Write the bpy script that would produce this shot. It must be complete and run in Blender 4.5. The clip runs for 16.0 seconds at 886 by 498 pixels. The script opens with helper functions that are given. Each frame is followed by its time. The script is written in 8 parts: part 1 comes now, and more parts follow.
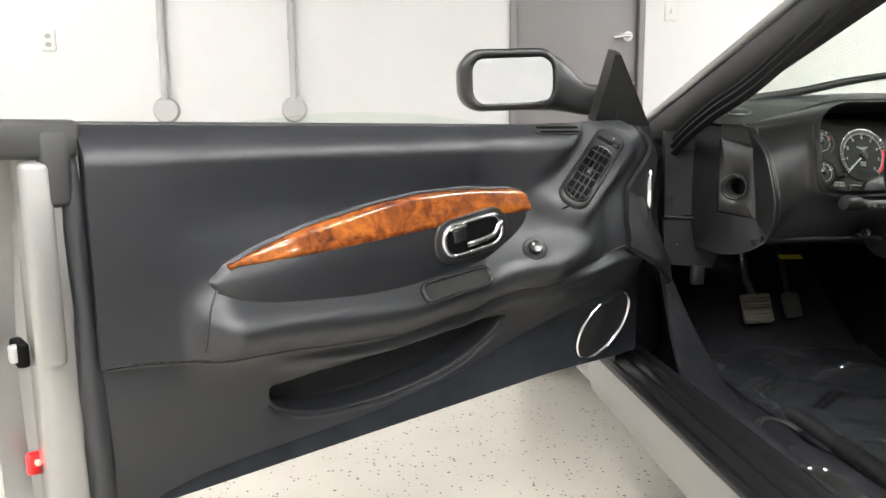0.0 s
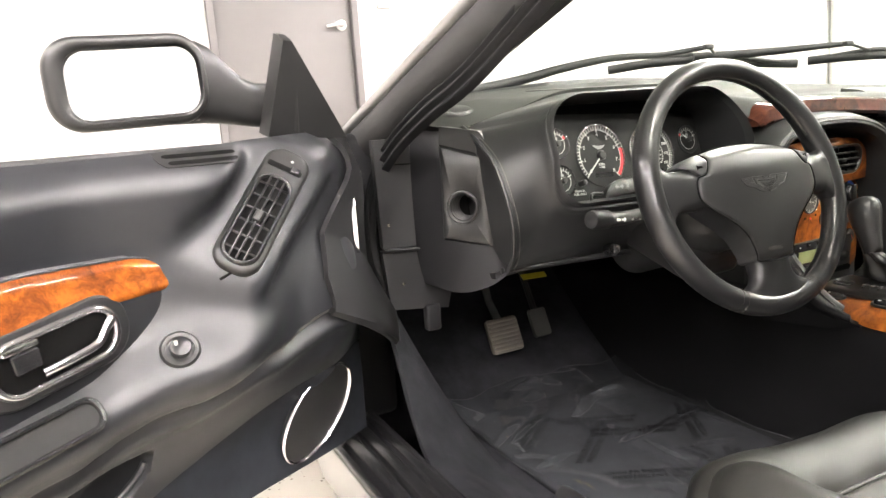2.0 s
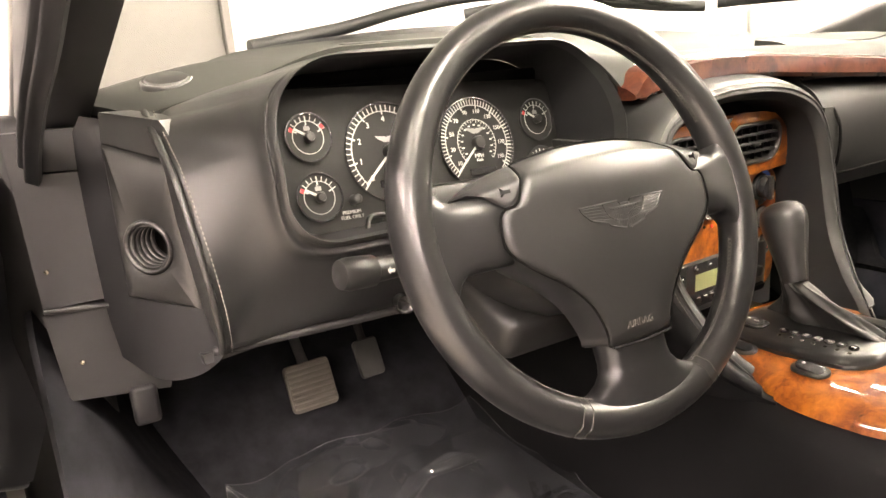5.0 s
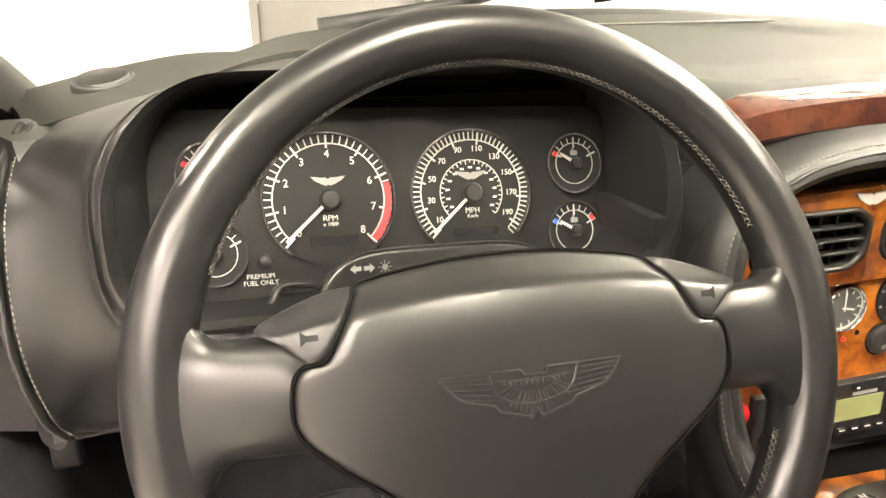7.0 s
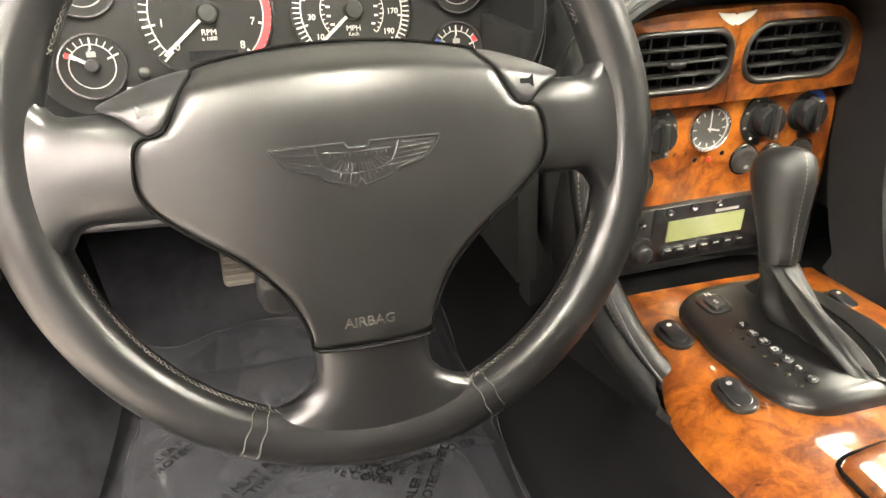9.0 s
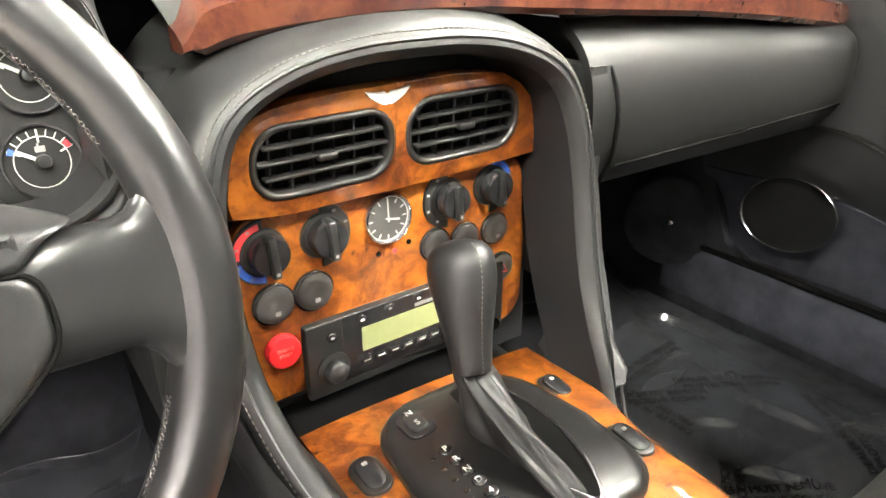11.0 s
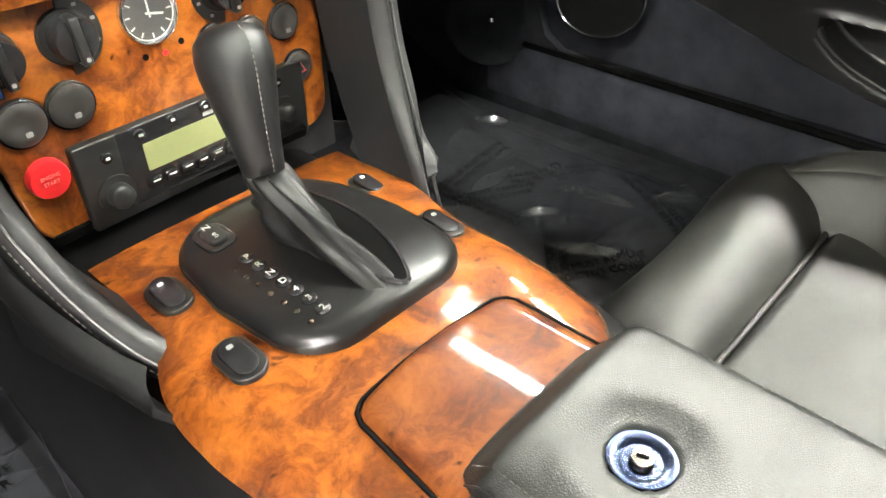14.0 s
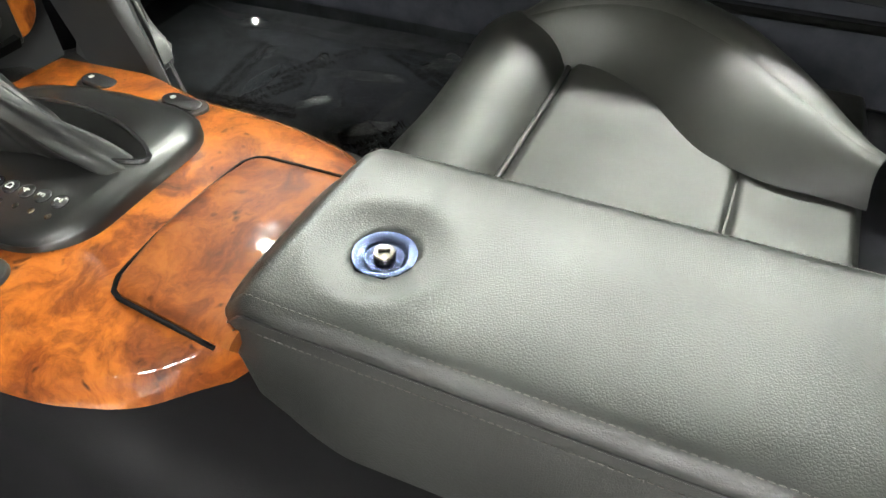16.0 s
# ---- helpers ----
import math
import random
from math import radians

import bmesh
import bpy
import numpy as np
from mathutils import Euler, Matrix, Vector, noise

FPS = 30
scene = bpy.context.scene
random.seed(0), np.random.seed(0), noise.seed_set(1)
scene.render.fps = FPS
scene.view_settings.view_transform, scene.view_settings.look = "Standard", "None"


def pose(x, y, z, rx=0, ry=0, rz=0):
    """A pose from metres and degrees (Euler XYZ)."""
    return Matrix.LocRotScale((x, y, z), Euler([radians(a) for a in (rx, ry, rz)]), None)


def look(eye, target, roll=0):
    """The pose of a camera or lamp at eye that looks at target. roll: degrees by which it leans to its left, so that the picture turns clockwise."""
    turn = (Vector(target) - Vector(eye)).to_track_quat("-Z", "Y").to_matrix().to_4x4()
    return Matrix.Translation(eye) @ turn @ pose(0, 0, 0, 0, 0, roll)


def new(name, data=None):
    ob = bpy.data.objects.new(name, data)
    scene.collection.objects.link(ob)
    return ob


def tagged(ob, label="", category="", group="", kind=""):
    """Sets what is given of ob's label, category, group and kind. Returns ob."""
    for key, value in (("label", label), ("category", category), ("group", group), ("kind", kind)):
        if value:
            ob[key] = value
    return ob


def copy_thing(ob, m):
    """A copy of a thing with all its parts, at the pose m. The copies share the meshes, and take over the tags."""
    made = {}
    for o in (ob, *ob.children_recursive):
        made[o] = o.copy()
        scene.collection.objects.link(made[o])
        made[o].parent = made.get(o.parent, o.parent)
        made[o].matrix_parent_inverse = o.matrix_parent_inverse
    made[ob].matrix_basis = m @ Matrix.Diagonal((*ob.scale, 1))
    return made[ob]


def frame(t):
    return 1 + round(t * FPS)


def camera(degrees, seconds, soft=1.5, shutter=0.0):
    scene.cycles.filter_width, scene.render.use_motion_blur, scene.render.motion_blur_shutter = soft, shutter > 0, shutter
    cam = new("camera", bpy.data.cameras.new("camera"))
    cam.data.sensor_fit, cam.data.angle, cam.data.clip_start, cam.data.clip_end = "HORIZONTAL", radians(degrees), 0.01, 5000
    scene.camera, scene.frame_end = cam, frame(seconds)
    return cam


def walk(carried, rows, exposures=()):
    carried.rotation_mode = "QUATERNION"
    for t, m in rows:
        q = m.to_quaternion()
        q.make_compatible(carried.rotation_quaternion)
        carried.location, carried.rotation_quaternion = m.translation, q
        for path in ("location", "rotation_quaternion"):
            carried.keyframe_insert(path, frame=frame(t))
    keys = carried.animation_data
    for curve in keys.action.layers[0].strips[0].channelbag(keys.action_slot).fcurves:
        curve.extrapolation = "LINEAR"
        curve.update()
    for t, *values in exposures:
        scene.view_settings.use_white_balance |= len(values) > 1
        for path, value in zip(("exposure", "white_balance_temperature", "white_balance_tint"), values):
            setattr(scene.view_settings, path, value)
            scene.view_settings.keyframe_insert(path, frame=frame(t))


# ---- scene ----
cam = camera(63.6, 16.0)
PATH = [
    (0, (-1.4784, -1.0732, 0.9018), (-1.2906, 0.8942, 0.5950), -0.60),
    (0.5, (-1.4637, -0.9601, 0.9157), (-1.0403, 0.9684, 0.5971), -1.32),
    (1, (-1.4396, -0.8778, 0.9190), (-0.8338, 1.0004, 0.5948), -2.60),
    (1.5, (-1.3661, -0.7839, 0.9233), (-0.6188, 1.0418, 0.5940), -2.81),
    (2, (-1.2572, -0.6756, 0.9368), (-0.4168, 1.1045, 0.5837), -4.14),
    (2.5, (-1.1858, -0.6315, 0.9349), (-0.2577, 1.0908, 0.5201), -4.67),
    (3, (-1.1206, -0.5699, 0.9474), (0.0000, 1.0280, 0.5104), -4.54),
    (3.5, (-1.0512, -0.4704, 0.9586), (0.1890, 1.0405, 0.5359), -6.03),
    (3.7, (-1.0289, -0.4452, 0.9589), (0.2313, 1.0481, 0.5324), -5.98),
    (5.8, (-0.6722, -0.3473, 0.9454), (0.0604, 1.4299, 0.3935), -4.44),
    (6, (-0.6380, -0.3325, 0.9482), (0.0585, 1.4592, 0.3964), -4.55),
    (6.5, (-0.5610, -0.2811, 0.9658), (0.0197, 1.5463, 0.3970), -3.08),
    (7, (-0.5016, -0.2504, 0.9863), (-0.0823, 1.6174, 0.4074), -1.55),
    (7.5, (-0.4667, -0.2517, 1.0035), (-0.0982, 1.6042, 0.3557), 0.83),
    (8, (-0.4557, -0.2661, 0.9926), (-0.0915, 1.5413, 0.2176), 0.48),
    (8.5, (-0.4523, -0.2994, 0.9734), (-0.0461, 1.4650, 0.1237), -0.62),
    (8.8, (-0.4502, -0.3134, 0.9711), (-0.0043, 1.4085, 0.0566), -0.53),
    (9, (-0.4445, -0.3213, 0.9519), (0.0329, 1.3938, 0.0406), -0.73),
    (9.5, (-0.4288, -0.3084, 0.9345), (0.2312, 1.3202, -0.0206), -0.85),
    (10, (-0.3830, -0.2972, 0.9329), (0.5095, 1.2713, 0.0708), -1.93),
    (10.2, (-0.3587, -0.2852, 0.9385), (0.5799, 1.2815, 0.1232), -2.26),
    (12.3, (-0.2296, -0.2038, 0.9614), (0.8324, 1.2675, 0.1204), -0.03),
    (12.5, (-0.2305, -0.2084, 0.9543), (0.8399, 1.2173, 0.0478), 0.02),
    (13, (-0.2297, -0.2208, 0.9430), (0.8785, 1.0881, -0.0859), -0.46),
    (13.5, (-0.2335, -0.2379, 0.9258), (0.8906, 0.9831, -0.1901), -1.12),
    (14, (-0.2359, -0.2577, 0.9065), (0.9193, 0.8479, -0.2949), -1.16),
    (14.5, (-0.2421, -0.2762, 0.8894), (0.9340, 0.7130, -0.3905), -0.78),
    (15, (-0.2448, -0.2925, 0.8797), (0.9640, 0.5864, -0.4494), -1.53),
    (15.5, (-0.2462, -0.3116, 0.8778), (1.0185, 0.4435, -0.4751), -2.01),
    (16, (-0.2440, -0.3272, 0.8719), (1.0581, 0.3246, -0.4991), -2.30),
]
EXPOSURES = [(0, 0.66, 6400, 9), (0.5, 0.96, 6400, 9), (1.0, 1.18, 6500, 10), (1.5, 1.47, 6600, 12), (2.0, 1.71, 6800, 15), (3.0, 2.13, 7400, 24), (3.7, 2.34, 7700, 25), (5.8, 2.3, 7900, 20), (8.0, 2.25, 7800, 16), (9.0, 2.53, 7400, 15), (10, 2.83, 6950, 14), (12.3, 2.95, 6850, 16), (13.5, 2.80, 6750, 13), (14.2, 2.56, 6700, 12), (16, 2.36, 6500, 8)]
walk(cam, [(t, look(eye, target, roll)) for t, eye, target, roll in PATH], EXPOSURES)

# ---- world and light ----
world = bpy.data.worlds.new("world")
scene.world = world
world.use_nodes = True
world.node_tree.nodes["Background"].inputs[0].default_value = (0.9, 0.95, 1.0, 1)
world.node_tree.nodes["Background"].inputs[1].default_value = 0.05
LAMP = 106.0  # strength of the ceiling panels


# ---- materials ----
def nodes_of(name):
    m = bpy.data.materials.new(name)
    m.use_nodes = True
    nt = m.node_tree
    return m, nt, nt.nodes["Principled BSDF"]


def nd(nt, kind, operation="", feature="", **values):
    n = nt.nodes.new(kind)
    if operation:
        n.operation = operation
    if feature:
        n.feature = feature
    for k, v in values.items():
        n.inputs[k].default_value = v
    return n


def ramp(nt, fac, stops):
    r = nt.nodes.new("ShaderNodeValToRGB")
    el = r.color_ramp.elements
    while len(el) < len(stops):
        el.new(0.5)
    for e, (p, c) in zip(el, stops):
        e.position = p
        e.color = (*c, 1) if len(c) == 3 else c
    nt.links.new(fac, r.inputs[0])
    return r.outputs[0]


def mat(name, col, rough=0.5, metal=0.0, coat=0.0, var=0.25, scale=8.0, grain=0.0, grain_scale=600.0, spread=0.0,
        grain_kind="noise", coat_rough=0.03, spec=0.5):
    """A surface with a colour that varies in large patches and a fine relief."""
    m, nt, b = nodes_of(name)
    L = nt.links.new
    tc = nt.nodes.new("ShaderNodeTexCoord")
    big = nd(nt, "ShaderNodeTexNoise", Scale=scale, Detail=5.0, Roughness=0.6)
    L(tc.outputs["Object"], big.inputs["Vector"])
    lo = tuple(c * (1 - var) for c in col)
    hi = tuple(min(1, c * (1 + var)) for c in col)
    L(ramp(nt, big.outputs["Fac"], [(0.3, lo), (0.7, hi)]), b.inputs["Base Color"])
    mid = nd(nt, "ShaderNodeTexNoise", Scale=scale * 2.3, Detail=3.0, Roughness=0.5)
    L(tc.outputs["Object"], mid.inputs["Vector"])
    L(ramp(nt, mid.outputs["Fac"], [(0.25, (max(0, rough - spread),) * 3), (0.75, (min(1, rough + spread),) * 3)]), b.inputs["Roughness"])
    b.inputs["Metallic"].default_value = metal
    b.inputs["Coat Weight"].default_value = coat
    b.inputs["Coat Roughness"].default_value = coat_rough
    b.inputs["Specular IOR Level"].default_value = spec
    if grain:
        if grain_kind == "leather":
            g = nd(nt, "ShaderNodeTexVoronoi", Scale=grain_scale, feature="DISTANCE_TO_EDGE")
            L(tc.outputs["Object"], g.inputs["Vector"])
            out = ramp(nt, g.outputs["Distance"], [(0.0, (0, 0, 0)), (0.25, (1, 1, 1))])
        else:
            g = nd(nt, "ShaderNodeTexNoise", Scale=grain_scale, Detail=3.0)
            L(tc.outputs["Object"], g.inputs["Vector"])
            out = g.outputs["Fac"]
        bp = nd(nt, "ShaderNodeBump", Strength=grain, Distance=0.0004)
        L(out, bp.inputs["Height"])
        L(bp.outputs[0], b.inputs["Normal"])
    return m


def emit(name, col, power):
    m, nt, b = nodes_of(name)
    b.inputs["Base Color"].default_value = (*col, 1)
    b.inputs["Emission Color"].default_value = (*col, 1)
    b.inputs["Emission Strength"].default_value = power
    return m


def burl(name, tint=1.0, coat=1.0):
    """Lacquered burr walnut: swirling figure, dark eyes, a clear coat."""
    m, nt, b = nodes_of(name)
    L = nt.links.new
    tc = nt.nodes.new("ShaderNodeTexCoord")
    warp = nd(nt, "ShaderNodeTexNoise", Scale=16.0, Detail=4.0, Roughness=0.6)
    L(tc.outputs["Object"], warp.inputs["Vector"])
    add = nd(nt, "ShaderNodeVectorMath", operation="MULTIPLY_ADD")
    L(warp.outputs["Color"], add.inputs[0])
    add.inputs[1].default_value = (0.05, 0.05, 0.05)
    L(tc.outputs["Object"], add.inputs[2])
    fig = nd(nt, "ShaderNodeTexNoise", Scale=26.0, Detail=9.0, Roughness=0.68, Distortion=0.45)
    L(add.outputs[0], fig.inputs["Vector"])
    base = ramp(nt, fig.outputs["Fac"], [(0.31, (0.060 * tint, 0.013 * tint, 0.003)), (0.45, (0.185 * tint, 0.046 * tint, 0.006)),
                                         (0.57, (0.34 * tint, 0.097 * tint, 0.010)), (0.74, (0.47 * tint, 0.158 * tint, 0.017))])
    eyes = nd(nt, "ShaderNodeTexVoronoi", Scale=85.0, Randomness=1.0)
    L(add.outputs[0], eyes.inputs["Vector"])
    spots = ramp(nt, eyes.outputs["Distance"], [(0.06, (0.12, 0.09, 0.07)), (0.28, (1, 1, 1))])
    patch = nd(nt, "ShaderNodeTexNoise", Scale=22.0, Detail=2.0)
    L(tc.outputs["Object"], patch.inputs["Vector"])
    where = ramp(nt, patch.outputs["Fac"], [(0.5, (0, 0, 0)), (0.62, (1, 1, 1))])
    mx = nt.nodes.new("ShaderNodeMix")
    mx.data_type, mx.blend_type = "RGBA", "MULTIPLY"
    L(where, mx.inputs[0]), L(base, mx.inputs[6]), L(spots, mx.inputs[7])
    L(mx.outputs[2], b.inputs["Base Color"])
    b.inputs["Roughness"].default_value = 0.5
    b.inputs["Specular IOR Level"].default_value = 0.1
    b.inputs["Coat Weight"].default_value = coat
    b.inputs["Coat Roughness"].default_value = 0.055
    wob = nd(nt, "ShaderNodeTexNoise", Scale=30.0, Detail=2.0)
    L(tc.outputs["Object"], wob.inputs["Vector"])
    bp = nd(nt, "ShaderNodeBump", Strength=0.12, Distance=0.001)
    L(wob.outputs["Fac"], bp.inputs["Height"])
    L(bp.outputs[0], b.inputs["Coat Normal"])
    return m


def flake_floor(name):
    """Pale epoxy with scattered dark chips."""
    m, nt, b = nodes_of(name)
    L = nt.links.new
    tc = nt.nodes.new("ShaderNodeTexCoord")
    v = nd(nt, "ShaderNodeTexVoronoi", Scale=95.0, Randomness=1.0)
    L(tc.outputs["Object"], v.inputs["Vector"])
    sep = nt.nodes.new("ShaderNodeSeparateColor")
    L(v.outputs["Color"], sep.inputs[0])
    pick = nd(nt, "ShaderNodeMath", operation="GREATER_THAN")
    L(sep.outputs[0], pick.inputs[0])
    pick.inputs[1].default_value = 0.74
    size = nd(nt, "ShaderNodeMath", operation="MULTIPLY")
    L(sep.outputs[1], size.inputs[0])
    size.inputs[1].default_value = 0.42
    near = nd(nt, "ShaderNodeMath", operation="LESS_THAN")
    L(v.outputs["Distance"], near.inputs[0]), L(size.outputs[0], near.inputs[1])
    both = nd(nt, "ShaderNodeMath", operation="MULTIPLY")
    L(pick.outputs[0], both.inputs[0]), L(near.outputs[0], both.inputs[1])
    ground = nd(nt, "ShaderNodeTexNoise", Scale=3.0, Detail=4.0)
    L(tc.outputs["Object"], ground.inputs["Vector"])
    pale = ramp(nt, ground.outputs["Fac"], [(0.3, (0.47, 0.44, 0.385)), (0.7, (0.53, 0.50, 0.44))])
    chip = ramp(nt, sep.outputs[2], [(0.0, (0.03, 0.03, 0.03)), (0.6, (0.10, 0.08, 0.06)), (1.0, (0.3, 0.25, 0.2))])
    mx = nt.nodes.new("ShaderNodeMix")
    mx.data_type = "RGBA"
    L(both.outputs[0], mx.inputs[0]), L(pale, mx.inputs[6]), L(chip, mx.inputs[7])
    L(mx.outputs[2], b.inputs["Base Color"])
    b.inputs["Roughness"].default_value = 0.35
    b.inputs["Coat Weight"].default_value = 0.4
    b.inputs["Coat Roughness"].default_value = 0.15
    return m


def glass(name, col=(0.9, 1.0, 0.95), rough=0.0, alpha=0.12):
    """Thin glass: mostly clear, with its own gloss."""
    m, nt, b = nodes_of(name)
    L = nt.links.new
    clear = nt.nodes.new("ShaderNodeBsdfTransparent")
    clear.inputs[0].default_value = (*col, 1)
    gloss = nt.nodes.new("ShaderNodeBsdfGlossy")
    gloss.inputs["Roughness"].default_value = rough
    lw = nt.nodes.new("ShaderNodeLayerWeight")
    lw.inputs[0].default_value = 0.25
    pw = nd(nt, "ShaderNodeMath", operation="POWER")
    L(lw.outputs["Facing"], pw.inputs[0])
    pw.inputs[1].default_value = 3.0
    ad = nd(nt, "ShaderNodeMath", operation="MULTIPLY_ADD")
    L(pw.outputs[0], ad.inputs[0])
    ad.inputs[1].default_value, ad.inputs[2].default_value = 0.4, 0.025
    mix = nt.nodes.new("ShaderNodeMixShader")
    L(ad.outputs[0], mix.inputs[0]), L(clear.outputs[0], mix.inputs[1]), L(gloss.outputs[0], mix.inputs[2])
    L(mix.outputs[0], nt.nodes["Material Output"].inputs[0])
    return m


def film_sheet(name):
    """Clear crumpled plastic film."""
    m, nt, b = nodes_of(name)
    L = nt.links.new
    tc = nt.nodes.new("ShaderNodeTexCoord")
    n = nd(nt, "ShaderNodeTexNoise", Scale=3.0, Detail=1.0, Roughness=0.35)
    L(tc.outputs["Object"], n.inputs["Vector"])
    bp = nd(nt, "ShaderNodeBump", Strength=0.12, Distance=0.010)
    L(n.outputs["Fac"], bp.inputs["Height"])
    clear = nt.nodes.new("ShaderNodeBsdfTransparent")
    clear.inputs[0].default_value = (0.93, 0.95, 0.97, 1)
    gloss = nt.nodes.new("ShaderNodeBsdfGlossy")
    gloss.inputs["Roughness"].default_value = 0.08
    L(bp.outputs[0], gloss.inputs["Normal"])
    fr = nt.nodes.new("ShaderNodeLayerWeight")
    fr.inputs[0].default_value = 0.3
    L(bp.outputs[0], fr.inputs["Normal"])
    ad = nd(nt, "ShaderNodeMath", operation="MULTIPLY_ADD")
    L(fr.outputs["Facing"], ad.inputs[0])
    ad.inputs[1].default_value, ad.inputs[2].default_value = 0.42, 0.05
    haze = nt.nodes.new("ShaderNodeBsdfDiffuse")
    haze.inputs[0].default_value = (0.30, 0.31, 0.32, 1)
    body = nt.nodes.new("ShaderNodeMixShader")
    body.inputs[0].default_value = 0.035
    L(clear.outputs[0], body.inputs[1]), L(haze.outputs[0], body.inputs[2])
    mix = nt.nodes.new("ShaderNodeMixShader")
    L(ad.outputs[0], mix.inputs[0]), L(body.outputs[0], mix.inputs[1]), L(gloss.outputs[0], mix.inputs[2])
    L(mix.outputs[0], nt.nodes["Material Output"].inputs[0])
    return m


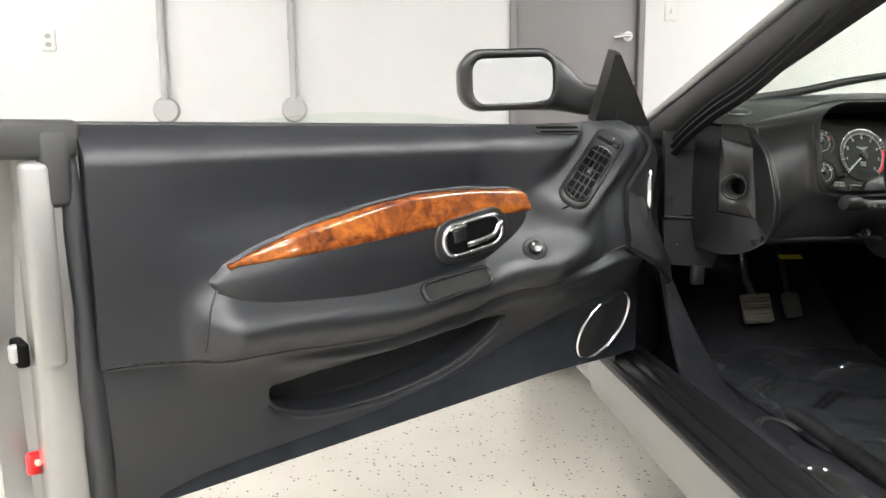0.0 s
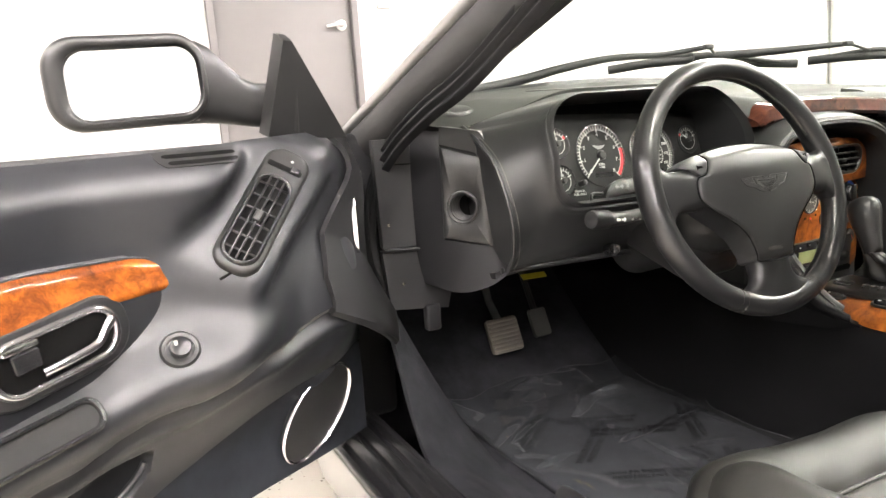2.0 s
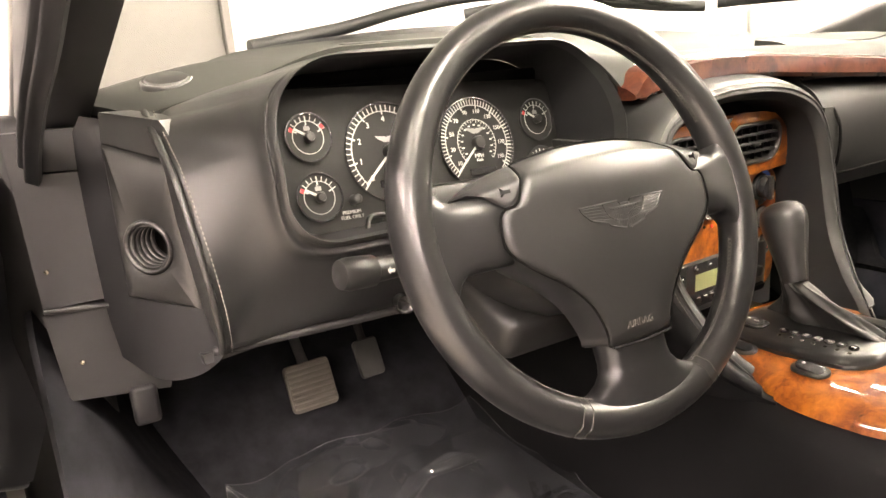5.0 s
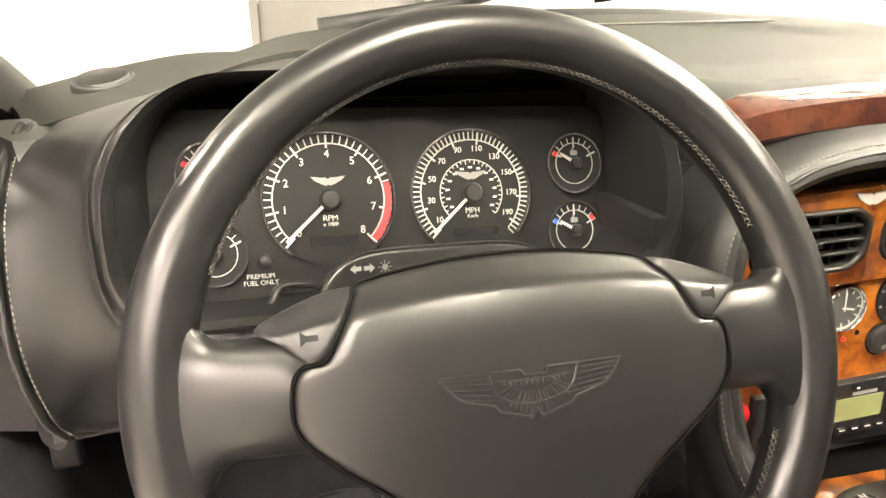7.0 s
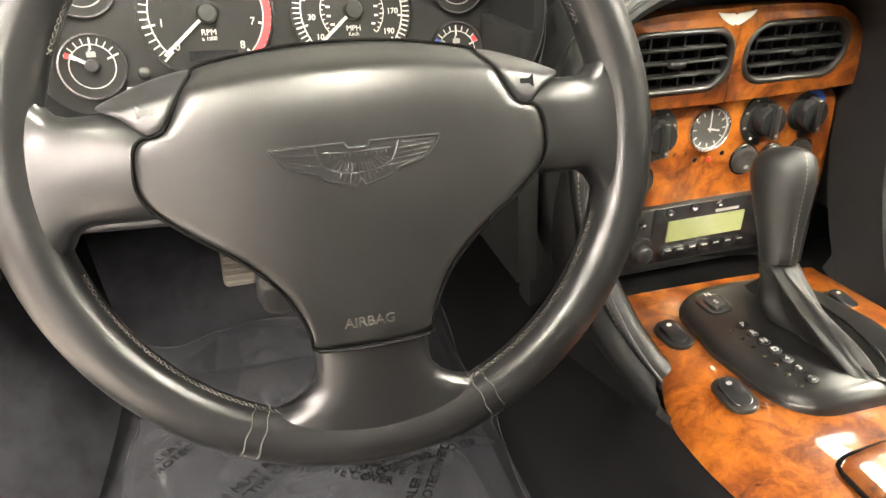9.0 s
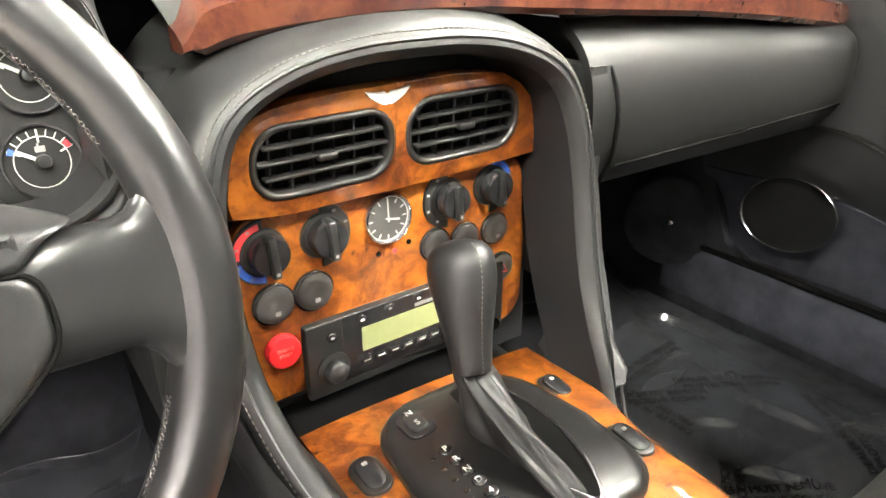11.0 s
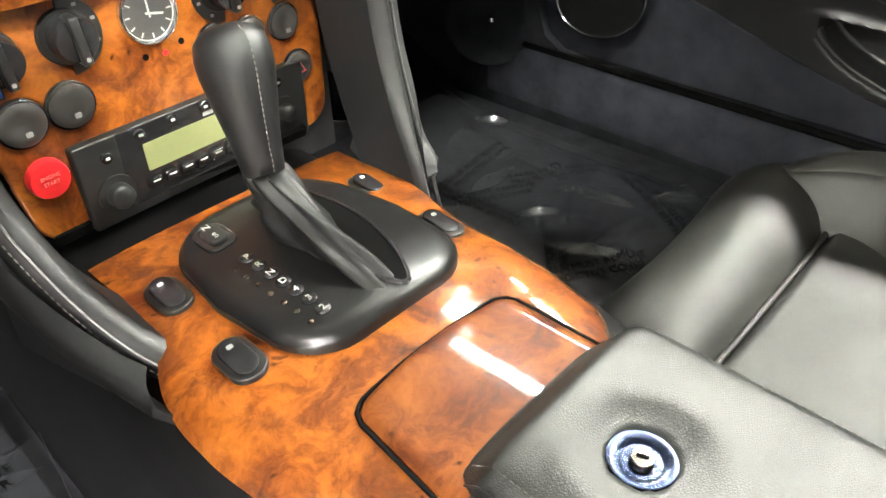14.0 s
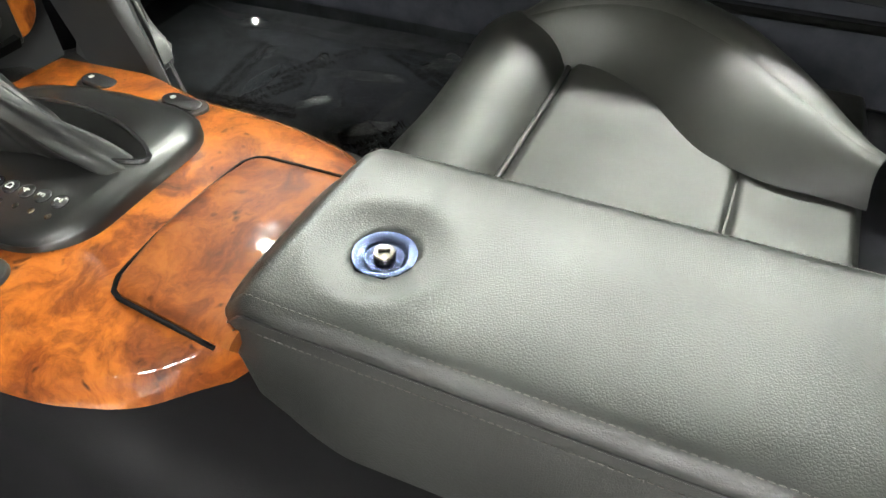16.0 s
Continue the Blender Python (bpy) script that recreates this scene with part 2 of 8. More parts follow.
M = dict(
    leather=mat("black leather", (0.017, 0.017, 0.018), 0.33, grain=0.12, grain_scale=900, grain_kind="leather", var=0.15, scale=6),
    leather_door=mat("door leather", (0.0150, 0.0158, 0.0180), 0.38, spec=0.46, grain=0.12, grain_scale=900, grain_kind="leather", var=0.15, scale=6),
    leather_dash=mat("dash leather", (0.014, 0.0142, 0.0145), 0.42, grain=0.16, grain_scale=1000, grain_kind="leather", var=0.2, scale=5, spread=0.05, spec=0.42),
    dash_pad=mat("matt dash pad", (0.019, 0.020, 0.018), 0.60, grain=0.16, grain_scale=1000, grain_kind="leather", var=0.15, scale=5, spec=0.22),
    soft_leather=mat("soft leather", (0.0105, 0.0105, 0.0105), 0.44, grain=0.1, grain_scale=900, grain_kind="leather", spec=0.3),
    leather_seat=mat("seat leather", (0.021, 0.021, 0.0190), 0.42, grain=0.2, grain_scale=850, grain_kind="leather", var=0.3, scale=7),
    leather_arm=mat("worn armrest leather", (0.0160, 0.0170, 0.0155), 0.40, spec=0.48, grain=0.28, grain_scale=620, grain_kind="leather", var=0.35, scale=9, spread=0.07),
    leather_wheel=mat("worn wheel leather", (0.010, 0.010, 0.0105), 0.30, var=0.2, scale=14, spec=0.5),
    knob_leather=mat("knob leather", (0.010, 0.010, 0.0105), 0.40, grain=0.15, grain_scale=700, grain_kind="leather", var=0.2, scale=20, spec=0.45),
    pad_leather=mat("airbag leather", (0.014, 0.014, 0.0142), 0.32, grain=0.08, grain_scale=900, grain_kind="leather", var=0.15, scale=8, spec=0.55),
    stitch=mat("grey thread", (0.135, 0.125, 0.11), 0.7, grain=0.3, grain_scale=2500),
    plastic=mat("black plastic", (0.012, 0.012, 0.012), 0.42, grain=0.08, grain_scale=1800),
    plastic_gloss=mat("smooth black plastic", (0.013, 0.013, 0.014), 0.24, var=0.1),
    satin_plastic=mat("satin black plastic", (0.010, 0.010, 0.010), 0.30, grain=0.03, grain_scale=1800),
    dial=mat("gauge face", (0.011, 0.011, 0.011), 0.5, grain=0.1, grain_scale=2500, spec=0.22),
    clock_face=mat("dark grey face", (0.055, 0.054, 0.052), 0.35, 0.1, coat=0.5, var=0.1, scale=40),
    button=mat("satin grey plastic", (0.030, 0.029, 0.028), 0.38, grain=0.05, grain_scale=1800),
    # black print and joints; also paints in the shade of gaps and cavities
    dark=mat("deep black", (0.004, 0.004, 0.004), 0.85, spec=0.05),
    # leather with shade from the door side put into its colour
    tunnel=mat("tunnel leather darkened for shade", (0.0050, 0.0050, 0.0055), 0.55, grain=0.15, grain_scale=900, grain_kind="leather", spec=0.12),
    thread=mat("dark thread", (0.065, 0.061, 0.055), 0.7, grain=0.3, grain_scale=2500),
    rubber=mat("black rubber", (0.020, 0.020, 0.020), 0.6, grain=0.2, grain_scale=1200),
    # rubber, and trim whose colour is lowered to stand for shade
    dark_rubber=mat("dark rubber and shaded trim", (0.008, 0.008, 0.009), 0.55, grain=0.1, grain_scale=900, spec=0.35),
    carpet=mat("black carpet", (0.022, 0.0225, 0.026), 0.95, grain=1.0, grain_scale=1500, var=0.35, scale=20, spec=0.08),
    # same carpet as carpet_door, colour raised for light on the passenger side
    carpet_lit=mat("door carpet, lit copy", (0.031, 0.032, 0.041), 0.95, grain=1.0, grain_scale=1600, var=0.3, scale=20, spec=0.15),
    carpet_door=mat("dark blue carpet", (0.014, 0.016, 0.020), 0.95, grain=1.0, grain_scale=1600, var=0.3, scale=20, spec=0.15),
    wood=burl("burr walnut", 0.77),
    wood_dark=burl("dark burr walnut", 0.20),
    wood_lid=burl("brown burr walnut", 0.50, 0.6),
    chrome=mat("chrome", (0.66, 0.66, 0.68), 0.16, 1.0, var=0.03, spread=0.04),
    blue_steel=mat("blued steel", (0.045, 0.058, 0.115), 0.24, 1.0, var=0.1),
    dark_steel=mat("dull steel", (0.20, 0.18, 0.15), 0.25, 1.0, var=0.1),
    steel=mat("brushed steel", (0.50, 0.50, 0.50), 0.32, 1.0, grain=0.03, grain_scale=2000),
    paint=mat("silver paint", (0.26, 0.255, 0.25), 0.36, 0.6, coat=0.8, var=0.02, scale=2, spread=0.02),
    silver=mat("satin silver", (0.80, 0.80, 0.80), 0.38, 0.35, var=0.03),
    white_print=mat("white print", (0.44, 0.44, 0.42), 0.6, var=0.03),
    grey_print=mat("grey print", (0.22, 0.22, 0.22), 0.6, var=0.03),
    red_print=mat("red print", (0.62, 0.03, 0.035), 0.5, var=0.05),
    blue_print=mat("blue print", (0.03, 0.12, 0.60), 0.5, var=0.05),
    red_button=mat("red plastic", (0.55, 0.015, 0.02), 0.3, var=0.05),
    lcd=mat("green display", (0.20, 0.225, 0.10), 0.35, coat=0.6, var=0.05),
    yellow=mat("yellow label", (0.60, 0.48, 0.03), 0.6),
    mirror=mat("mirror glass", (0.60, 0.61, 0.63), 0.02, 1.0, var=0.0, spread=0.0),
    wall=mat("white wall paint", (0.43, 0.428, 0.422), 0.6, var=0.03, scale=1.5, grain=0.1, grain_scale=300),
    ceiling=mat("ceiling paint", (0.14, 0.14, 0.135), 0.8, var=0.05, scale=1),
    door_grey=mat("grey door paint", (0.125, 0.118, 0.116), 0.5, var=0.06, scale=2, grain=0.1, grain_scale=400),
    conduit=mat("painted conduit", (0.30, 0.297, 0.29), 0.5, var=0.04),
    headliner=mat("roof lining", (0.03, 0.03, 0.032), 0.9, grain=0.3, grain_scale=900, spec=0.2),
    floor=flake_floor("speckled epoxy"),
    glass=glass("tinted glass", (0.945, 0.975, 0.94)),
    film=film_sheet("clear film"),
    film_edge=mat("film edge", (0.07, 0.072, 0.075), 0.25, var=0.3, scale=30),
    clear=glass("clear lens", (1, 1, 1)),
    lamp=emit("lamp diffuser", (1.0, 0.975, 0.95), LAMP),
    red_lamp=emit("red door lamp", (1.0, 0.25, 0.2), 1.0),
)


# ---- building helpers ----
PLACED = {}


def thing(name, m, label, category, group="", kind=""):
    """An Empty at the base of a thing, under which its parts hang."""
    ob = new(name)
    ob.empty_display_size = 0.05
    m = m if isinstance(m, Matrix) else Matrix.Translation(m)
    ob.matrix_basis = m
    PLACED[ob] = m
    return tagged(ob, label, category, group, kind)


def part(name, bm, material, parent=None, label="", local=False, smooth=50):
    """Links a bmesh as one mesh object under a thing or part. local: its numbers are in the thing's own axes."""
    bmesh.ops.recalc_face_normals(bm, faces=bm.faces)
    me = bpy.data.meshes.new(name)
    bm.to_mesh(me)
    bm.free()
    me.materials.append(M[material] if isinstance(material, str) else material)
    if smooth:
        me.shade_smooth()
        me.set_sharp_from_angle(angle=radians(smooth))
    ob = new(name, me)
    if parent:
        ob.parent = parent
        w = PLACED[parent]
        if not local:
            ob.matrix_parent_inverse = w.inverted()
            w = Matrix.Identity(4)
        PLACED[ob] = w
    else:
        PLACED[ob] = Matrix.Identity(4)
    return tagged(ob, label)


def alone(name, bm, material, label, category, group="", kind="", smooth=50):
    return tagged(part(name, bm, material, smooth=smooth), label, category, group, kind)


def sm(a, b, x):
    t = min(1.0, max(0.0, (x - a) / (b - a)))
    return t * t * (3 - 2 * t)


def table(xs, ys, x):
    """Smooth reading between the rows of a small table."""
    if x <= xs[0]:
        return ys[0]
    for a, b, p, q in zip(xs, xs[1:], ys, ys[1:]):
        if x <= b:
            return p + (q - p) * sm(a, b, x)
    return ys[-1]


def lin(xs, ys, x):
    return float(np.interp(x, xs, ys))


def loft(rings, closed=True, caps=True, bm=None):
    """Skin over rings of equally many points."""
    bm = bm or bmesh.new()
    vs = [[bm.verts.new(p) for p in r] for r in rings]
    n = len(vs[0])
    for a, b in zip(vs, vs[1:]):
        for i in range(n if closed else n - 1):
            j = (i + 1) % n
            bm.faces.new((a[i], a[j], b[j], b[i]))
    if caps and closed:
        bm.faces.new(vs[0][::-1])
        bm.faces.new(vs[-1])
    return bm


def slab(fn, nu, nv, thick=0.006, bm=None):
    """A curved sheet fn(u, v) for u, v in 0..1, with a thickness behind it (away from its normal)."""
    bm = bm or bmesh.new()
    P = np.array([[fn(i / nu, j / nv) for j in range(nv + 1)] for i in range(nu + 1)], float)
    du, dv = np.gradient(P, axis=0), np.gradient(P, axis=1)
    N = np.cross(du, dv)
    N /= np.linalg.norm(N, axis=-1, keepdims=True) + 1e-12
    Q = P - N * thick
    a = [[bm.verts.new(p) for p in row] for row in P]
    b = [[bm.verts.new(p) for p in row] for row in Q]
    for i in range(nu):
        for j in range(nv):
            bm.faces.new((a[i][j], a[i + 1][j], a[i + 1][j + 1], a[i][j + 1]))
            bm.faces.new((b[i][j], b[i][j + 1], b[i + 1][j + 1], b[i + 1][j]))
    for i in range(nu):
        bm.faces.new((a[i][0], b[i][0], b[i + 1][0], a[i + 1][0]))
        bm.faces.new((a[i][nv], a[i + 1][nv], b[i + 1][nv], b[i][nv]))
    for j in range(nv):
        bm.faces.new((a[0][j], a[0][j + 1], b[0][j + 1], b[0][j]))
        bm.faces.new((a[nu][j], b[nu][j], b[nu][j + 1], a[nu][j + 1]))
    return bm


def box(c, size, m=None, bevel=0.0, seg=2, bm=None):
    own = bmesh.new()
    bmesh.ops.create_cube(own, size=1.0)
    for v in own.verts:
        v.co = Vector((v.co.x * size[0], v.co.y * size[1], v.co.z * size[2]))
    if bevel:
        bmesh.ops.bevel(own, geom=own.edges[:], offset=bevel, segments=seg, profile=0.5, affect="EDGES")
    t = Matrix.Translation(c) @ (m or Matrix.Identity(4))
    bmesh.ops.transform(own, matrix=t, verts=own.verts)
    return merge(own, bm)


def merge(own, bm):
    if bm is None:
        return own
    vs = {v: bm.verts.new(v.co) for v in own.verts}
    for f in own.faces:
        bm.faces.new([vs[v] for v in f.verts])
    own.free()
    return bm


def spline(pts, n):
    """Catmull-Rom through the points, n points per span."""
    p = [Vector(q) for q in pts]
    p = [p[0] * 2 - p[1]] + p + [p[-1] * 2 - p[-2]]
    out = []
    for i in range(1, len(p) - 2):
        a, b, c, d = p[i - 1:i + 3]
        for k in range(n):
            t = k / n
            out.append(0.5 * (2 * b + (c - a) * t + (2 * a - 5 * b + 4 * c - d) * t * t + (3 * b - a - 3 * c + d) * t ** 3))
    out.append(p[-2])
    return out


def tube(pts, r, seg=12, loop=False, bm=None, flat=1.0, up=(0, 0, 1)):
    """A round bar along points; r may be a list; flat squeezes it across."""
    pts = [Vector(p) for p in pts]
    n = len(pts)
    rings = []
    for i, p in enumerate(pts):
        a, b = (pts[i - 1], pts[(i + 1) % n]) if loop else (pts[max(0, i - 1)], pts[min(n - 1, i + 1)])
        d = (b - a).normalized()
        side = d.cross(Vector(up))
        if side.length < 1e-4:
            side = d.cross(Vector((1, 0, 0)))
        side.normalize()
        top = side.cross(d)
        rr = r[i] if isinstance(r, (list, tuple)) else r
        rings.append([p + side * math.cos(2 * math.pi * k / seg) * rr + top * math.sin(2 * math.pi * k / seg) * rr * flat for k in range(seg)])
    if loop:
        rings.append(rings[0])
        bm2 = loft(rings, caps=False)
        bmesh.ops.remove_doubles(bm2, verts=bm2.verts, dist=1e-6)
        return merge(bm2, bm)
    return merge(loft(rings), bm)


def lathe(profile, m, seg=32, bm=None, sx=1.0):
    """Turns (radius, height) about the z axis of m. sx stretches it along x."""
    rings = [[m @ Vector((r * sx * math.cos(2 * math.pi * k / seg), r * math.sin(2 * math.pi * k / seg), h)) for k in range(seg)] for r, h in profile]
    return merge(loft(rings), bm)


def rrect(w, h, r, n=6):
    out = []
    for cx, cy, a0 in ((w / 2 - r, h / 2 - r, 0), (-w / 2 + r, h / 2 - r, 90), (-w / 2 + r, -h / 2 + r, 180), (w / 2 - r, -h / 2 + r, 270)):
        for k in range(n + 1):
            a = radians(a0 + 90 * k / n)
            out.append((cx + r * math.cos(a), cy + r * math.sin(a)))
    return out


def oval(w, h, n=32):
    return [(w / 2 * math.cos(2 * math.pi * k / n), h / 2 * math.sin(2 * math.pi * k / n)) for k in range(n)]


def shrink(outline, d):
    """The outline moved inwards by d."""
    n = len(outline)
    out = []
    for i in range(n):
        a, p, b = Vector(outline[i - 1]), Vector(outline[i]), Vector(outline[(i + 1) % n])
        e = b - a
        if e.length < 1e-9:
            out.append(tuple(p))
            continue
        nrm = Vector((-e.y, e.x)).normalized()
        out.append(tuple(p + nrm * d))
    return out


def plate(outline, m, depth, edge=0.0, bm=None, dome=0.0):
    """A plate of an outline (counter-clockwise) in the xy plane of m, rising to depth along z, with a rounded edge."""
    put = lambda o, z: [m @ Vector((x, y, z)) for x, y in o]
    rings = [put(outline, 0.0), put(outline, depth - edge)]
    if edge:
        for k in (1, 2, 3):
            a = radians(30 * k)
            rings.append(put(shrink(outline, edge * (1 - math.cos(a))), depth - edge + edge * math.sin(a)))
    return merge(loft(rings), bm)


def ringplate(outer, inner, m, depth, edge=0.0, bm=None):
    """A frame between two outlines of equally many points."""
    put = lambda o, z: [m @ Vector((x, y, z)) for x, y in o]
    rings = [put(outer, 0), put(outer, depth - edge), put(shrink(outer, edge) if edge else outer, depth),
             put(shrink(inner, -edge) if edge else inner, depth), put(inner, depth - edge), put(inner, 0), put(outer, 0)]
    own = loft(rings, caps=False)
    bmesh.ops.remove_doubles(own, verts=own.verts, dist=1e-7)
    return merge(own, bm)


def words(text, m, size, depth=0.0004, bm=None, align="CENTER"):
    """Raised lettering in the built-in font, in the xy plane of m."""
    cu = bpy.data.curves.new("lettering", "FONT")
    cu.body, cu.size, cu.extrude, cu.align_x, cu.align_y = text, size, depth, align, "CENTER"
    cu.resolution_u = 3
    ob = bpy.data.objects.new("lettering", cu)
    me = bpy.data.meshes.new_from_object(ob)
    own = bmesh.new()
    own.from_mesh(me)
    bpy.data.objects.remove(ob)
    bpy.data.meshes.remove(me)
    bpy.data.curves.remove(cu)
    bmesh.ops.transform(own, matrix=m, verts=own.verts)
    return merge(own, bm)


def axes(o, x, y):
    """The matrix with its origin at o and its first axes along x and y."""
    x = Vector(x).normalized()
    z = x.cross(Vector(y)).normalized()
    y = z.cross(x)
    return Matrix(((x.x, y.x, z.x, o[0]), (x.y, y.y, z.y, o[1]), (x.z, y.z, z.z, o[2]), (0, 0, 0, 1)))


def stitches(pts, gap, length, r, bm=None):
    """A row of short threads along a line of points."""
    bm = bm or bmesh.new()
    pts = [Vector(p) for p in pts]
    run, nxt = 0.0, 0.0
    for a, b in zip(pts, pts[1:]):
        d = b - a
        l = d.length
        while l > 0 and nxt < run + l:
            p = a + d * ((nxt - run) / l)
            e = d.normalized() * length
            tube([p, p + e * 0.5 + Vector((0, 0, r * 0.3)), p + e], [r * 0.6, r, r * 0.6], 5, bm=bm)
            nxt += gap
        run += l
    return bm


# ---- the garage ----
GROUND = 0.06
WALL_Y = 3.6
alone("floor", box((1.0, -2.2, GROUND - 0.1), (16, 12, 0.2)), "floor", "pale speckled epoxy garage floor", "floor", kind="structure", smooth=0)


def wall_with_door():
    bm = bmesh.new()
    z1 = 3.6
    for x0, x1, z0 in ((-7.2, -0.585, GROUND), (0.295, 9.2, GROUND), (-0.585, 0.295, 2.35)):
        box(((x0 + x1) / 2, WALL_Y + 0.1, (z0 + z1) / 2), (x1 - x0, 0.2, z1 - z0), bm=bm)
    return bm


alone("wall_north", wall_with_door(), "wall", "smooth white painted garage wall", "wall", kind="structure", smooth=0)
alone("wall_south", box((1.0, -8.2, 1.83), (16.4, 0.2, 3.54)), "wall", "white painted garage wall behind the car", "wall", kind="structure", smooth=0)
alone("wall_west", box((-7.1, -2.3, 1.83), (0.2, 11.6, 3.54)), "wall", "white painted side wall", "wall", kind="structure", smooth=0)
alone("wall_east", box((9.1, -2.3, 1.83), (0.2, 11.6, 3.54)), "wall", "white painted side wall", "wall", kind="structure", smooth=0)
alone("ceiling", box((1.0, -2.2, 3.7), (16.4, 12, 0.2)), "ceiling", "plain painted garage ceiling", "ceiling", kind="structure", smooth=0)

d = thing("door_1", (-0.145, WALL_Y, GROUND), "grey painted steel door in the white wall, closed", "door", kind="structure")
part("door_leaf", box((-0.145, WALL_Y + 0.035, 1.2), (0.80, 0.05, 2.26), bevel=0.003), "door_grey", d)
fr = bmesh.new()
for x in (-0.568, 0.278):
    box((x, WALL_Y + 0.02, 1.2), (0.04, 0.09, 2.28), bevel=0.003, bm=fr)
box((-0.145, WALL_Y + 0.02, 2.35), (0.89, 0.09, 0.03), bevel=0.003, bm=fr)
part("door_frame", fr, "door_grey", d)
hb = lathe([(0.0, 0), (0.032, 0), (0.032, 0.008), (0.012, 0.012), (0.011, 0.045), (0.0, 0.047)], axes((0.195, WALL_Y + 0.01, 1.545), (1, 0, 0), (0, 0, 1)), 20)
tube([(0.195, WALL_Y - 0.035, 1.545), (0.15, WALL_Y - 0.04, 1.545), (0.09, WALL_Y - 0.035, 1.535)], [0.012, 0.011, 0.009], 10, bm=hb)
part("door_handle", hb, "steel", d, "brushed steel lever handle")
for z in (0.4, 1.2, 2.0):
    part("hinge", box((-0.548, WALL_Y + 0.003, z), (0.014, 0.016, 0.1), bevel=0.002), "steel", d)

for x in (-2.745, -1.965):
    c = thing("electrical_conduit", (x, WALL_Y, 1.09), "white painted conduit running down the wall to a round box", "conduit", "wall conduits")
    part("pipe", tube([(x, WALL_Y - 0.03, 3.58), (x, WALL_Y - 0.03, 1.6), (x, WALL_Y - 0.03, 1.15)], 0.021, 12), "conduit", c)
    part("coupling", tube([(x, WALL_Y - 0.03, 1.56), (x, WALL_Y - 0.03, 1.51)], 0.026, 12), "conduit", c)
    part("junction_box", lathe([(0, 0), (0.078, 0), (0.078, 0.035), (0.07, 0.045), (0, 0.045)], axes((x, WALL_Y, 1.09), (1, 0, 0), (0, 0, 1)), 24), "conduit", c)
    part("bracket", box((x, WALL_Y - 0.012, 1.003), (0.09, 0.024, 0.03), bevel=0.003), "conduit", c)


def outlet(x, z, slots):
    o = thing("wall_outlet" if slots else "light_switch", (x, WALL_Y, z), "white plastic wall outlet on the painted wall" if slots else "white plastic light switch beside the door", "outlet" if slots else "switch")
    m = axes((x, WALL_Y, z), (1, 0, 0), (0, 0, 1))
    part("cover_plate", plate(rrect(0.085, 0.125, 0.008), m, 0.008, 0.003), "white_print", o)
    if slots:
        for dz in (-0.025, 0.025):
            part("socket", plate(oval(0.036, 0.03, 16), axes((x, WALL_Y - 0.008, z + dz), (1, 0, 0), (0, 0, 1)), 0.002), "grey_print", o)
    else:
        part("toggle", box((x, WALL_Y - 0.014, z), (0.012, 0.014, 0.028), bevel=0.002), "white_print", o)


outlet(-3.415, 1.51, True)
outlet(0.475, 1.704, False)
p = thing("down_pipe", (4.6, WALL_Y, GROUND), "pale painted vertical pipe against the wall", "pipe")
part("pipe", tube([(4.6, WALL_Y - 0.07, 3.58), (4.6, WALL_Y - 0.07, 1.8), (4.6, WALL_Y - 0.07, GROUND)], 0.055, 16), "conduit", p)
part("clamp", box((4.6, WALL_Y - 0.06, 1.75), (0.15, 0.12, 0.05), bevel=0.005), "conduit", p)

# ceiling lights: rows of long bright panels
fixture = None
for x in (-4.0, -2.0, 0.0, 2.6, 4.3):
    for y in (-5.4, -3.6, -1.8, 0.0, 2.4):
        if y > -1 and -3 < x < 1:
            continue
        if fixture is None:
            fixture = thing("ceiling_light", (x, y, 3.6), "long white ceiling light with a bright diffuser", "ceiling light", "ceiling lights")
            part("housing", box((x, y, 3.57), (0.24, 1.25, 0.06), bevel=0.006), "white_print", fixture)
            part("diffuser", box((x, y, 3.536), (0.17, 1.18, 0.012), bevel=0.002), "lamp", fixture)
        else:
            copy_thing(fixture, pose(x, y, 3.6))


# ---- the car's shell ----
car = thing("car", (0, 0.4, GROUND), "silver sports car body with black sills and pillars", "car")


def bonnet(u, v):
    x = -0.86 + 1.72 * u
    y = 0.98 + 1.5 * v
    k = 1 - (abs(x) / 0.9) ** 2.4
    return (x * (1 - 0.08 * v), y, 0.78 + 0.195 * k - 0.16 * v * v - 0.02 * v + 0.04 * math.exp(-((abs(x) - 0.72) / 0.12) ** 2) * (1 - v))


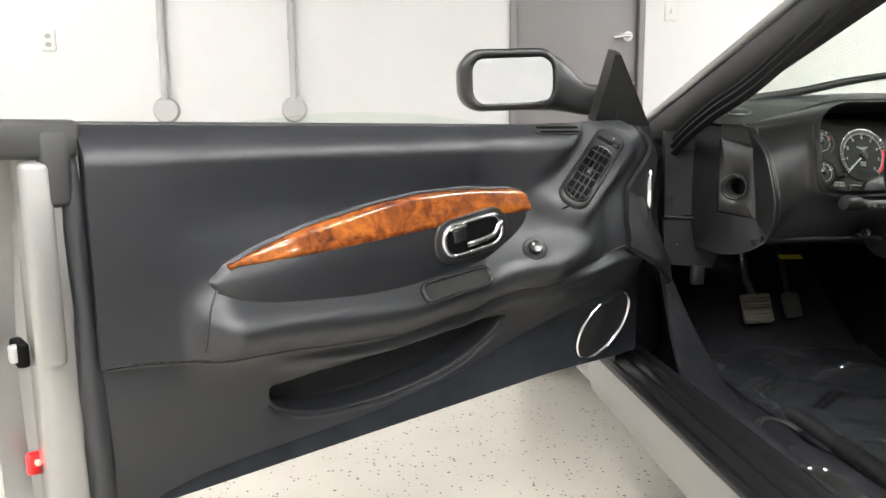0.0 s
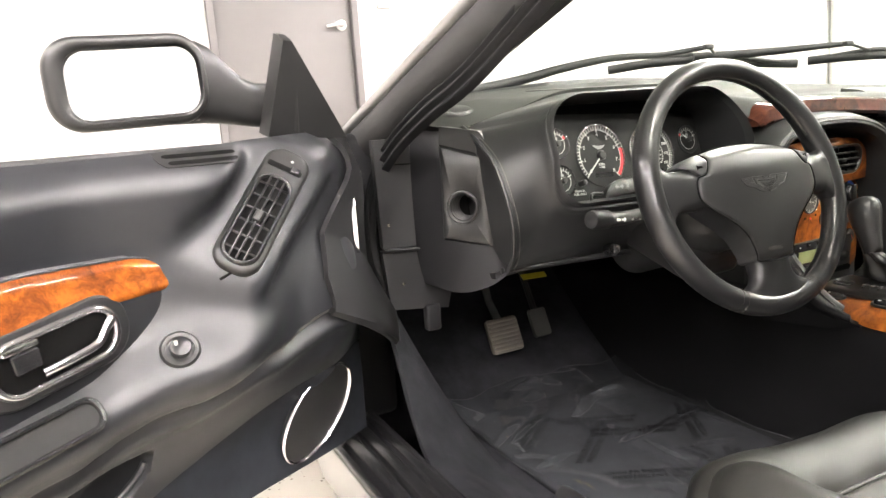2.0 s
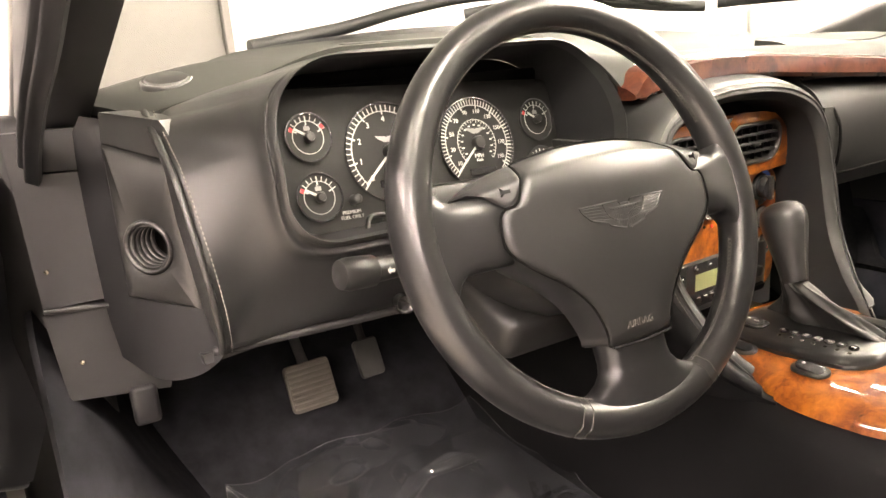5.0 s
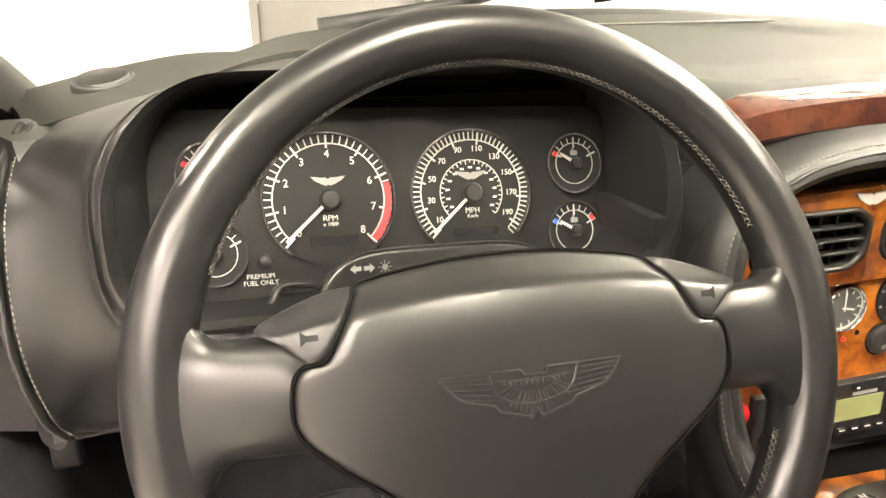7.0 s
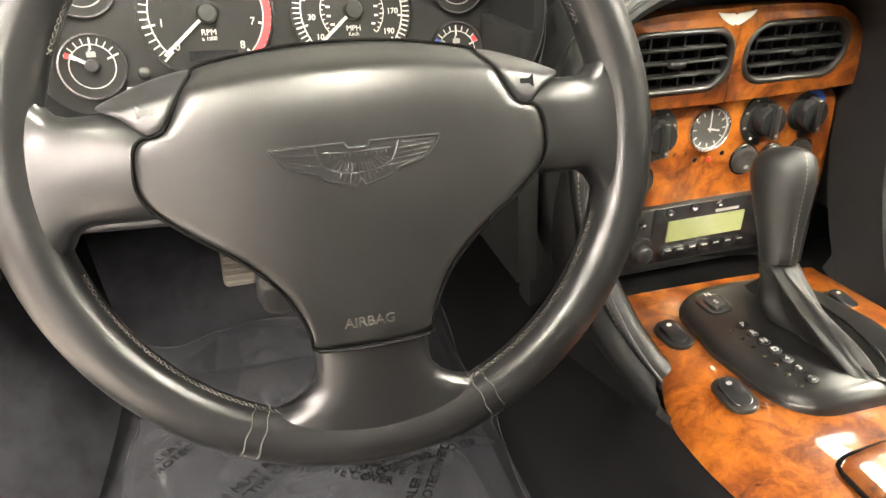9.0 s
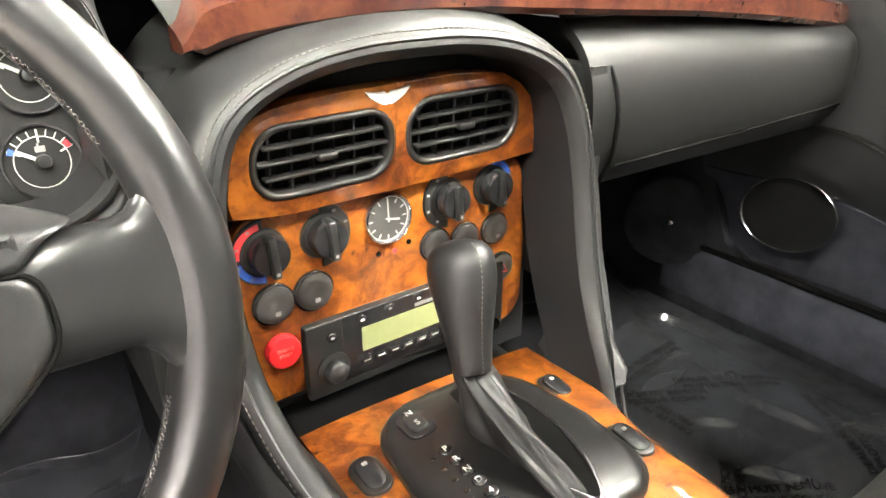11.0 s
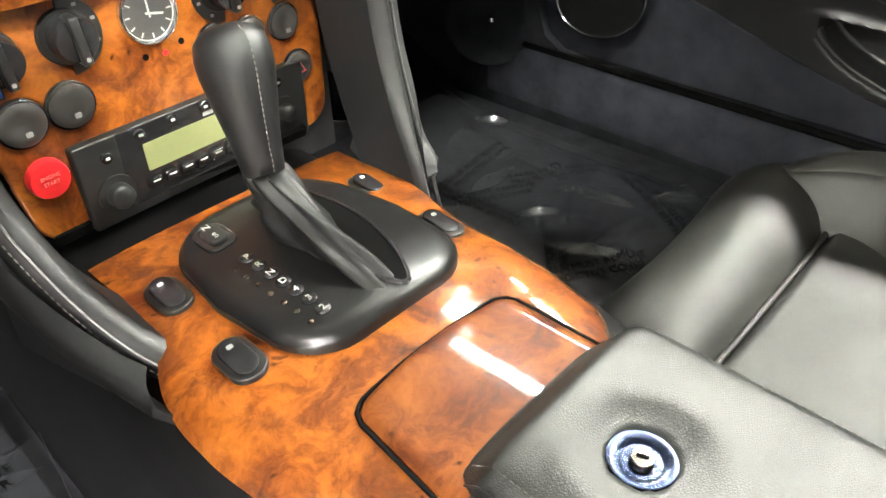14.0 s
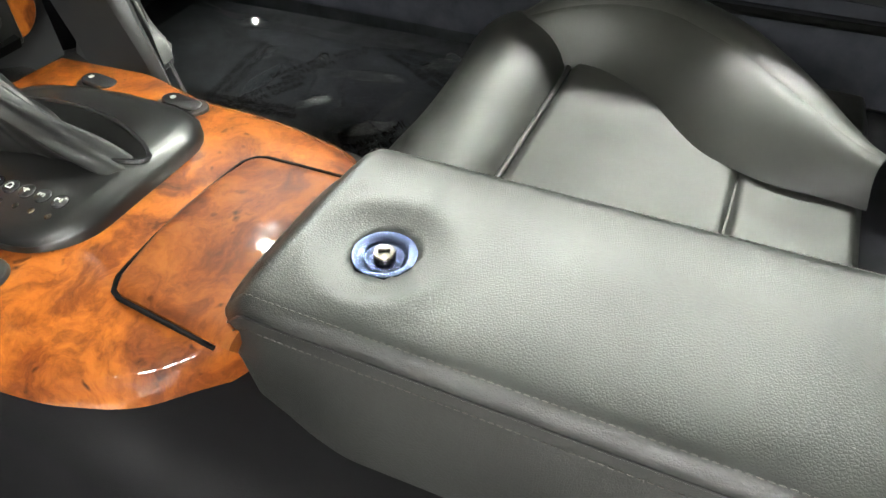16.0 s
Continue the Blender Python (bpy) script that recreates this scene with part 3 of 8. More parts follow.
part("bonnet", slab(bonnet, 40, 24, 0.01), "paint", car)
for sx in (-1, 1):
    # fender, rocker and sill
    part("fender", slab(lambda u, v: (sx * (0.84 + 0.08 * math.sin(v * 2.2)), 0.52 + 1.9 * u, 0.86 - 0.6 * v - 0.05 * u), 20, 14, 0.01 * sx), "paint", car)
    rocker = [[(sx * x, y, z) for x, z in ((0.90, 0.25), (0.942, 0.27), (0.953, 0.32), (0.943, 0.362), (0.92, 0.368), (0.80, 0.30), (0.80, 0.25))] for y in (-1.3, -0.6, 0, 0.4, 0.62)]
    part("rocker_panel", loft(rocker), "paint", car)
    if sx < 0:
        prof = ((0.942, 0.355), (0.940, 0.374), (0.933, 0.379), (0.925, 0.374), (0.918, 0.372), (0.911, 0.384), (0.903, 0.388), (0.897, 0.380), (0.891, 0.380), (0.885, 0.392), (0.876, 0.396), (0.870, 0.388), (0.864, 0.389), (0.857, 0.401), (0.847, 0.403), (0.841, 0.394), (0.80, 0.33), (0.93, 0.33))
    else:
        prof = ((0.935, 0.385), (0.925, 0.408), (0.90, 0.416), (0.885, 0.408), (0.875, 0.408), (0.865, 0.420), (0.84, 0.424), (0.825, 0.412), (0.812, 0.412), (0.80, 0.428), (0.765, 0.430), (0.75, 0.415), (0.75, 0.33), (0.93, 0.33))
    sill = [[(sx * x, y, z) for x, z in prof] for y in (-1.3, -0.5, 0.1, 0.45, 0.56)]
    part("sill_trim", loft(sill), "plastic_gloss" if sx < 0 else "carpet_lit", car, "ribbed black door sill trim" if sx < 0 else "dark blue carpeted sill")
    seal = spline([(-0.735, -0.42, 1.240), (-0.752, -0.05, 1.118), (-0.777, 0.19, 1.002), (-0.790, 0.33, 0.952), (-0.800, 0.45, 0.898), (-0.805, 0.535, 0.835), (-0.805, 0.585, 0.755), (-0.802, 0.588, 0.685), (-0.804, 0.560, 0.640), (-0.825, 0.535, 0.60)], 8)

    def seal_band(u, v, seal=seal, sx=sx):
        """A ribbed rubber band round the door opening."""
        k = round(u * (len(seal) - 1))
        a, b = seal[max(0, k - 1)], seal[min(len(seal) - 1, k + 1)]
        across = Vector((0, -(b - a).z, (b - a).y)).normalized()
        w = 2 * v - 1
        p = seal[k] + across * 0.021 * w
        return (sx * -(p.x - 0.006 - 0.007 * (1 - w * w) - 0.004 * math.cos(w * 9.4)), p.y, p.z)

    part("door_seal", slab(seal_band, len(seal) - 1, 24, 0.008 * sx), "dark_rubber", car, "ribbed black rubber door seal", smooth=80)
    if sx < 0:
        def sill_fall(u, v):
            """Carpet that falls from the sill to the floor and climbs the kick panel at the front."""
            y = 0.90 - 2.2 * u
            k = sm(0.30, 0.52, y)
            low = Vector((-0.843 + 0.165 * v, 0.398 - 0.088 * sm(0.0, 1.0, v)))
            high = Vector((-0.840 + 0.178 * v, 0.690 - 0.37 * v - 0.02 * math.sin(math.pi * v)))
            x, z = low.lerp(high, k)
            z += 0.003 * noise.noise(Vector((x * 12, y * 9, 2)))
            return (x, y, z)

        part("sill_carpet", slab(sill_fall, 70, 16, 0.008), "carpet", car, "dark carpet running down from the sill", smooth=80)
    # windscreen pillar
    rings = []
    for k in range(15):
        y = 0.86 - 1.36 * k / 14
        cx, cz = 0.742 + 0.045 * y, 1.112 - 0.322 * y
        wob = 0.006 * math.sin(k * 2.1)
        prof = [(0.030, 0.036), (0.040, 0.02), (0.036, -0.010), (0.022, -0.03 + wob * 0.3), (0.0, -0.036), (-0.024, -0.030), (-0.032, -0.008), (-0.026, 0.022), (-0.004, 0.040), (0.016, 0.044)]
        rings.append([(sx * (cx + a), y, cz + b) for a, b in prof])
    part("windscreen_pillar", loft(rings), "rubber", car, "black trimmed windscreen pillar with rubber lip")
    part("pillar_trim", tube([(sx * (0.775 + 0.045 * y), y, 1.15 - 0.322 * y) for y in (0.80, 0.5, 0.2, -0.1, -0.45)], 0.011, 8), "paint", car)
    part("hinge_post", box((sx * 0.83, 0.70, 0.64), (0.13, 0.16, 0.57), bevel=0.02), "dark_rubber", car)
    part("quarter_panel", slab(lambda u, v: (sx * (0.90 - 0.10 * u * u), -1.25 - 1.2 * v, 0.25 + 0.72 * u), 10, 10, 0.012 * sx), "paint", car)


def windscreen(u, v):
    x = (-0.76 + 1.52 * u) * (1 - 0.06 * v)
    bow = 1 - (x / 0.8) ** 2
    y = 0.82 - 1.22 * v + 0.14 * bow
    return (x, y, 0.862 + 0.395 * v + 0.03 * bow * math.sin(v * 3.14) + 0.155 * (1 - v) * max(0.0, bow) ** 0.7)


part("windscreen", slab(windscreen, 24, 16, 0.005), "glass", car, "green tinted windscreen glass")
part("windscreen_header", tube([(x, -0.42 + 0.16 * (1 - (x / 0.8) ** 2), 1.275 + 0.01 * (1 - (x / 0.8) ** 2)) for x in np.linspace(-0.73, 0.73, 13)], 0.03, 10), "rubber", car)
part("scuttle", slab(lambda u, v: ((-0.80 + 1.6 * u), 0.80 + 0.24 * v + 0.12 * (1 - (2 * u - 1) ** 2), 0.862 + 0.135 * (1 - abs(2 * u - 1) ** 2.0) ** 0.8 - 0.02 * v), 24, 6, 0.01), "plastic", car, "black plastic windscreen scuttle")


# unseen roof, lining and pillars, added to keep overhead light off the cabin
def roof(u, v):
    x = (-0.735 + 1.47 * u) * (1 - 0.10 * v * v)
    bow = 1 - (2 * u - 1) ** 2
    return (x, -0.43 + 0.16 * bow - 1.05 * v, 1.262 + 0.030 * bow ** 0.7 + 0.02 * math.sin(math.pi * v) - 0.07 * v ** 3)


part("roof_panel", slab(roof, 24, 20, -0.012), "paint", car, "silver painted roof, unseen, shades the cabin")
part("headliner", slab(lambda u, v: Vector(roof(u, v)) + Vector((0, 0, -0.02)), 20, 16, -0.006), "headliner", car, "plain dark roof lining, unseen")
for sx in (-1, 1):
    part("roof_pillar", loft([[(sx * (0.735 - 0.075 * k) + sx * a, -1.05 - 0.10 * k + b, 0.95 + 0.275 * k) for a, b in ((0.02, -0.40), (0.02, 0.16 - 0.12 * k), (-0.03, 0.16 - 0.12 * k), (-0.03, -0.40))] for k in (0.0, 0.5, 1.0)]), "paint", car)
part("rear_window", slab(lambda u, v: ((-0.66 + 1.32 * u) * (1 - 0.06 * v), -1.95 + 0.47 * v, 0.97 + 0.225 * v), 12, 6, 0.005), "glass", car, "tinted rear window")
part("side_window", slab(lambda u, v: (0.785 - 0.055 * v, -1.10 + 1.52 * u * (1 - 0.52 * v) + 0.02 * v, 0.925 + 0.325 * v), 20, 8, 0.004), "glass", car, "closed tinted side window")
part("rear_deck", slab(lambda u, v: (-0.80 + 1.6 * u, -1.35 - 0.8 * v, 0.97 - 0.05 * v), 12, 6, 0.02), "paint", car)
part("cabin_floor", slab(lambda u, v: (-0.80 + 1.6 * u, -1.4 + 2.55 * v, 0.30 + (0.0 if v < 0.80 else (v - 0.80) / 0.2 * 0.33)), 12, 40, 0.02), "carpet", car, "black carpeted cabin floor")
part("front_bumper", slab(lambda u, v: ((-0.80 + 1.6 * u) * (1 - 0.06 * v), 2.42 + 0.16 * (1 - (2 * u - 1) ** 2) * (1 - 0.5 * v) - 0.03 * v, 0.20 + 0.42 * v), 20, 10, 0.02), "paint", car)
part("tail_panel", slab(lambda u, v: (0.80 - 1.6 * u, -2.42 - 0.10 * (1 - (2 * u - 1) ** 2), 0.22 + 0.70 * v), 16, 8, 0.02), "paint", car)
part("boot_lid", slab(lambda u, v: (-0.80 + 1.6 * u, -2.44 + 0.55 * v, 0.91 + 0.06 * v + 0.02 * math.sin(math.pi * u)), 16, 6, 0.02), "paint", car)
for sx in (-1, 1):
    for wy in (1.55, -1.62):
        wm = axes((sx * 0.86, wy, GROUND + 0.318), (0, 1, 0), (0, 0, sx))
        wh = part("wheel", lathe([(0.20, -0.10), (0.30, -0.105), (0.318, -0.08), (0.318, 0.08), (0.30, 0.105), (0.225, 0.10), (0.215, 0.08), (0.215, -0.09)], wm, 48), "rubber", car, "black road tyre")
        part("rim", lathe([(0.215, 0.085), (0.205, 0.095), (0.19, 0.06), (0.07, 0.075), (0.06, 0.085), (0, 0.086)], wm, 40), "silver", wh, "silver alloy wheel rim")
part("bulkhead", box((0, 1.12, 0.62), (1.6, 0.05, 0.6)), "carpet", car)
part("rear_bulkhead", box((0, -1.36, 0.62), (1.6, 0.05, 0.68)), "carpet", car)
part("kick_panel", slab(lambda u, v: (0.775 - 0.035 * u, 0.05 + 1.05 * u, 0.30 + (0.13 + 0.37 * sm(0.35, 0.5, u)) * v), 24, 8, -0.02), "carpet", car)

# wipers: each arm rises over the foot of the glass and carries a blade in a yoke
ON = lambda u, v, h=0.0: Vector(windscreen(u, v)) + Vector((0, 0.35 * h, h))
for arm_, blade_ in (([(0.22, 0.0), (0.34, 0.01), (0.41, 0.06), (0.49, 0.10), (0.59, 0.118), (0.65, 0.165)], [(0.52, 0.035), (0.58, 0.07), (0.66, 0.10), (0.74, 0.11), (0.80, 0.118), (0.855, 0.14)]),
                     ([(0.66, 0.105), (0.75, 0.15), (0.81, 0.195), (0.87, 0.25)], [(0.862, 0.158), (0.89, 0.19), (0.93, 0.23), (0.965, 0.262), (0.992, 0.285)])):
    w = thing("windscreen_wiper", ON(*blade_[2]), "black windscreen wiper lying at the base of the glass", "wiper", "windscreen wipers")
    pts = spline([ON(*q, 0.010) for q in blade_], 5)
    part("blade", tube(pts, 0.0065, 8, flat=1.8), "dark_rubber", w)
    part("spine", tube(spline([pts[3] + Vector((0, 0, 0.004)), pts[9] + Vector((0, 0, 0.013)), pts[13] + Vector((0, 0, 0.013)), pts[-3] + Vector((0, 0, 0.003))], 4), 0.0060, 8), "dark_rubber", w)
    ap = spline([ON(*q, 0.014) for q in arm_], 5)
    part("arm", tube(ap, [0.014 - 0.008 * i / len(ap) for i in range(len(ap))], 8), "dark_rubber", w)
    part("arm_hinge", box(ap[-1], (0.030, 0.014, 0.014), bevel=0.004), "plastic", w)
    part("yoke", tube([ap[-1], pts[len(pts) // 2] + Vector((0, 0, 0.012))], 0.004, 8), "plastic", w)


# ---- the driver's door, open ----
ca, sa = math.cos(radians(35.5)), math.sin(radians(35.5))
DOOR = Matrix(((-ca, sa, 0, -0.90), (-sa, -ca, 0, 0.45), (0, 0, 1, 0), (0, 0, 0, 1)))
SEAM = lambda s: table((0.05, 0.178, 0.30, 0.419, 0.55, 0.698, 0.949, 1.12), (0.70, 0.695, 0.668, 0.634, 0.606, 0.594, 0.609, 0.627), s)
CARPET_TOP = lambda s: lin((0.0, 0.10, 0.2, 0.27, 0.36, 0.51, 0.70, 0.88, 1.0, 1.05, 1.09), (0.585, 0.592, 0.585, 0.565, 0.53, 0.487, 0.462, 0.455, 0.45, 0.44, 0.425), s)


def pocket(s, z):
    top = lin((0.42, 0.90), (0.578, 0.545), s)
    k = 1 - ((s - 0.665) / 0.235) ** 2
    if k <= 0:
        return 0.0
    low = top - 0.078 * k ** 0.45
    return sm(low - 0.010, low + 0.010, z) * sm(top + 0.006, top - 0.006, z)


def door_n(s, z):
    """How far the trim stands into the cabin."""
    n = -0.05 * max(0.0, (z - 0.872) / 0.055) ** 2 - 0.012 * math.exp(-((z - 0.81) / 0.06) ** 2) * sm(1.1, 0.9, s)
    front = sm(0.52, 0.30, s) * sm(-0.04, 0.15, s)
    n += 0.085 * front * sm(0.50, 0.66, z) + 0.018 * sm(0.26, 0.16, s) * sm(0.02, 0.15, s) * math.exp(-((z - 0.70) / 0.10) ** 2)
    n += 0.02 * sm(0.3, 0.05, s) * sm(0.62, 0.5, z)
    shelf = sm(1.03, 0.96, s) * sm(0.24, 0.40, s)
    zs = SEAM(s) + 0.042
    n += 0.050 * shelf * math.exp(-((z - zs) / 0.042) ** 2)
    n += 0.014 * sm(SEAM(s) - 0.001, SEAM(s) + 0.005, z) - 0.012 * sm(0.62, 0.48, z)
    roll = SEAM(s) - 0.024
    n += 0.012 * math.exp(-((z - roll) / 0.014) ** 2) * sm(0.92, 0.80, s)
    n -= 0.06 * pocket(s, z)
    # flat seat for the air vent
    a, b = 0.783 * (s - 0.28) - 0.622 * (z - 0.847), 0.622 * (s - 0.28) + 0.783 * (z - 0.847)
    w = math.exp(-(a / 0.118) ** 6 - (b / 0.050) ** 4)
    flat = 0.088 - (0.395 * (s - 0.28) + 0.608 * (z - 0.847)) / 0.688 - 0.003
    return n + (flat - n) * w


dd = thing("driver_door", DOOR, "open car door trimmed in black leather with burr walnut", "car door")
part("trim_panel", slab(lambda u, v: (1.125 * (1 - u), door_n(1.125 * (1 - u), (lambda zb: zb + (0.922 + 0.012 * sm(0.5, 0.1, 1.125 * (1 - u)) - zb) * v)(CARPET_TOP(1.125 * (1 - u)))), (lambda zb: zb + (0.922 + 0.012 * sm(0.5, 0.1, 1.125 * (1 - u)) - zb) * v)(CARPET_TOP(1.125 * (1 - u)))), 220, 130, 0.01), "leather_door", dd, local=True)
part("carpet_strip", slab(lambda u, v: (1.06 * (1 - u), door_n(1.06 * (1 - u), 0.425 + (CARPET_TOP(1.06 * (1 - u)) - 0.425) * v) - 0.004, 0.425 + (CARPET_TOP(1.06 * (1 - u)) - 0.425) * v), 80, 14, 0.02), "carpet_door", dd, local=True)


def pocket_line(fn):
    """The rounded lower rim of the pocket."""
    out = []
    for i in range(41):
        a = math.pi * i / 40
        s = 0.665 + 0.234 * math.cos(a)
        top = lin((0.42, 0.90), (0.578, 0.545), s)
        k = max(0.0, 1 - ((s - 0.665) / 0.235) ** 2)
        out.append(fn(s, top - 0.078 * k ** 0.45 - 0.004))
    return out


part("pocket_rim", tube(pocket_line(lambda s, z: Vector((s, door_n(s, z) + 0.002, z))), 0.0045, 8), "leather_door", dd, "padded rim of the door pocket", local=True)
# black backing for the shade inside the pocket
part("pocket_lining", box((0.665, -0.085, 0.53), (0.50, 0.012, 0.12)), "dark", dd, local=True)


# ---- the dashboard ----
def dense(outline, k):
    out = []
    n = len(outline)
    for i in range(n):
        a, b = Vector(outline[i]), Vector(outline[(i + 1) % n])
        out += [tuple(a.lerp(b, j / k)) for j in range(k)]
    return out


dash = thing("dashboard", (0, 0.4, 0.7), "black leather dashboard with a deep instrument hood", "dashboard")
def dash_top(u, v):
    xl = -0.712 - 0.075 * sm(0.0, 0.5, v)
    x = xl + (0.79 - xl) * u
    hump = sm(-0.76, -0.52, x) * sm(-0.10, -0.24, x)
    rise = sm(-0.24, -0.05, x) * sm(0.75, 0.5, x)
    y0 = 0.405 - 0.045 * rise
    bow = 1 - (x / 0.82) ** 2
    y = y0 + (0.80 + 0.13 * bow - y0) * v
    z = 0.957 + (0.022 + 0.030 * max(0.0, bow) ** 0.7 * v) * v - 0.012 * rise * (1 - v) - 0.04 * (abs(x) / 0.8) ** 6 + 0.020 * hump * (1 - v) ** 2 - 0.03 * (1 - bow) * v - 0.012 * sm(0.1, 0.0, v) * rise
    z += sm(-0.47, -0.61, x) * (-0.022 + 0.11 * min(v, 0.3) - 0.035 * sm(0.4, 1.0, v))
    return (x, y, z)


part("top_pad", slab(dash_top, 90, 40, 0.012), "dash_pad", dash)
part("windscreen_seal", slab(lambda u, v: Vector(dash_top(u, 1.0)).lerp(Vector(windscreen(0.02 + 0.96 * u, 0.0)) + Vector((0, 0.0, 0.004)), v) + Vector((0, 0, 0.004 * math.sin(math.pi * v))), 40, 4, 0.006), "dark_rubber", dash, "black rubber seal at the foot of the windscreen")
def dash_z(x, y):
    bow, rise = 1 - (x / 0.82) ** 2, sm(-0.24, -0.05, x) * sm(0.75, 0.5, x)
    v = (y - 0.405 + 0.045 * rise) / (0.395 + 0.13 * bow + 0.045 * rise)
    xl = -0.712 - 0.075 * sm(0.0, 0.5, v)
    return dash_top((x - xl) / (0.79 - xl), v)[2]


def soft_rect(w, h, radii, n=6):
    """A rectangle with a radius of its own at each corner, from the upper right on."""
    out = []
    for (sx, sy, a0), r in zip(((1, 1, 0), (-1, 1, 90), (-1, -1, 180), (1, -1, 270)), radii):
        for k in range(n + 1):
            a = radians(a0 + 90 * k / n)
            out.append((sx * (w / 2 - r) + r * math.cos(a), sy * (h / 2 - r) + r * math.sin(a)))
    return out


def resample(pts, n):
    """n equal steps along a line of points (the end left out)."""
    p = np.array([tuple(q) for q in pts], float)
    d = np.concatenate([[0], np.cumsum(np.linalg.norm(np.diff(p, axis=0), axis=1))])
    s = np.linspace(0, d[-1], n, endpoint=False)
    return [Vector([np.interp(v, d, p[:, c]) for c in range(p.shape[1])]) for v in s]


# the opening of the hood and the outer outline that it runs out to: top, left, bottom, right
SIDES = (44, 26, 40, 24)
NC = 16
ring0 = soft_rect(0.418, 0.172, (0.068, 0.086, 0.050, 0.058), NC)
mids = [c * (NC + 1) + NC // 2 for c in range(4)]
OPEN = []
for c in range(4):
    a, b = mids[c], mids[(c + 1) % 4]
    OPEN += resample([ring0[k % len(ring0)] for k in range(a, (b if b > a else b + len(ring0)) + 1)], SIDES[c])
EDGE = resample(spline([(-0.176, 0.430, 0.94), (-0.28, 0.432, 0.96), (-0.42, 0.432, 0.97), (-0.54, 0.430, 0.95), (-0.63, 0.422, 0.93), (-0.694, 0.414, 0.918)], 10), SIDES[0])
EDGE = [Vector((p.x, p.y, dash_z(p.x, p.y) - 0.003)) for p in EDGE]
EDGE += resample(spline([(-0.696, 0.412, 0.915), (-0.702, 0.365, 0.908), (-0.700, 0.30, 0.87), (-0.697, 0.272, 0.82), (-0.692, 0.262, 0.77), (-0.686, 0.275, 0.72), (-0.682, 0.30, 0.692)], 8), SIDES[1])
EDGE += resample(spline([(-0.682, 0.30, 0.692), (-0.55, 0.308, 0.688), (-0.40, 0.31, 0.686), (-0.27, 0.32, 0.688), (-0.178, 0.35, 0.695)], 8), SIDES[2])
EDGE += resample(spline([(-0.178, 0.35, 0.695), (-0.173, 0.38, 0.78), (-0.173, 0.41, 0.86), (-0.176, 0.43, 0.94)], 8), SIDES[3])
OC = (-0.411, 0.879)


def lip_y(z):
    return 0.243 + 0.05 * sm(0.86, 0.97, z)


def hood_ring(k, u, dy=0.0, grow=0.0):
    ox, oz = OC[0] + OPEN[k].x * (1 + grow * (1 - 0.85 * sm(0.0, 0.15, OPEN[k].x))), OC[1] + OPEN[k].y * (1 + grow * (2 if OPEN[k].y > 0 else -1.3))
    e = EDGE[k]
    top, left = sm(0.90, 0.955, oz), sm(-0.50, -0.60, ox)
    x, z = ox + (e.x - ox) * u, oz + (e.z - oz) * (u + (u ** 0.7 - u) * top * 0.6)
    y = lip_y(oz) + (e.y - lip_y(oz)) * u ** (1.9 - 0.7 * top) + 0.014 * math.sin(math.pi * u) * left * (1 - 0.6 * top) + dy
    return (x, y, z)


K = range(len(OPEN))
rings = [[hood_ring(k, 1, 0.03) for k in K]]
rings += [[hood_ring(k, u) for k in K] for u in (1, 0.92, 0.84, 0.76, 0.68, 0.6, 0.52, 0.44, 0.36, 0.28, 0.21)]
rings += [[hood_ring(k, u, d_, g_) for k in K] for u, d_, g_ in ((0.16, -0.003, 0), (0.125, -0.007, 0), (0.10, -0.007, 0), (0.08, -0.003, 0), (0.065, -0.002, 0), (0.045, -0.005, 0), (0.025, -0.008, 0), (0.0, -0.008, -0.004), (0.0, -0.004, -0.012), (0.0, 0.004, -0.018), (0.0, 0.012, -0.024), (0, 0.016, -0.028))]
part("instrument_hood", loft(rings, caps=False), "leather_dash", dash, smooth=80)
# lining coloured near black for the shade inside the hood
rings = [[hood_ring(k, 0, dy, g) for k in K] for dy, g in ((0.012, -0.026), (0.04, -0.045), (0.08, -0.075), (0.125, -0.10))]
part("hood_lining", loft(rings, caps=False), "dark_rubber", dash, smooth=80)
part("hood_back", loft([[Vector(p) * 0.999 for p in rings[-1]], [Vector(p) + Vector((0, 0.01, 0)) for p in rings[-1]]]), "dark", dash, smooth=0)
# passenger face: crown, walnut shelf, padded lid, under edge
PROFILE = [(0.37, 0.944), (0.325, 0.937), (0.298, 0.920), (0.286, 0.899), (0.285, 0.882), (0.290, 0.878), (0.268, 0.862), (0.253, 0.840), (0.246, 0.812), (0.245, 0.782),
           (0.250, 0.752), (0.263, 0.726), (0.283, 0.707), (0.306, 0.699), (0.33, 0.70), (0.45, 0.70)]


SMOOTH = spline([(*p, 0) for p in PROFILE], 6)


def passenger(u, v):
    x = 0.215 + 0.555 * u
    y, z = SMOOTH[round(v * 84)][:2]
    end = sm(0.68, 0.775, x)
    return (x, y + 0.10 * end, z - 0.035 * sm(0.25, 0.75, x) * sm(0.80, 0.9, z) - 0.01 * end)


# darker leather than the driver's side, in place of the dimmer light here
part("passenger_panel", slab(passenger, 50, 84, -0.01), "soft_leather", dash)
part("panel_seam", tube([(x, 0.254 + 0.1 * sm(0.68, 0.775, x), 0.739 - 0.004 * math.sin(x * 6)) for x in np.linspace(0.26, 0.72, 24)], 0.0016, 6), "dark", dash)
part("lid_joint", tube(spline([(0.246, 0.285, 0.872), (0.243, 0.244, 0.82), (0.248, 0.245, 0.76), (0.255, 0.270, 0.712)], 8), 0.0025, 6), "dark", dash)
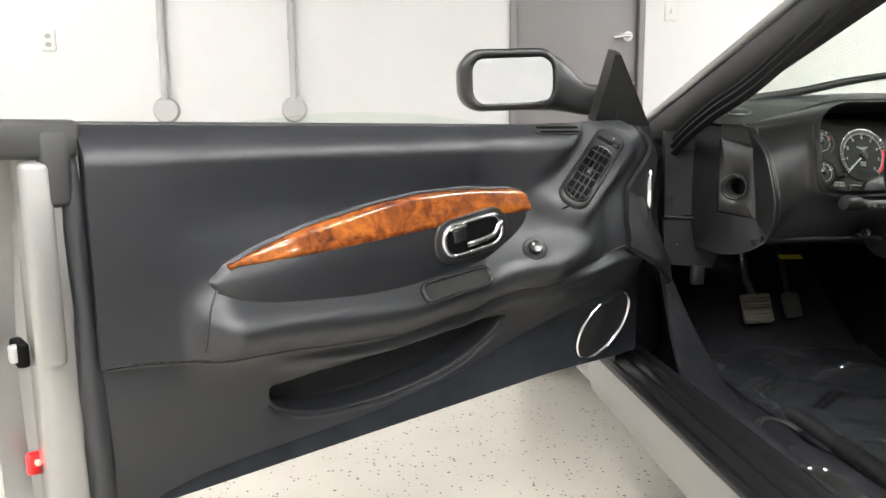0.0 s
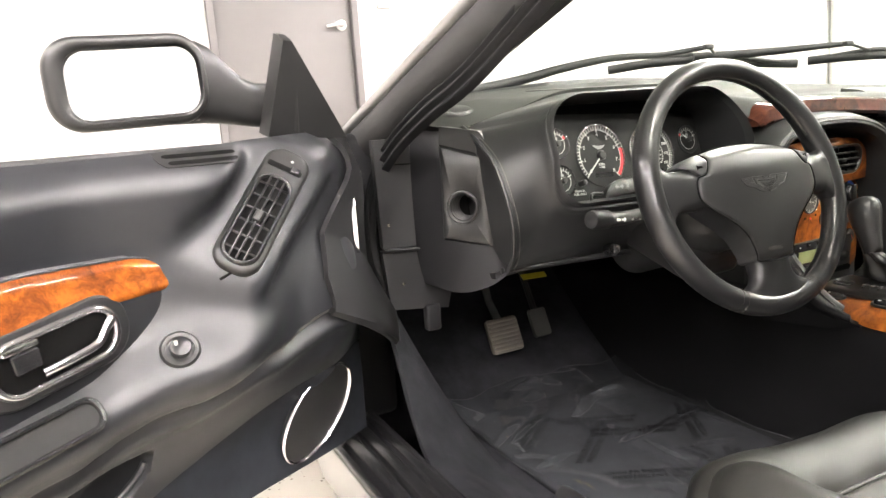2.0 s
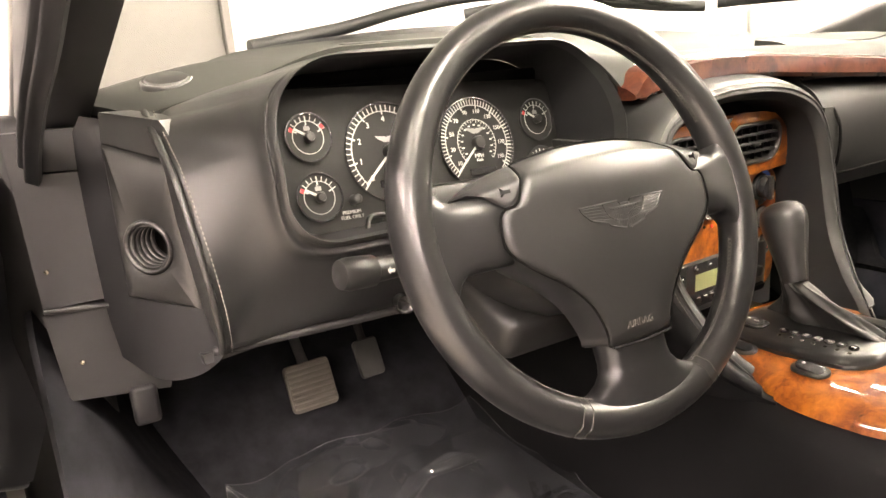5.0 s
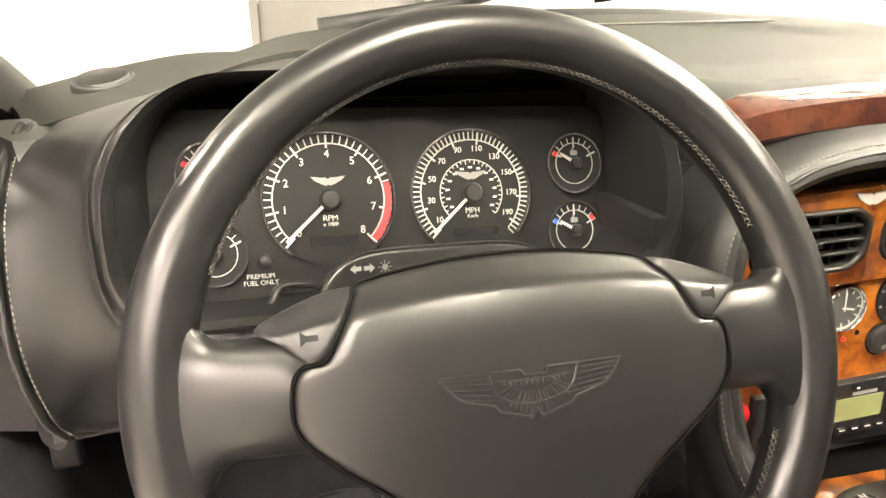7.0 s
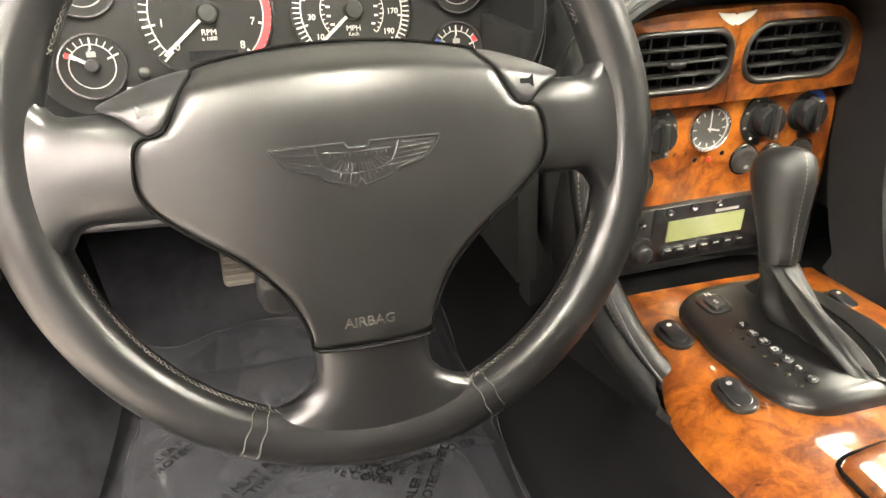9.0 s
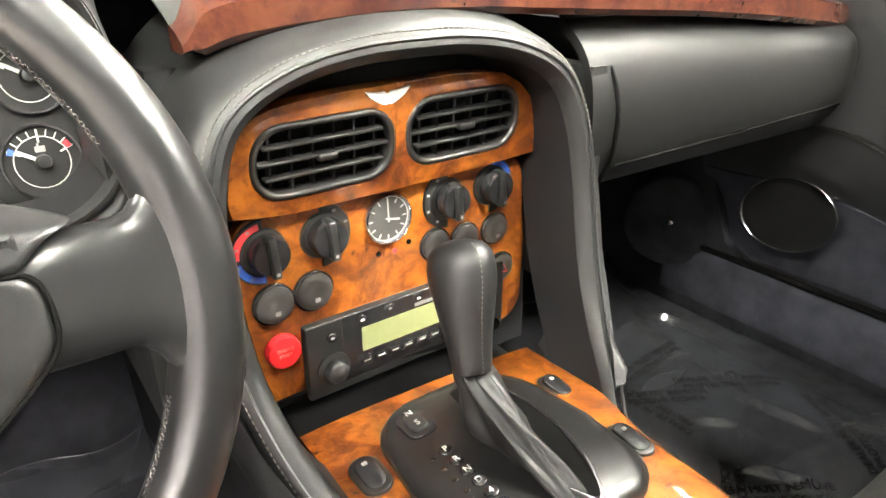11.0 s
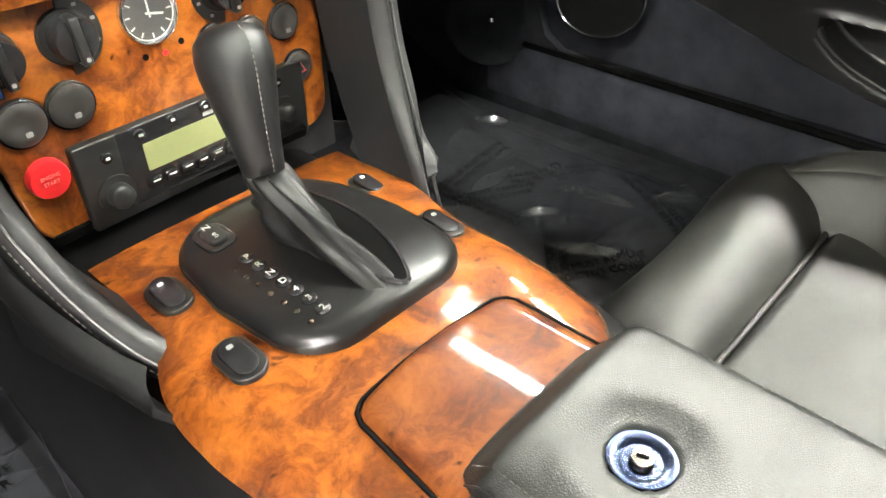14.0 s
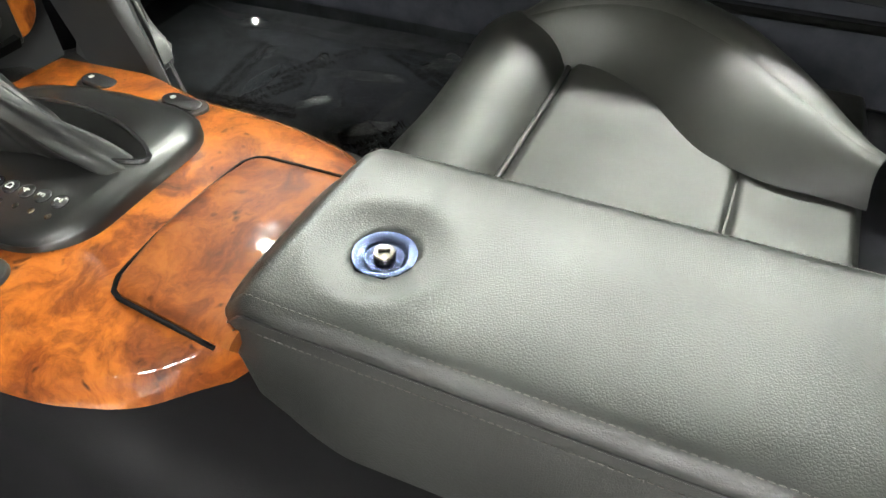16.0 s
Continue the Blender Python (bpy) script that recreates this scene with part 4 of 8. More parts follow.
# walnut shelf that runs over the centre and along the passenger side
SHELF = [(-0.150, 0.272, 0.888), (-0.12, 0.268, 0.902), (-0.06, 0.266, 0.909), (0.01, 0.266, 0.912), (0.09, 0.266, 0.910), (0.16, 0.265, 0.905), (0.25, 0.262, 0.898), (0.36, 0.258, 0.890), (0.48, 0.258, 0.878), (0.58, 0.262, 0.866), (0.67, 0.270, 0.854), (0.715, 0.283, 0.848)]
path = spline(SHELF, 6)
rings = []
for i, p in enumerate(path):
    t = i / (len(path) - 1)
    h = (0.004 + 0.011 * sm(0, 0.06, t)) * (0.35 + 0.65 * sm(1.0, 0.93, t))
    w = 0.030 + 0.030 * sm(0.05, 0.25, t) - 0.035 * sm(0.75, 1.0, t)
    rings.append([p + Vector((0, w, h + 0.010)), p + Vector((0, w * 0.5, h + 0.0065)), p + Vector((0, 0.006, h + 0.002)), p + Vector((0, 0.002, h)), p + Vector((0, -0.001, h - 0.002)), p + Vector((0, -0.002, -h * 0.6)),
                  p + Vector((0, 0.004, -h)), p + Vector((0, w, -h))])
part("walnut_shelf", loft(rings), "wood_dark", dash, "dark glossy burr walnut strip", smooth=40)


def crown(u, v):
    """The front roll of the top pad, down to the back of the walnut shelf."""
    p = path[round(u * (len(path) - 1))]
    x = p.x - 0.03 * (1 - u) ** 8
    y1 = 0.412 - 0.045 * sm(-0.24, -0.05, x) * sm(0.75, 0.5, x)
    a, b_ = Vector((x, y1, dash_z(x, y1) - 0.002)), Vector((p.x, p.y + 0.024, p.z + 0.013))
    q = a.lerp(b_, v)
    return q + Vector((0, -0.012, 0.010)) * math.sin(math.pi * v)


part("crown_roll", slab(crown, len(path) - 1, 12, -0.006), "dash_pad", dash, smooth=80)
# under-dash panel on the driver's side
part("knee_panel", slab(lambda u, v: (-0.70 + 0.53 * u, 0.315 + 0.30 * v, 0.688 - 0.06 * v + 0.012 * math.sin(math.pi * u)), 20, 10, 0.01), "dark_rubber", dash)
part("lower_edge", tube([(-0.69 + 0.5 * k / 12, 0.312 - 0.02 * math.sin(k / 12 * 3.1), 0.690) for k in range(13)], 0.005, 8), "dark_rubber", dash)
# cheek at the outer end: a curved seam and a D-shaped cap
CHEEK = spline([(-0.700, 0.392, 0.924), (-0.702, 0.355, 0.908), (-0.700, 0.30, 0.87), (-0.697, 0.272, 0.82), (-0.692, 0.262, 0.77), (-0.686, 0.275, 0.72), (-0.682, 0.30, 0.692)], 6)
back = [Vector((p.x - 0.003, 0.52, p.z)) for p in CHEEK]
part("cheek", loft([[p + Vector((0.006, 0.002, 0)) for p in CHEEK], [p for p in CHEEK], [p + Vector((-0.001, 0.012, 0)) for p in CHEEK], back], closed=False), "leather_dash", dash)
part("cheek_piping", tube([p + Vector((-0.002, -0.002, 0)) for p in CHEEK], 0.0035, 8), "leather_dash", dash)
part("cheek_stitching", stitches([p + Vector((0.006, -0.0065, 0)) for p in CHEEK], 0.005, 0.0032, 0.0007), "stitch", dash)
# end panel with the round duct
HOLE = (-0.724, 0.366, 0.794)
em = axes(HOLE, (0.68, -0.73, -0.10), (-0.08, 0.08, 1))
quad = [(-0.0330, -0.0575), (0.0540, -0.0605), (0.0345, 0.0845), (-0.0460, 0.0985)]
part("end_panel", ringplate(dense(quad, 10), [(0.024 * math.cos(a), 0.024 * math.sin(a)) for a in [radians(225 + 9 * i) for i in range(40)]], em @ pose(0, 0, -0.012), 0.012, 0.004), "plastic", dash)
part("duct_rim", ringplate(oval(0.056, 0.056, 40), oval(0.046, 0.046, 40), em, 0.004, 0.0018), "plastic", dash)
duct = bmesh.new()
for k in range(5):
    ringplate(oval(0.047, 0.047, 32), oval(0.041 - 0.001 * k, 0.041 - 0.001 * k, 32), em @ pose(0, 0, -0.006 - 0.007 * k), 0.005, 0.001, bm=duct)
part("duct", duct, "plastic", dash)
part("duct_end", plate(oval(0.05, 0.05, 32), em @ pose(0, 0, -0.046), 0.004), "dark", dash)
# facets fall from the raised panel to the curved seam, the underside and the door side
plat = dense(quad, 12)
rim_d = [Vector(p) for p in ((-0.760, 0.462, 0.655), (-0.735, 0.385, 0.648), (-0.705, 0.335, 0.660), (-0.684, 0.296, 0.690), (-0.688, 0.270, 0.725), (-0.694, 0.259, 0.77), (-0.699, 0.269, 0.82), (-0.702, 0.297, 0.868), (-0.704, 0.340, 0.902), (-0.712, 0.375, 0.915), (-0.740, 0.43, 0.920), (-0.762, 0.470, 0.915), (-0.767, 0.475, 0.82), (-0.766, 0.475, 0.72))]
ei = em.inverted()
ang = lambda p: math.atan2(p[1] - 0.012, p[0] - 0.004)
flat_d = [ei @ p for p in spline(rim_d + rim_d[:1], 8)[:-1]]


def reach(p):
    """The point of the outer rim that lies in the direction of a point of the panel's edge."""
    q = min(flat_d, key=lambda r: abs((ang(r) - ang(p) + math.pi) % (2 * math.pi) - math.pi))
    return em @ q


edge_d = [reach(p) for p in plat]
part("end_housing", loft([[em @ Vector((x * 0.985, y * 0.985, -0.003)) for x, y in plat], [em @ Vector((x * 1.02, y * 1.02, -0.007)) for x, y in plat], edge_d], caps=False), "dark_rubber", dash, "black facetted end housing", smooth=30)
cap = [em @ Vector(p) for p in ((-0.0462, 0.1005, -0.001), (0.0342, 0.0868, -0.001), (0.0345, 0.1060, -0.001), (0.0270, 0.1180, -0.002), (0.0195, 0.1250, -0.004), (-0.0480, 0.1295, -0.004))]
part("end_cap", loft([[p - em.col[2].to_3d() * 0.003 for p in cap], [p - em.col[2].to_3d() * 0.05 + Vector((0, 0, -0.002)) for p in cap], [p - em.col[2].to_3d() * 0.10 + Vector((0, 0, -0.022)) for p in cap]]), "leather_dash", dash, smooth=30)
cov = [(-0.826, 0.482, 0.722), (-0.755, 0.472, 0.724), (-0.750, 0.472, 0.912), (-0.83, 0.483, 0.912)]
part("cover_joint", tube([(-0.815, 0.4795, 0.869), (-0.757, 0.4715, 0.867)], 0.0012, 6), "dark", dash)
# black filler for the shaded gaps between the end panels
part("dash_core", box((-0.46, 0.62, 0.815), (0.52, 0.26, 0.22)), "dark", dash)
# end covers coloured near black for the shade at the dash end
part("side_cover", loft([[Vector(p) for p in cov], [Vector(p) + Vector((0.006, 0.03, 0)) for p in cov]]), "dark_rubber", dash, smooth=0)
part("cover_lip", tube([(-0.826, 0.478, 0.721), (-0.762, 0.468, 0.717)], 0.0035, 8), "dark_rubber", dash)
cov = [(-0.820, 0.481, 0.612), (-0.715, 0.4676, 0.602), (-0.700, 0.4656, 0.655), (-0.755, 0.4728, 0.714), (-0.828, 0.482, 0.716)]
part("lower_cover", loft([[Vector(p) for p in cov], [Vector(p) + Vector((0.006, 0.03, 0)) for p in cov]]), "dark_rubber", dash, smooth=0)
part("bracket", box((-0.745, 0.475, 0.588), (0.03, 0.02, 0.05), bevel=0.006), "dark_rubber", dash)
for p in ((-0.815, 0.474, 0.765), (-0.80, 0.464, 0.66)):
    part("screw", lathe([(0, 0), (0.003, 0), (0.0025, 0.0015), (0, 0.002)], axes(p, (0.8, -0.2, 0), (0, 0, 1)), 12), "dark_steel", dash)
part("cluster_backing", box((-0.405, 0.385, 0.858), (0.37, 0.01, 0.150)), "dark", dash)
# tweeter and demister slots on the top pad
tw = axes((-0.657, 0.490, dash_z(-0.657, 0.49) + 0.001), (1, 0.1, 0.10), (0, 1, 0.30))
part("tweeter", lathe([(0.029, -0.006), (0.029, 0.0015), (0.027, 0.0035), (0.0245, 0.003), (0.023, 0.0055), (0.010, 0.0075), (0, 0.0078)], tw, 36), "plastic", dash, "round black speaker grille")
for i in range(-7, 8):
    h_ = math.sqrt(0.0215 ** 2 - (0.0029 * i) ** 2)
    part("grille_rib", tube([tw @ Vector((0.0029 * i, h_ * q, 0.0072 - 0.0030 * ((0.0029 * i) ** 2 + (h_ * q) ** 2) / 0.00046)) for q in (-1, -0.5, 0, 0.5, 1)], 0.0008, 5), "plastic", dash)
for x0, x1, y in ((-0.30, 0.30, 0.82),):
    xm = (x0 + x1) / 2
    vm = axes((xm, y, dash_z(xm, y) - 0.0005), (1, 0.25 if x0 < -0.35 else (-0.25 if x0 > 0.35 else 0), (dash_z(xm + 0.05, y) - dash_z(xm - 0.05, y)) / 0.1), (0, 1, 0.10))
    part("demister_slot", plate(rrect(x1 - x0, 0.022, 0.01), vm, 0.002, 0.001), "plastic", dash)

# ---- instrument cluster ----
CM = axes((-0.402, 0.339, 0.852), (1, 0.085, -0.045), (0, 0.26, 1))
clu = thing("instrument_cluster", CM, "black instrument cluster with six white-marked round gauges", "instrument cluster")
part("face_panel", plate(dense(rrect(0.45, 0.155, 0.05), 2), CM @ pose(0, 0.0, -0.008), 0.006), "dial", clu)


def arc(cx, cy, r0, r1, a0, a1, n, m, z, h, bm=None):
    bm = bm or bmesh.new()
    t = [radians(a0 + (a1 - a0) * i / n) for i in range(n + 1)]
    rings = [[m @ Vector((cx + r * math.cos(a), cy + r * math.sin(a), zz)) for r, zz in ((r0, z), (r1, z), (r1, z + h), (r0, z + h))] for a in t]
    return merge(loft(rings), bm)


def tick(cx, cy, r0, r1, a, w, m, z, bm):
    a = radians(a)
    c, s = math.cos(a), math.sin(a)
    q = [(r0 * c - w * s, r0 * s + w * c), (r0 * c + w * s, r0 * s - w * c), (r1 * c + w * s, r1 * s - w * c), (r1 * c - w * s, r1 * s + w * c)]
    return plate([(cx + x, cy + y) for x, y in q], m @ pose(0, 0, z), 0.0004, bm=bm)


def wings(m, w, h, depth=0.0005, bm=None):
    """A plain spread-wing badge shape."""
    pts = [(-0.5, 0.42), (-0.20, 0.30), (-0.07, 0.30), (0, 0.16), (0.07, 0.30), (0.20, 0.30), (0.5, 0.42), (0.38, 0.02), (0.18, -0.32), (0.06, -0.45), (0, -0.36), (-0.06, -0.45), (-0.18, -0.32), (-0.38, 0.02)]
    return plate([(x * w, y * h) for x, y in pts][::-1], m, depth, bm=bm)


def needle(cx, cy, r, a, g, hub, parent):
    bm = bmesh.new()
    tick(cx, cy, 0.002, r, a, 0.0013, CM, 0.004, bm)
    part("needle", bm, "white_print", parent)
    part("hub_cap", lathe([(hub, 0.001), (hub, 0.006), (hub * 0.8, 0.0085), (0, 0.009)], CM @ pose(cx, cy, 0), 24), "plastic", parent)


# rev counter and speedometer
for kind, cx in (("rev_counter", -0.064), ("speedometer", 0.061)):
    cy, R = 0.002, 0.054
    g = part(kind, lathe([(R, -0.003), (R, 0.0004), (0, 0.0006)], CM @ pose(cx, cy, 0), 48), "dial", clu)
    lo, hi = 225, -45
    bez = arc(cx, cy, R + 0.0003, R + 0.0016, 232 if kind == "rev_counter" else 222, -52 if kind == "rev_counter" else -42, 72, CM, -0.001, 0.004)
    part("bezel", bez, "chrome", g)
    sc = arc(cx, cy, R - 0.0082, R - 0.0072, lo, hi, 64, CM, 0.0006, 0.0004)
    nt_ = 40 if kind == "rev_counter" else 56
    for i in range(nt_ + 1):
        a = lo + (hi - lo) * i / nt_
        big = i % (5 if kind == "rev_counter" else 6) == 0
        tick(cx, cy, R - (0.0115 if big else 0.0075), R - 0.0008, a, 0.0008 if big else 0.0005, CM, 0.0006, sc)
    part("scale", sc, "white_print", g)
    tx = bmesh.new()
    if kind == "rev_counter":
        for i in range(9):
            a = radians(lo + (hi - lo) * i / 8)
            words(str(i), CM @ pose(cx + (R - 0.0165) * math.cos(a), cy + (R - 0.0165) * math.sin(a), 0.0008), 0.0090, bm=tx)
        words("RPM", CM @ pose(cx, cy - 0.0155, 0.0008), 0.0068, bm=tx)
        words("x 1000", CM @ pose(cx, cy - 0.0205, 0.0008), 0.0045, bm=tx)
        part("red_band", arc(cx, cy, R - 0.0072, R - 0.0012, 14, -43, 12, CM, 0.0007, 0.0006), "red_print", g)
    else:
        for i, n in enumerate(range(10, 200, 20)):
            a = radians(lo - 10 + (hi + 16 - lo + 10) * i / 9)
            words(str(n), CM @ pose(cx + (R - 0.0165) * math.cos(a), cy + (R - 0.015) * math.sin(a), 0.0008), 0.0072, bm=tx)
        arc(cx, cy, 0.0285, 0.0292, 222, -42, 48, CM, 0.0006, 0.0004, tx)
        for i in range(31):
            tick(cx, cy, 0.0265 if i % 2 else 0.025, 0.0285, 222 - 264 * i / 30, 0.0004, CM, 0.0006, tx)
        for i in range(13):
            a = radians(212 - 244 * i / 12)
            plate([(cx + 0.0222 * math.cos(a) + x, cy + 0.0222 * math.sin(a) + y) for x, y in ((-0.0018, -0.0009), (0.0018, -0.0009), (0.0018, 0.0009), (-0.0018, 0.0009))], CM @ pose(0, 0, 0.0006), 0.0004, bm=tx)
        words("MPH", CM @ pose(cx, cy - 0.0155, 0.0008), 0.0068, bm=tx)
        words("Km/h", CM @ pose(cx, cy - 0.0205, 0.0008), 0.0045, bm=tx)
    part("lettering", tx, "white_print", g)
    part("wing_badge", wings(CM @ pose(cx, cy + 0.0155, 0.0006), 0.029, 0.009), "grey_print", g)
    part("trip_display", plate(rrect(0.040, 0.0075, 0.0008), CM @ pose(cx + 0.002, cy - 0.034, 0.0006), 0.0008), "plastic_gloss", g)
    needle(cx, cy, 0.050, 222, g, 0.0085, g)
# small gauges
for kind, cx, cy, R, spots in (("oil_gauge", 0.163, 0.0243, 0.0268, "r"), ("temperature_gauge", 0.160, -0.0372, 0.0268, "br"), ("fuel_gauge", -0.157, -0.0372, 0.0255, "r"), ("battery_gauge", -0.157, 0.026, 0.0255, "rr")):
    g = part(kind, lathe([(R, -0.003), (R, 0.0004), (0, 0.0006)], CM @ pose(cx, cy, 0), 40), "dial", clu)
    part("bezel", arc(cx, cy, R - 0.001, R + 0.0006, 0, 360, 48, CM, -0.001, 0.0035), "chrome", g)
    sc = arc(cx, cy, R - 0.0085, R - 0.0078, -80 - 360 + 100, -20 + 200, 40, CM, 0.0006, 0.0004)
    for i in range(9):
        tick(cx, cy, R - (0.0125 if i % 4 == 0 else 0.0078), R - 0.003, 155 - 130 * i / 8, 0.0007 if i % 4 == 0 else 0.0004, CM, 0.0006, sc)
    part("scale", sc, "white_print", g)
    if "r" in spots[0] or "b" in spots:
        part("warning_band", arc(cx, cy, R - 0.0075, R - 0.0035, 160, 148, 4, CM, 0.0007, 0.0005), "blue_print" if spots[0] == "b" else "red_print", g)
    if len(spots) > 1:
        part("warning_band", arc(cx, cy, R - 0.0075, R - 0.0035, 38, 24, 4, CM, 0.0007, 0.0005), "red_print", g)
    ic = bmesh.new()
    plate(rrect(0.007, 0.0045, 0.0008), CM @ pose(cx, cy + 0.0095, 0.0006), 0.0004, bm=ic)
    box(CM @ Vector((cx - 0.001, cy + 0.0127, 0.0008)), (0.0015, 0.0006, 0.002), bm=ic)
    part("symbol", ic, "grey_print", g)
    needle(cx, cy, 0.018, 150, g, 0.0055, g)
part("trip_knob", lathe([(0.0055, 0), (0.005, 0.012), (0.0035, 0.0135), (0, 0.014)], CM @ pose(-0.119, -0.0445, 0), 20), "plastic", clu)
fuel = words("PREMIUM", CM @ pose(-0.123, -0.0570, 0.0004), 0.0054)
words("FUEL ONLY", CM @ pose(-0.123, -0.0624, 0.0004), 0.0054, bm=fuel)
part("fuel_notice", fuel, "white_print", clu)
# warning light strip under the dials
TW = CM @ pose(0.029, -0.056, 0.0)
hump = lambda grow, z: [TW @ Vector((x * (1 + grow * 9), -0.020 + (0.0335 + grow) * (1 - abs(x / 0.106) ** 5) ** 0.75, z)) for x in np.linspace(-0.106, 0.106, 41)]
part("warning_strip", loft([hump(0.0015, -0.004), hump(0.001, 0.007), hump(-0.0005, 0.0095), hump(-0.003, 0.0105), [Vector((p.x, p.y, p.z)) - CM.col[1].to_3d() * 0.022 for p in hump(-0.003, 0.0105)]], closed=False), "satin_plastic", clu, "raised black panel with warning lights", smooth=60)
part("strip_lip", tube([p + CM.col[1].to_3d() * 0.0008 for p in hump(0.0, 0.009)], 0.0012, 8), "plastic", clu)
wl = bmesh.new()
for sx in (-1, 1):
    plate([(x * sx, y) for x, y in ((0.0012, 0.0018), (0.006, 0.0018), (0.006, 0.004), (0.0105, 0), (0.006, -0.004), (0.006, -0.0018), (0.0012, -0.0018))][::sx], TW @ pose(-0.071, -0.0005, 0.0109), 0.0004, bm=wl)
for x, n_ in ((-0.052, 8), (0.086, 5)):
    plate(oval(0.0052, 0.0052, 14), TW @ pose(x, -0.0005, 0.0109), 0.0004, bm=wl)
    for i in range(n_):
        plate(rrect(0.0022, 0.0007, 0.0002), TW @ pose(x, -0.0005, 0.0109) @ pose(0, 0, 0, 0, 0, 360 / n_ * i) @ pose(0.0046, 0, 0), 0.0004, bm=wl)
part("indicator_symbols", wl, "grey_print", clu)
part("lower_lip", tube(spline([CM @ Vector(p) for p in ((-0.200, -0.060, 0.02), (-0.188, -0.079, 0.022), (-0.165, -0.0835, 0.022), (-0.124, -0.0820, 0.020), (-0.109, -0.0660, 0.012), (-0.083, -0.0660, 0.010))], 6), 0.0030, 8), "satin_plastic", clu)
part("lower_shelf", slab(lambda u, v: CM @ Vector((-0.19 + 0.345 * u, -0.078 - 0.016 * v, -0.01 + 0.050 * v)), 20, 6, 0.006), "dial", clu)

# ---- steering wheel ----
WM = axes((-0.3886, 0.0906, 0.8122), (1, 0, 0), (0, math.sin(radians(19.6)), math.cos(radians(19.6))))
wheel = thing("steering_wheel", WM, "worn black leather three-spoke steering wheel", "steering wheel")
RW = 0.1828


def rim_point(a, b, grow=0.0):
    """Rim surface: a round the wheel, b round the grip. Fatter at the sides."""
    fat = 0.0165 + 0.0020 * (abs(math.cos(a)) ** 6) + grow
    return WM @ Vector(((RW + fat * math.cos(b)) * math.cos(a), (RW + fat * math.cos(b)) * math.sin(a), fat * 1.06 * math.sin(b)))


n = 128
rings = [[rim_point(2 * math.pi * i / n, 2 * math.pi * k / 20) for k in range(20)] for i in range(n)]
bm = loft(rings + [rings[0]], caps=False)
bmesh.ops.remove_doubles(bm, verts=bm.verts, dist=1e-7)
part("rim", bm, "leather_wheel", wheel)
# thread on the inside of the rim, open at the spokes
for a0, a1 in ((22, 158), (200, 253), (287, 340)):
    th = bmesh.new()
    m_ = int((a1 - a0) * 0.75)
    for i in range(m_):
        a, b_ = radians(a0 + (a1 - a0) * i / m_), radians(a0 + (a1 - a0) * (i + 0.75) / m_)
        for s in (-1, 1):
            tube([rim_point(a, math.pi - 0.25 + 0.10 * s, 0.0003), rim_point((a + b_) / 2, math.pi - 0.25, 0.0006), rim_point(b_, math.pi - 0.25 - 0.10 * s, 0.0003)], 0.00038, 5, bm=th)
    part("rim_stitching", th, "thread", wheel)
for a in (243.5, 246.5, 291.0, 294.0):
    sv = tube([rim_point(radians(a) + 0.004 * math.sin(b * 7), b, 0.0004) for b in [math.pi * 2 * k / 28 for k in range(29)]], 0.0004, 5)
    part("rim_seam", sv, "thread", wheel)


def skin(outline, z_fn, back, nrad=12):
    """A domed solid over a closed outline in the wheel's plane."""
    cx, cy = sum(p[0] for p in outline) / len(outline), sum(p[1] for p in outline) / len(outline)
    rings = [[WM @ Vector((x, y, back)) for x, y in outline]]
    for k in range(nrad + 1):
        f = 1 - k / nrad * 0.97
        rings.append([WM @ Vector((cx + (x - cx) * f, cy + (y - cy) * f, z_fn(cx + (x - cx) * f, cy + (y - cy) * f, 1 - f))) for x, y in outline])
    return loft(rings)


def smooth_loop(pts, n):
    q = [Vector((*p, 0)) for p in pts]
    q = q + q[:3]
    s = spline(q, n)
    return [(v.x, v.y) for v in s[n:n + n * len(pts)]]


def pad_z(x, y, d):
    z = 0.036 - 1.4 * max(0, y + 0.02) ** 2 - 0.9 * x * x - 0.55 * max(0, -y - 0.02) ** 1.5 + 0.004 * math.exp(-((y - 0.02) / 0.03) ** 2) - 0.022 * sm(0.040, 0.062, y + 0.9 * x * x)
    return z - 0.0022 * (1 - min(1, d * 22)) ** 2


half = [(0.0, 0.0600), (0.03, 0.0590), (0.058, 0.0555), (0.0800, 0.0510), (0.0835, 0.0450), (0.0885, 0.0360), (0.0935, 0.0260), (0.0985, 0.0170), (0.1040, 0.0138), (0.1110, 0.0130), (0.1160, 0.0070), (0.1178, -0.0060), (0.1165, -0.0170), (0.1090, -0.0275),
        (0.0936, -0.0405), (0.074, -0.0545), (0.0600, -0.0670), (0.0482, -0.0815), (0.0400, -0.0985), (0.0368, -0.1090), (0.0335, -0.1175), (0.0, -0.1190)]
PAD = smooth_loop([(-x, y) for x, y in half[::-1]] + half[1:-1], 4)[::-1]
pad = part("airbag_pad", skin(PAD, pad_z, -0.02, 24), "pad_leather", wheel, smooth=60)
part("pad_joint", tube([WM @ Vector((x * 1.006, y * 1.006, pad_z(x, y, 0) + 0.0006)) for x, y in PAD], 0.0011, 6, loop=True), "dark", wheel)
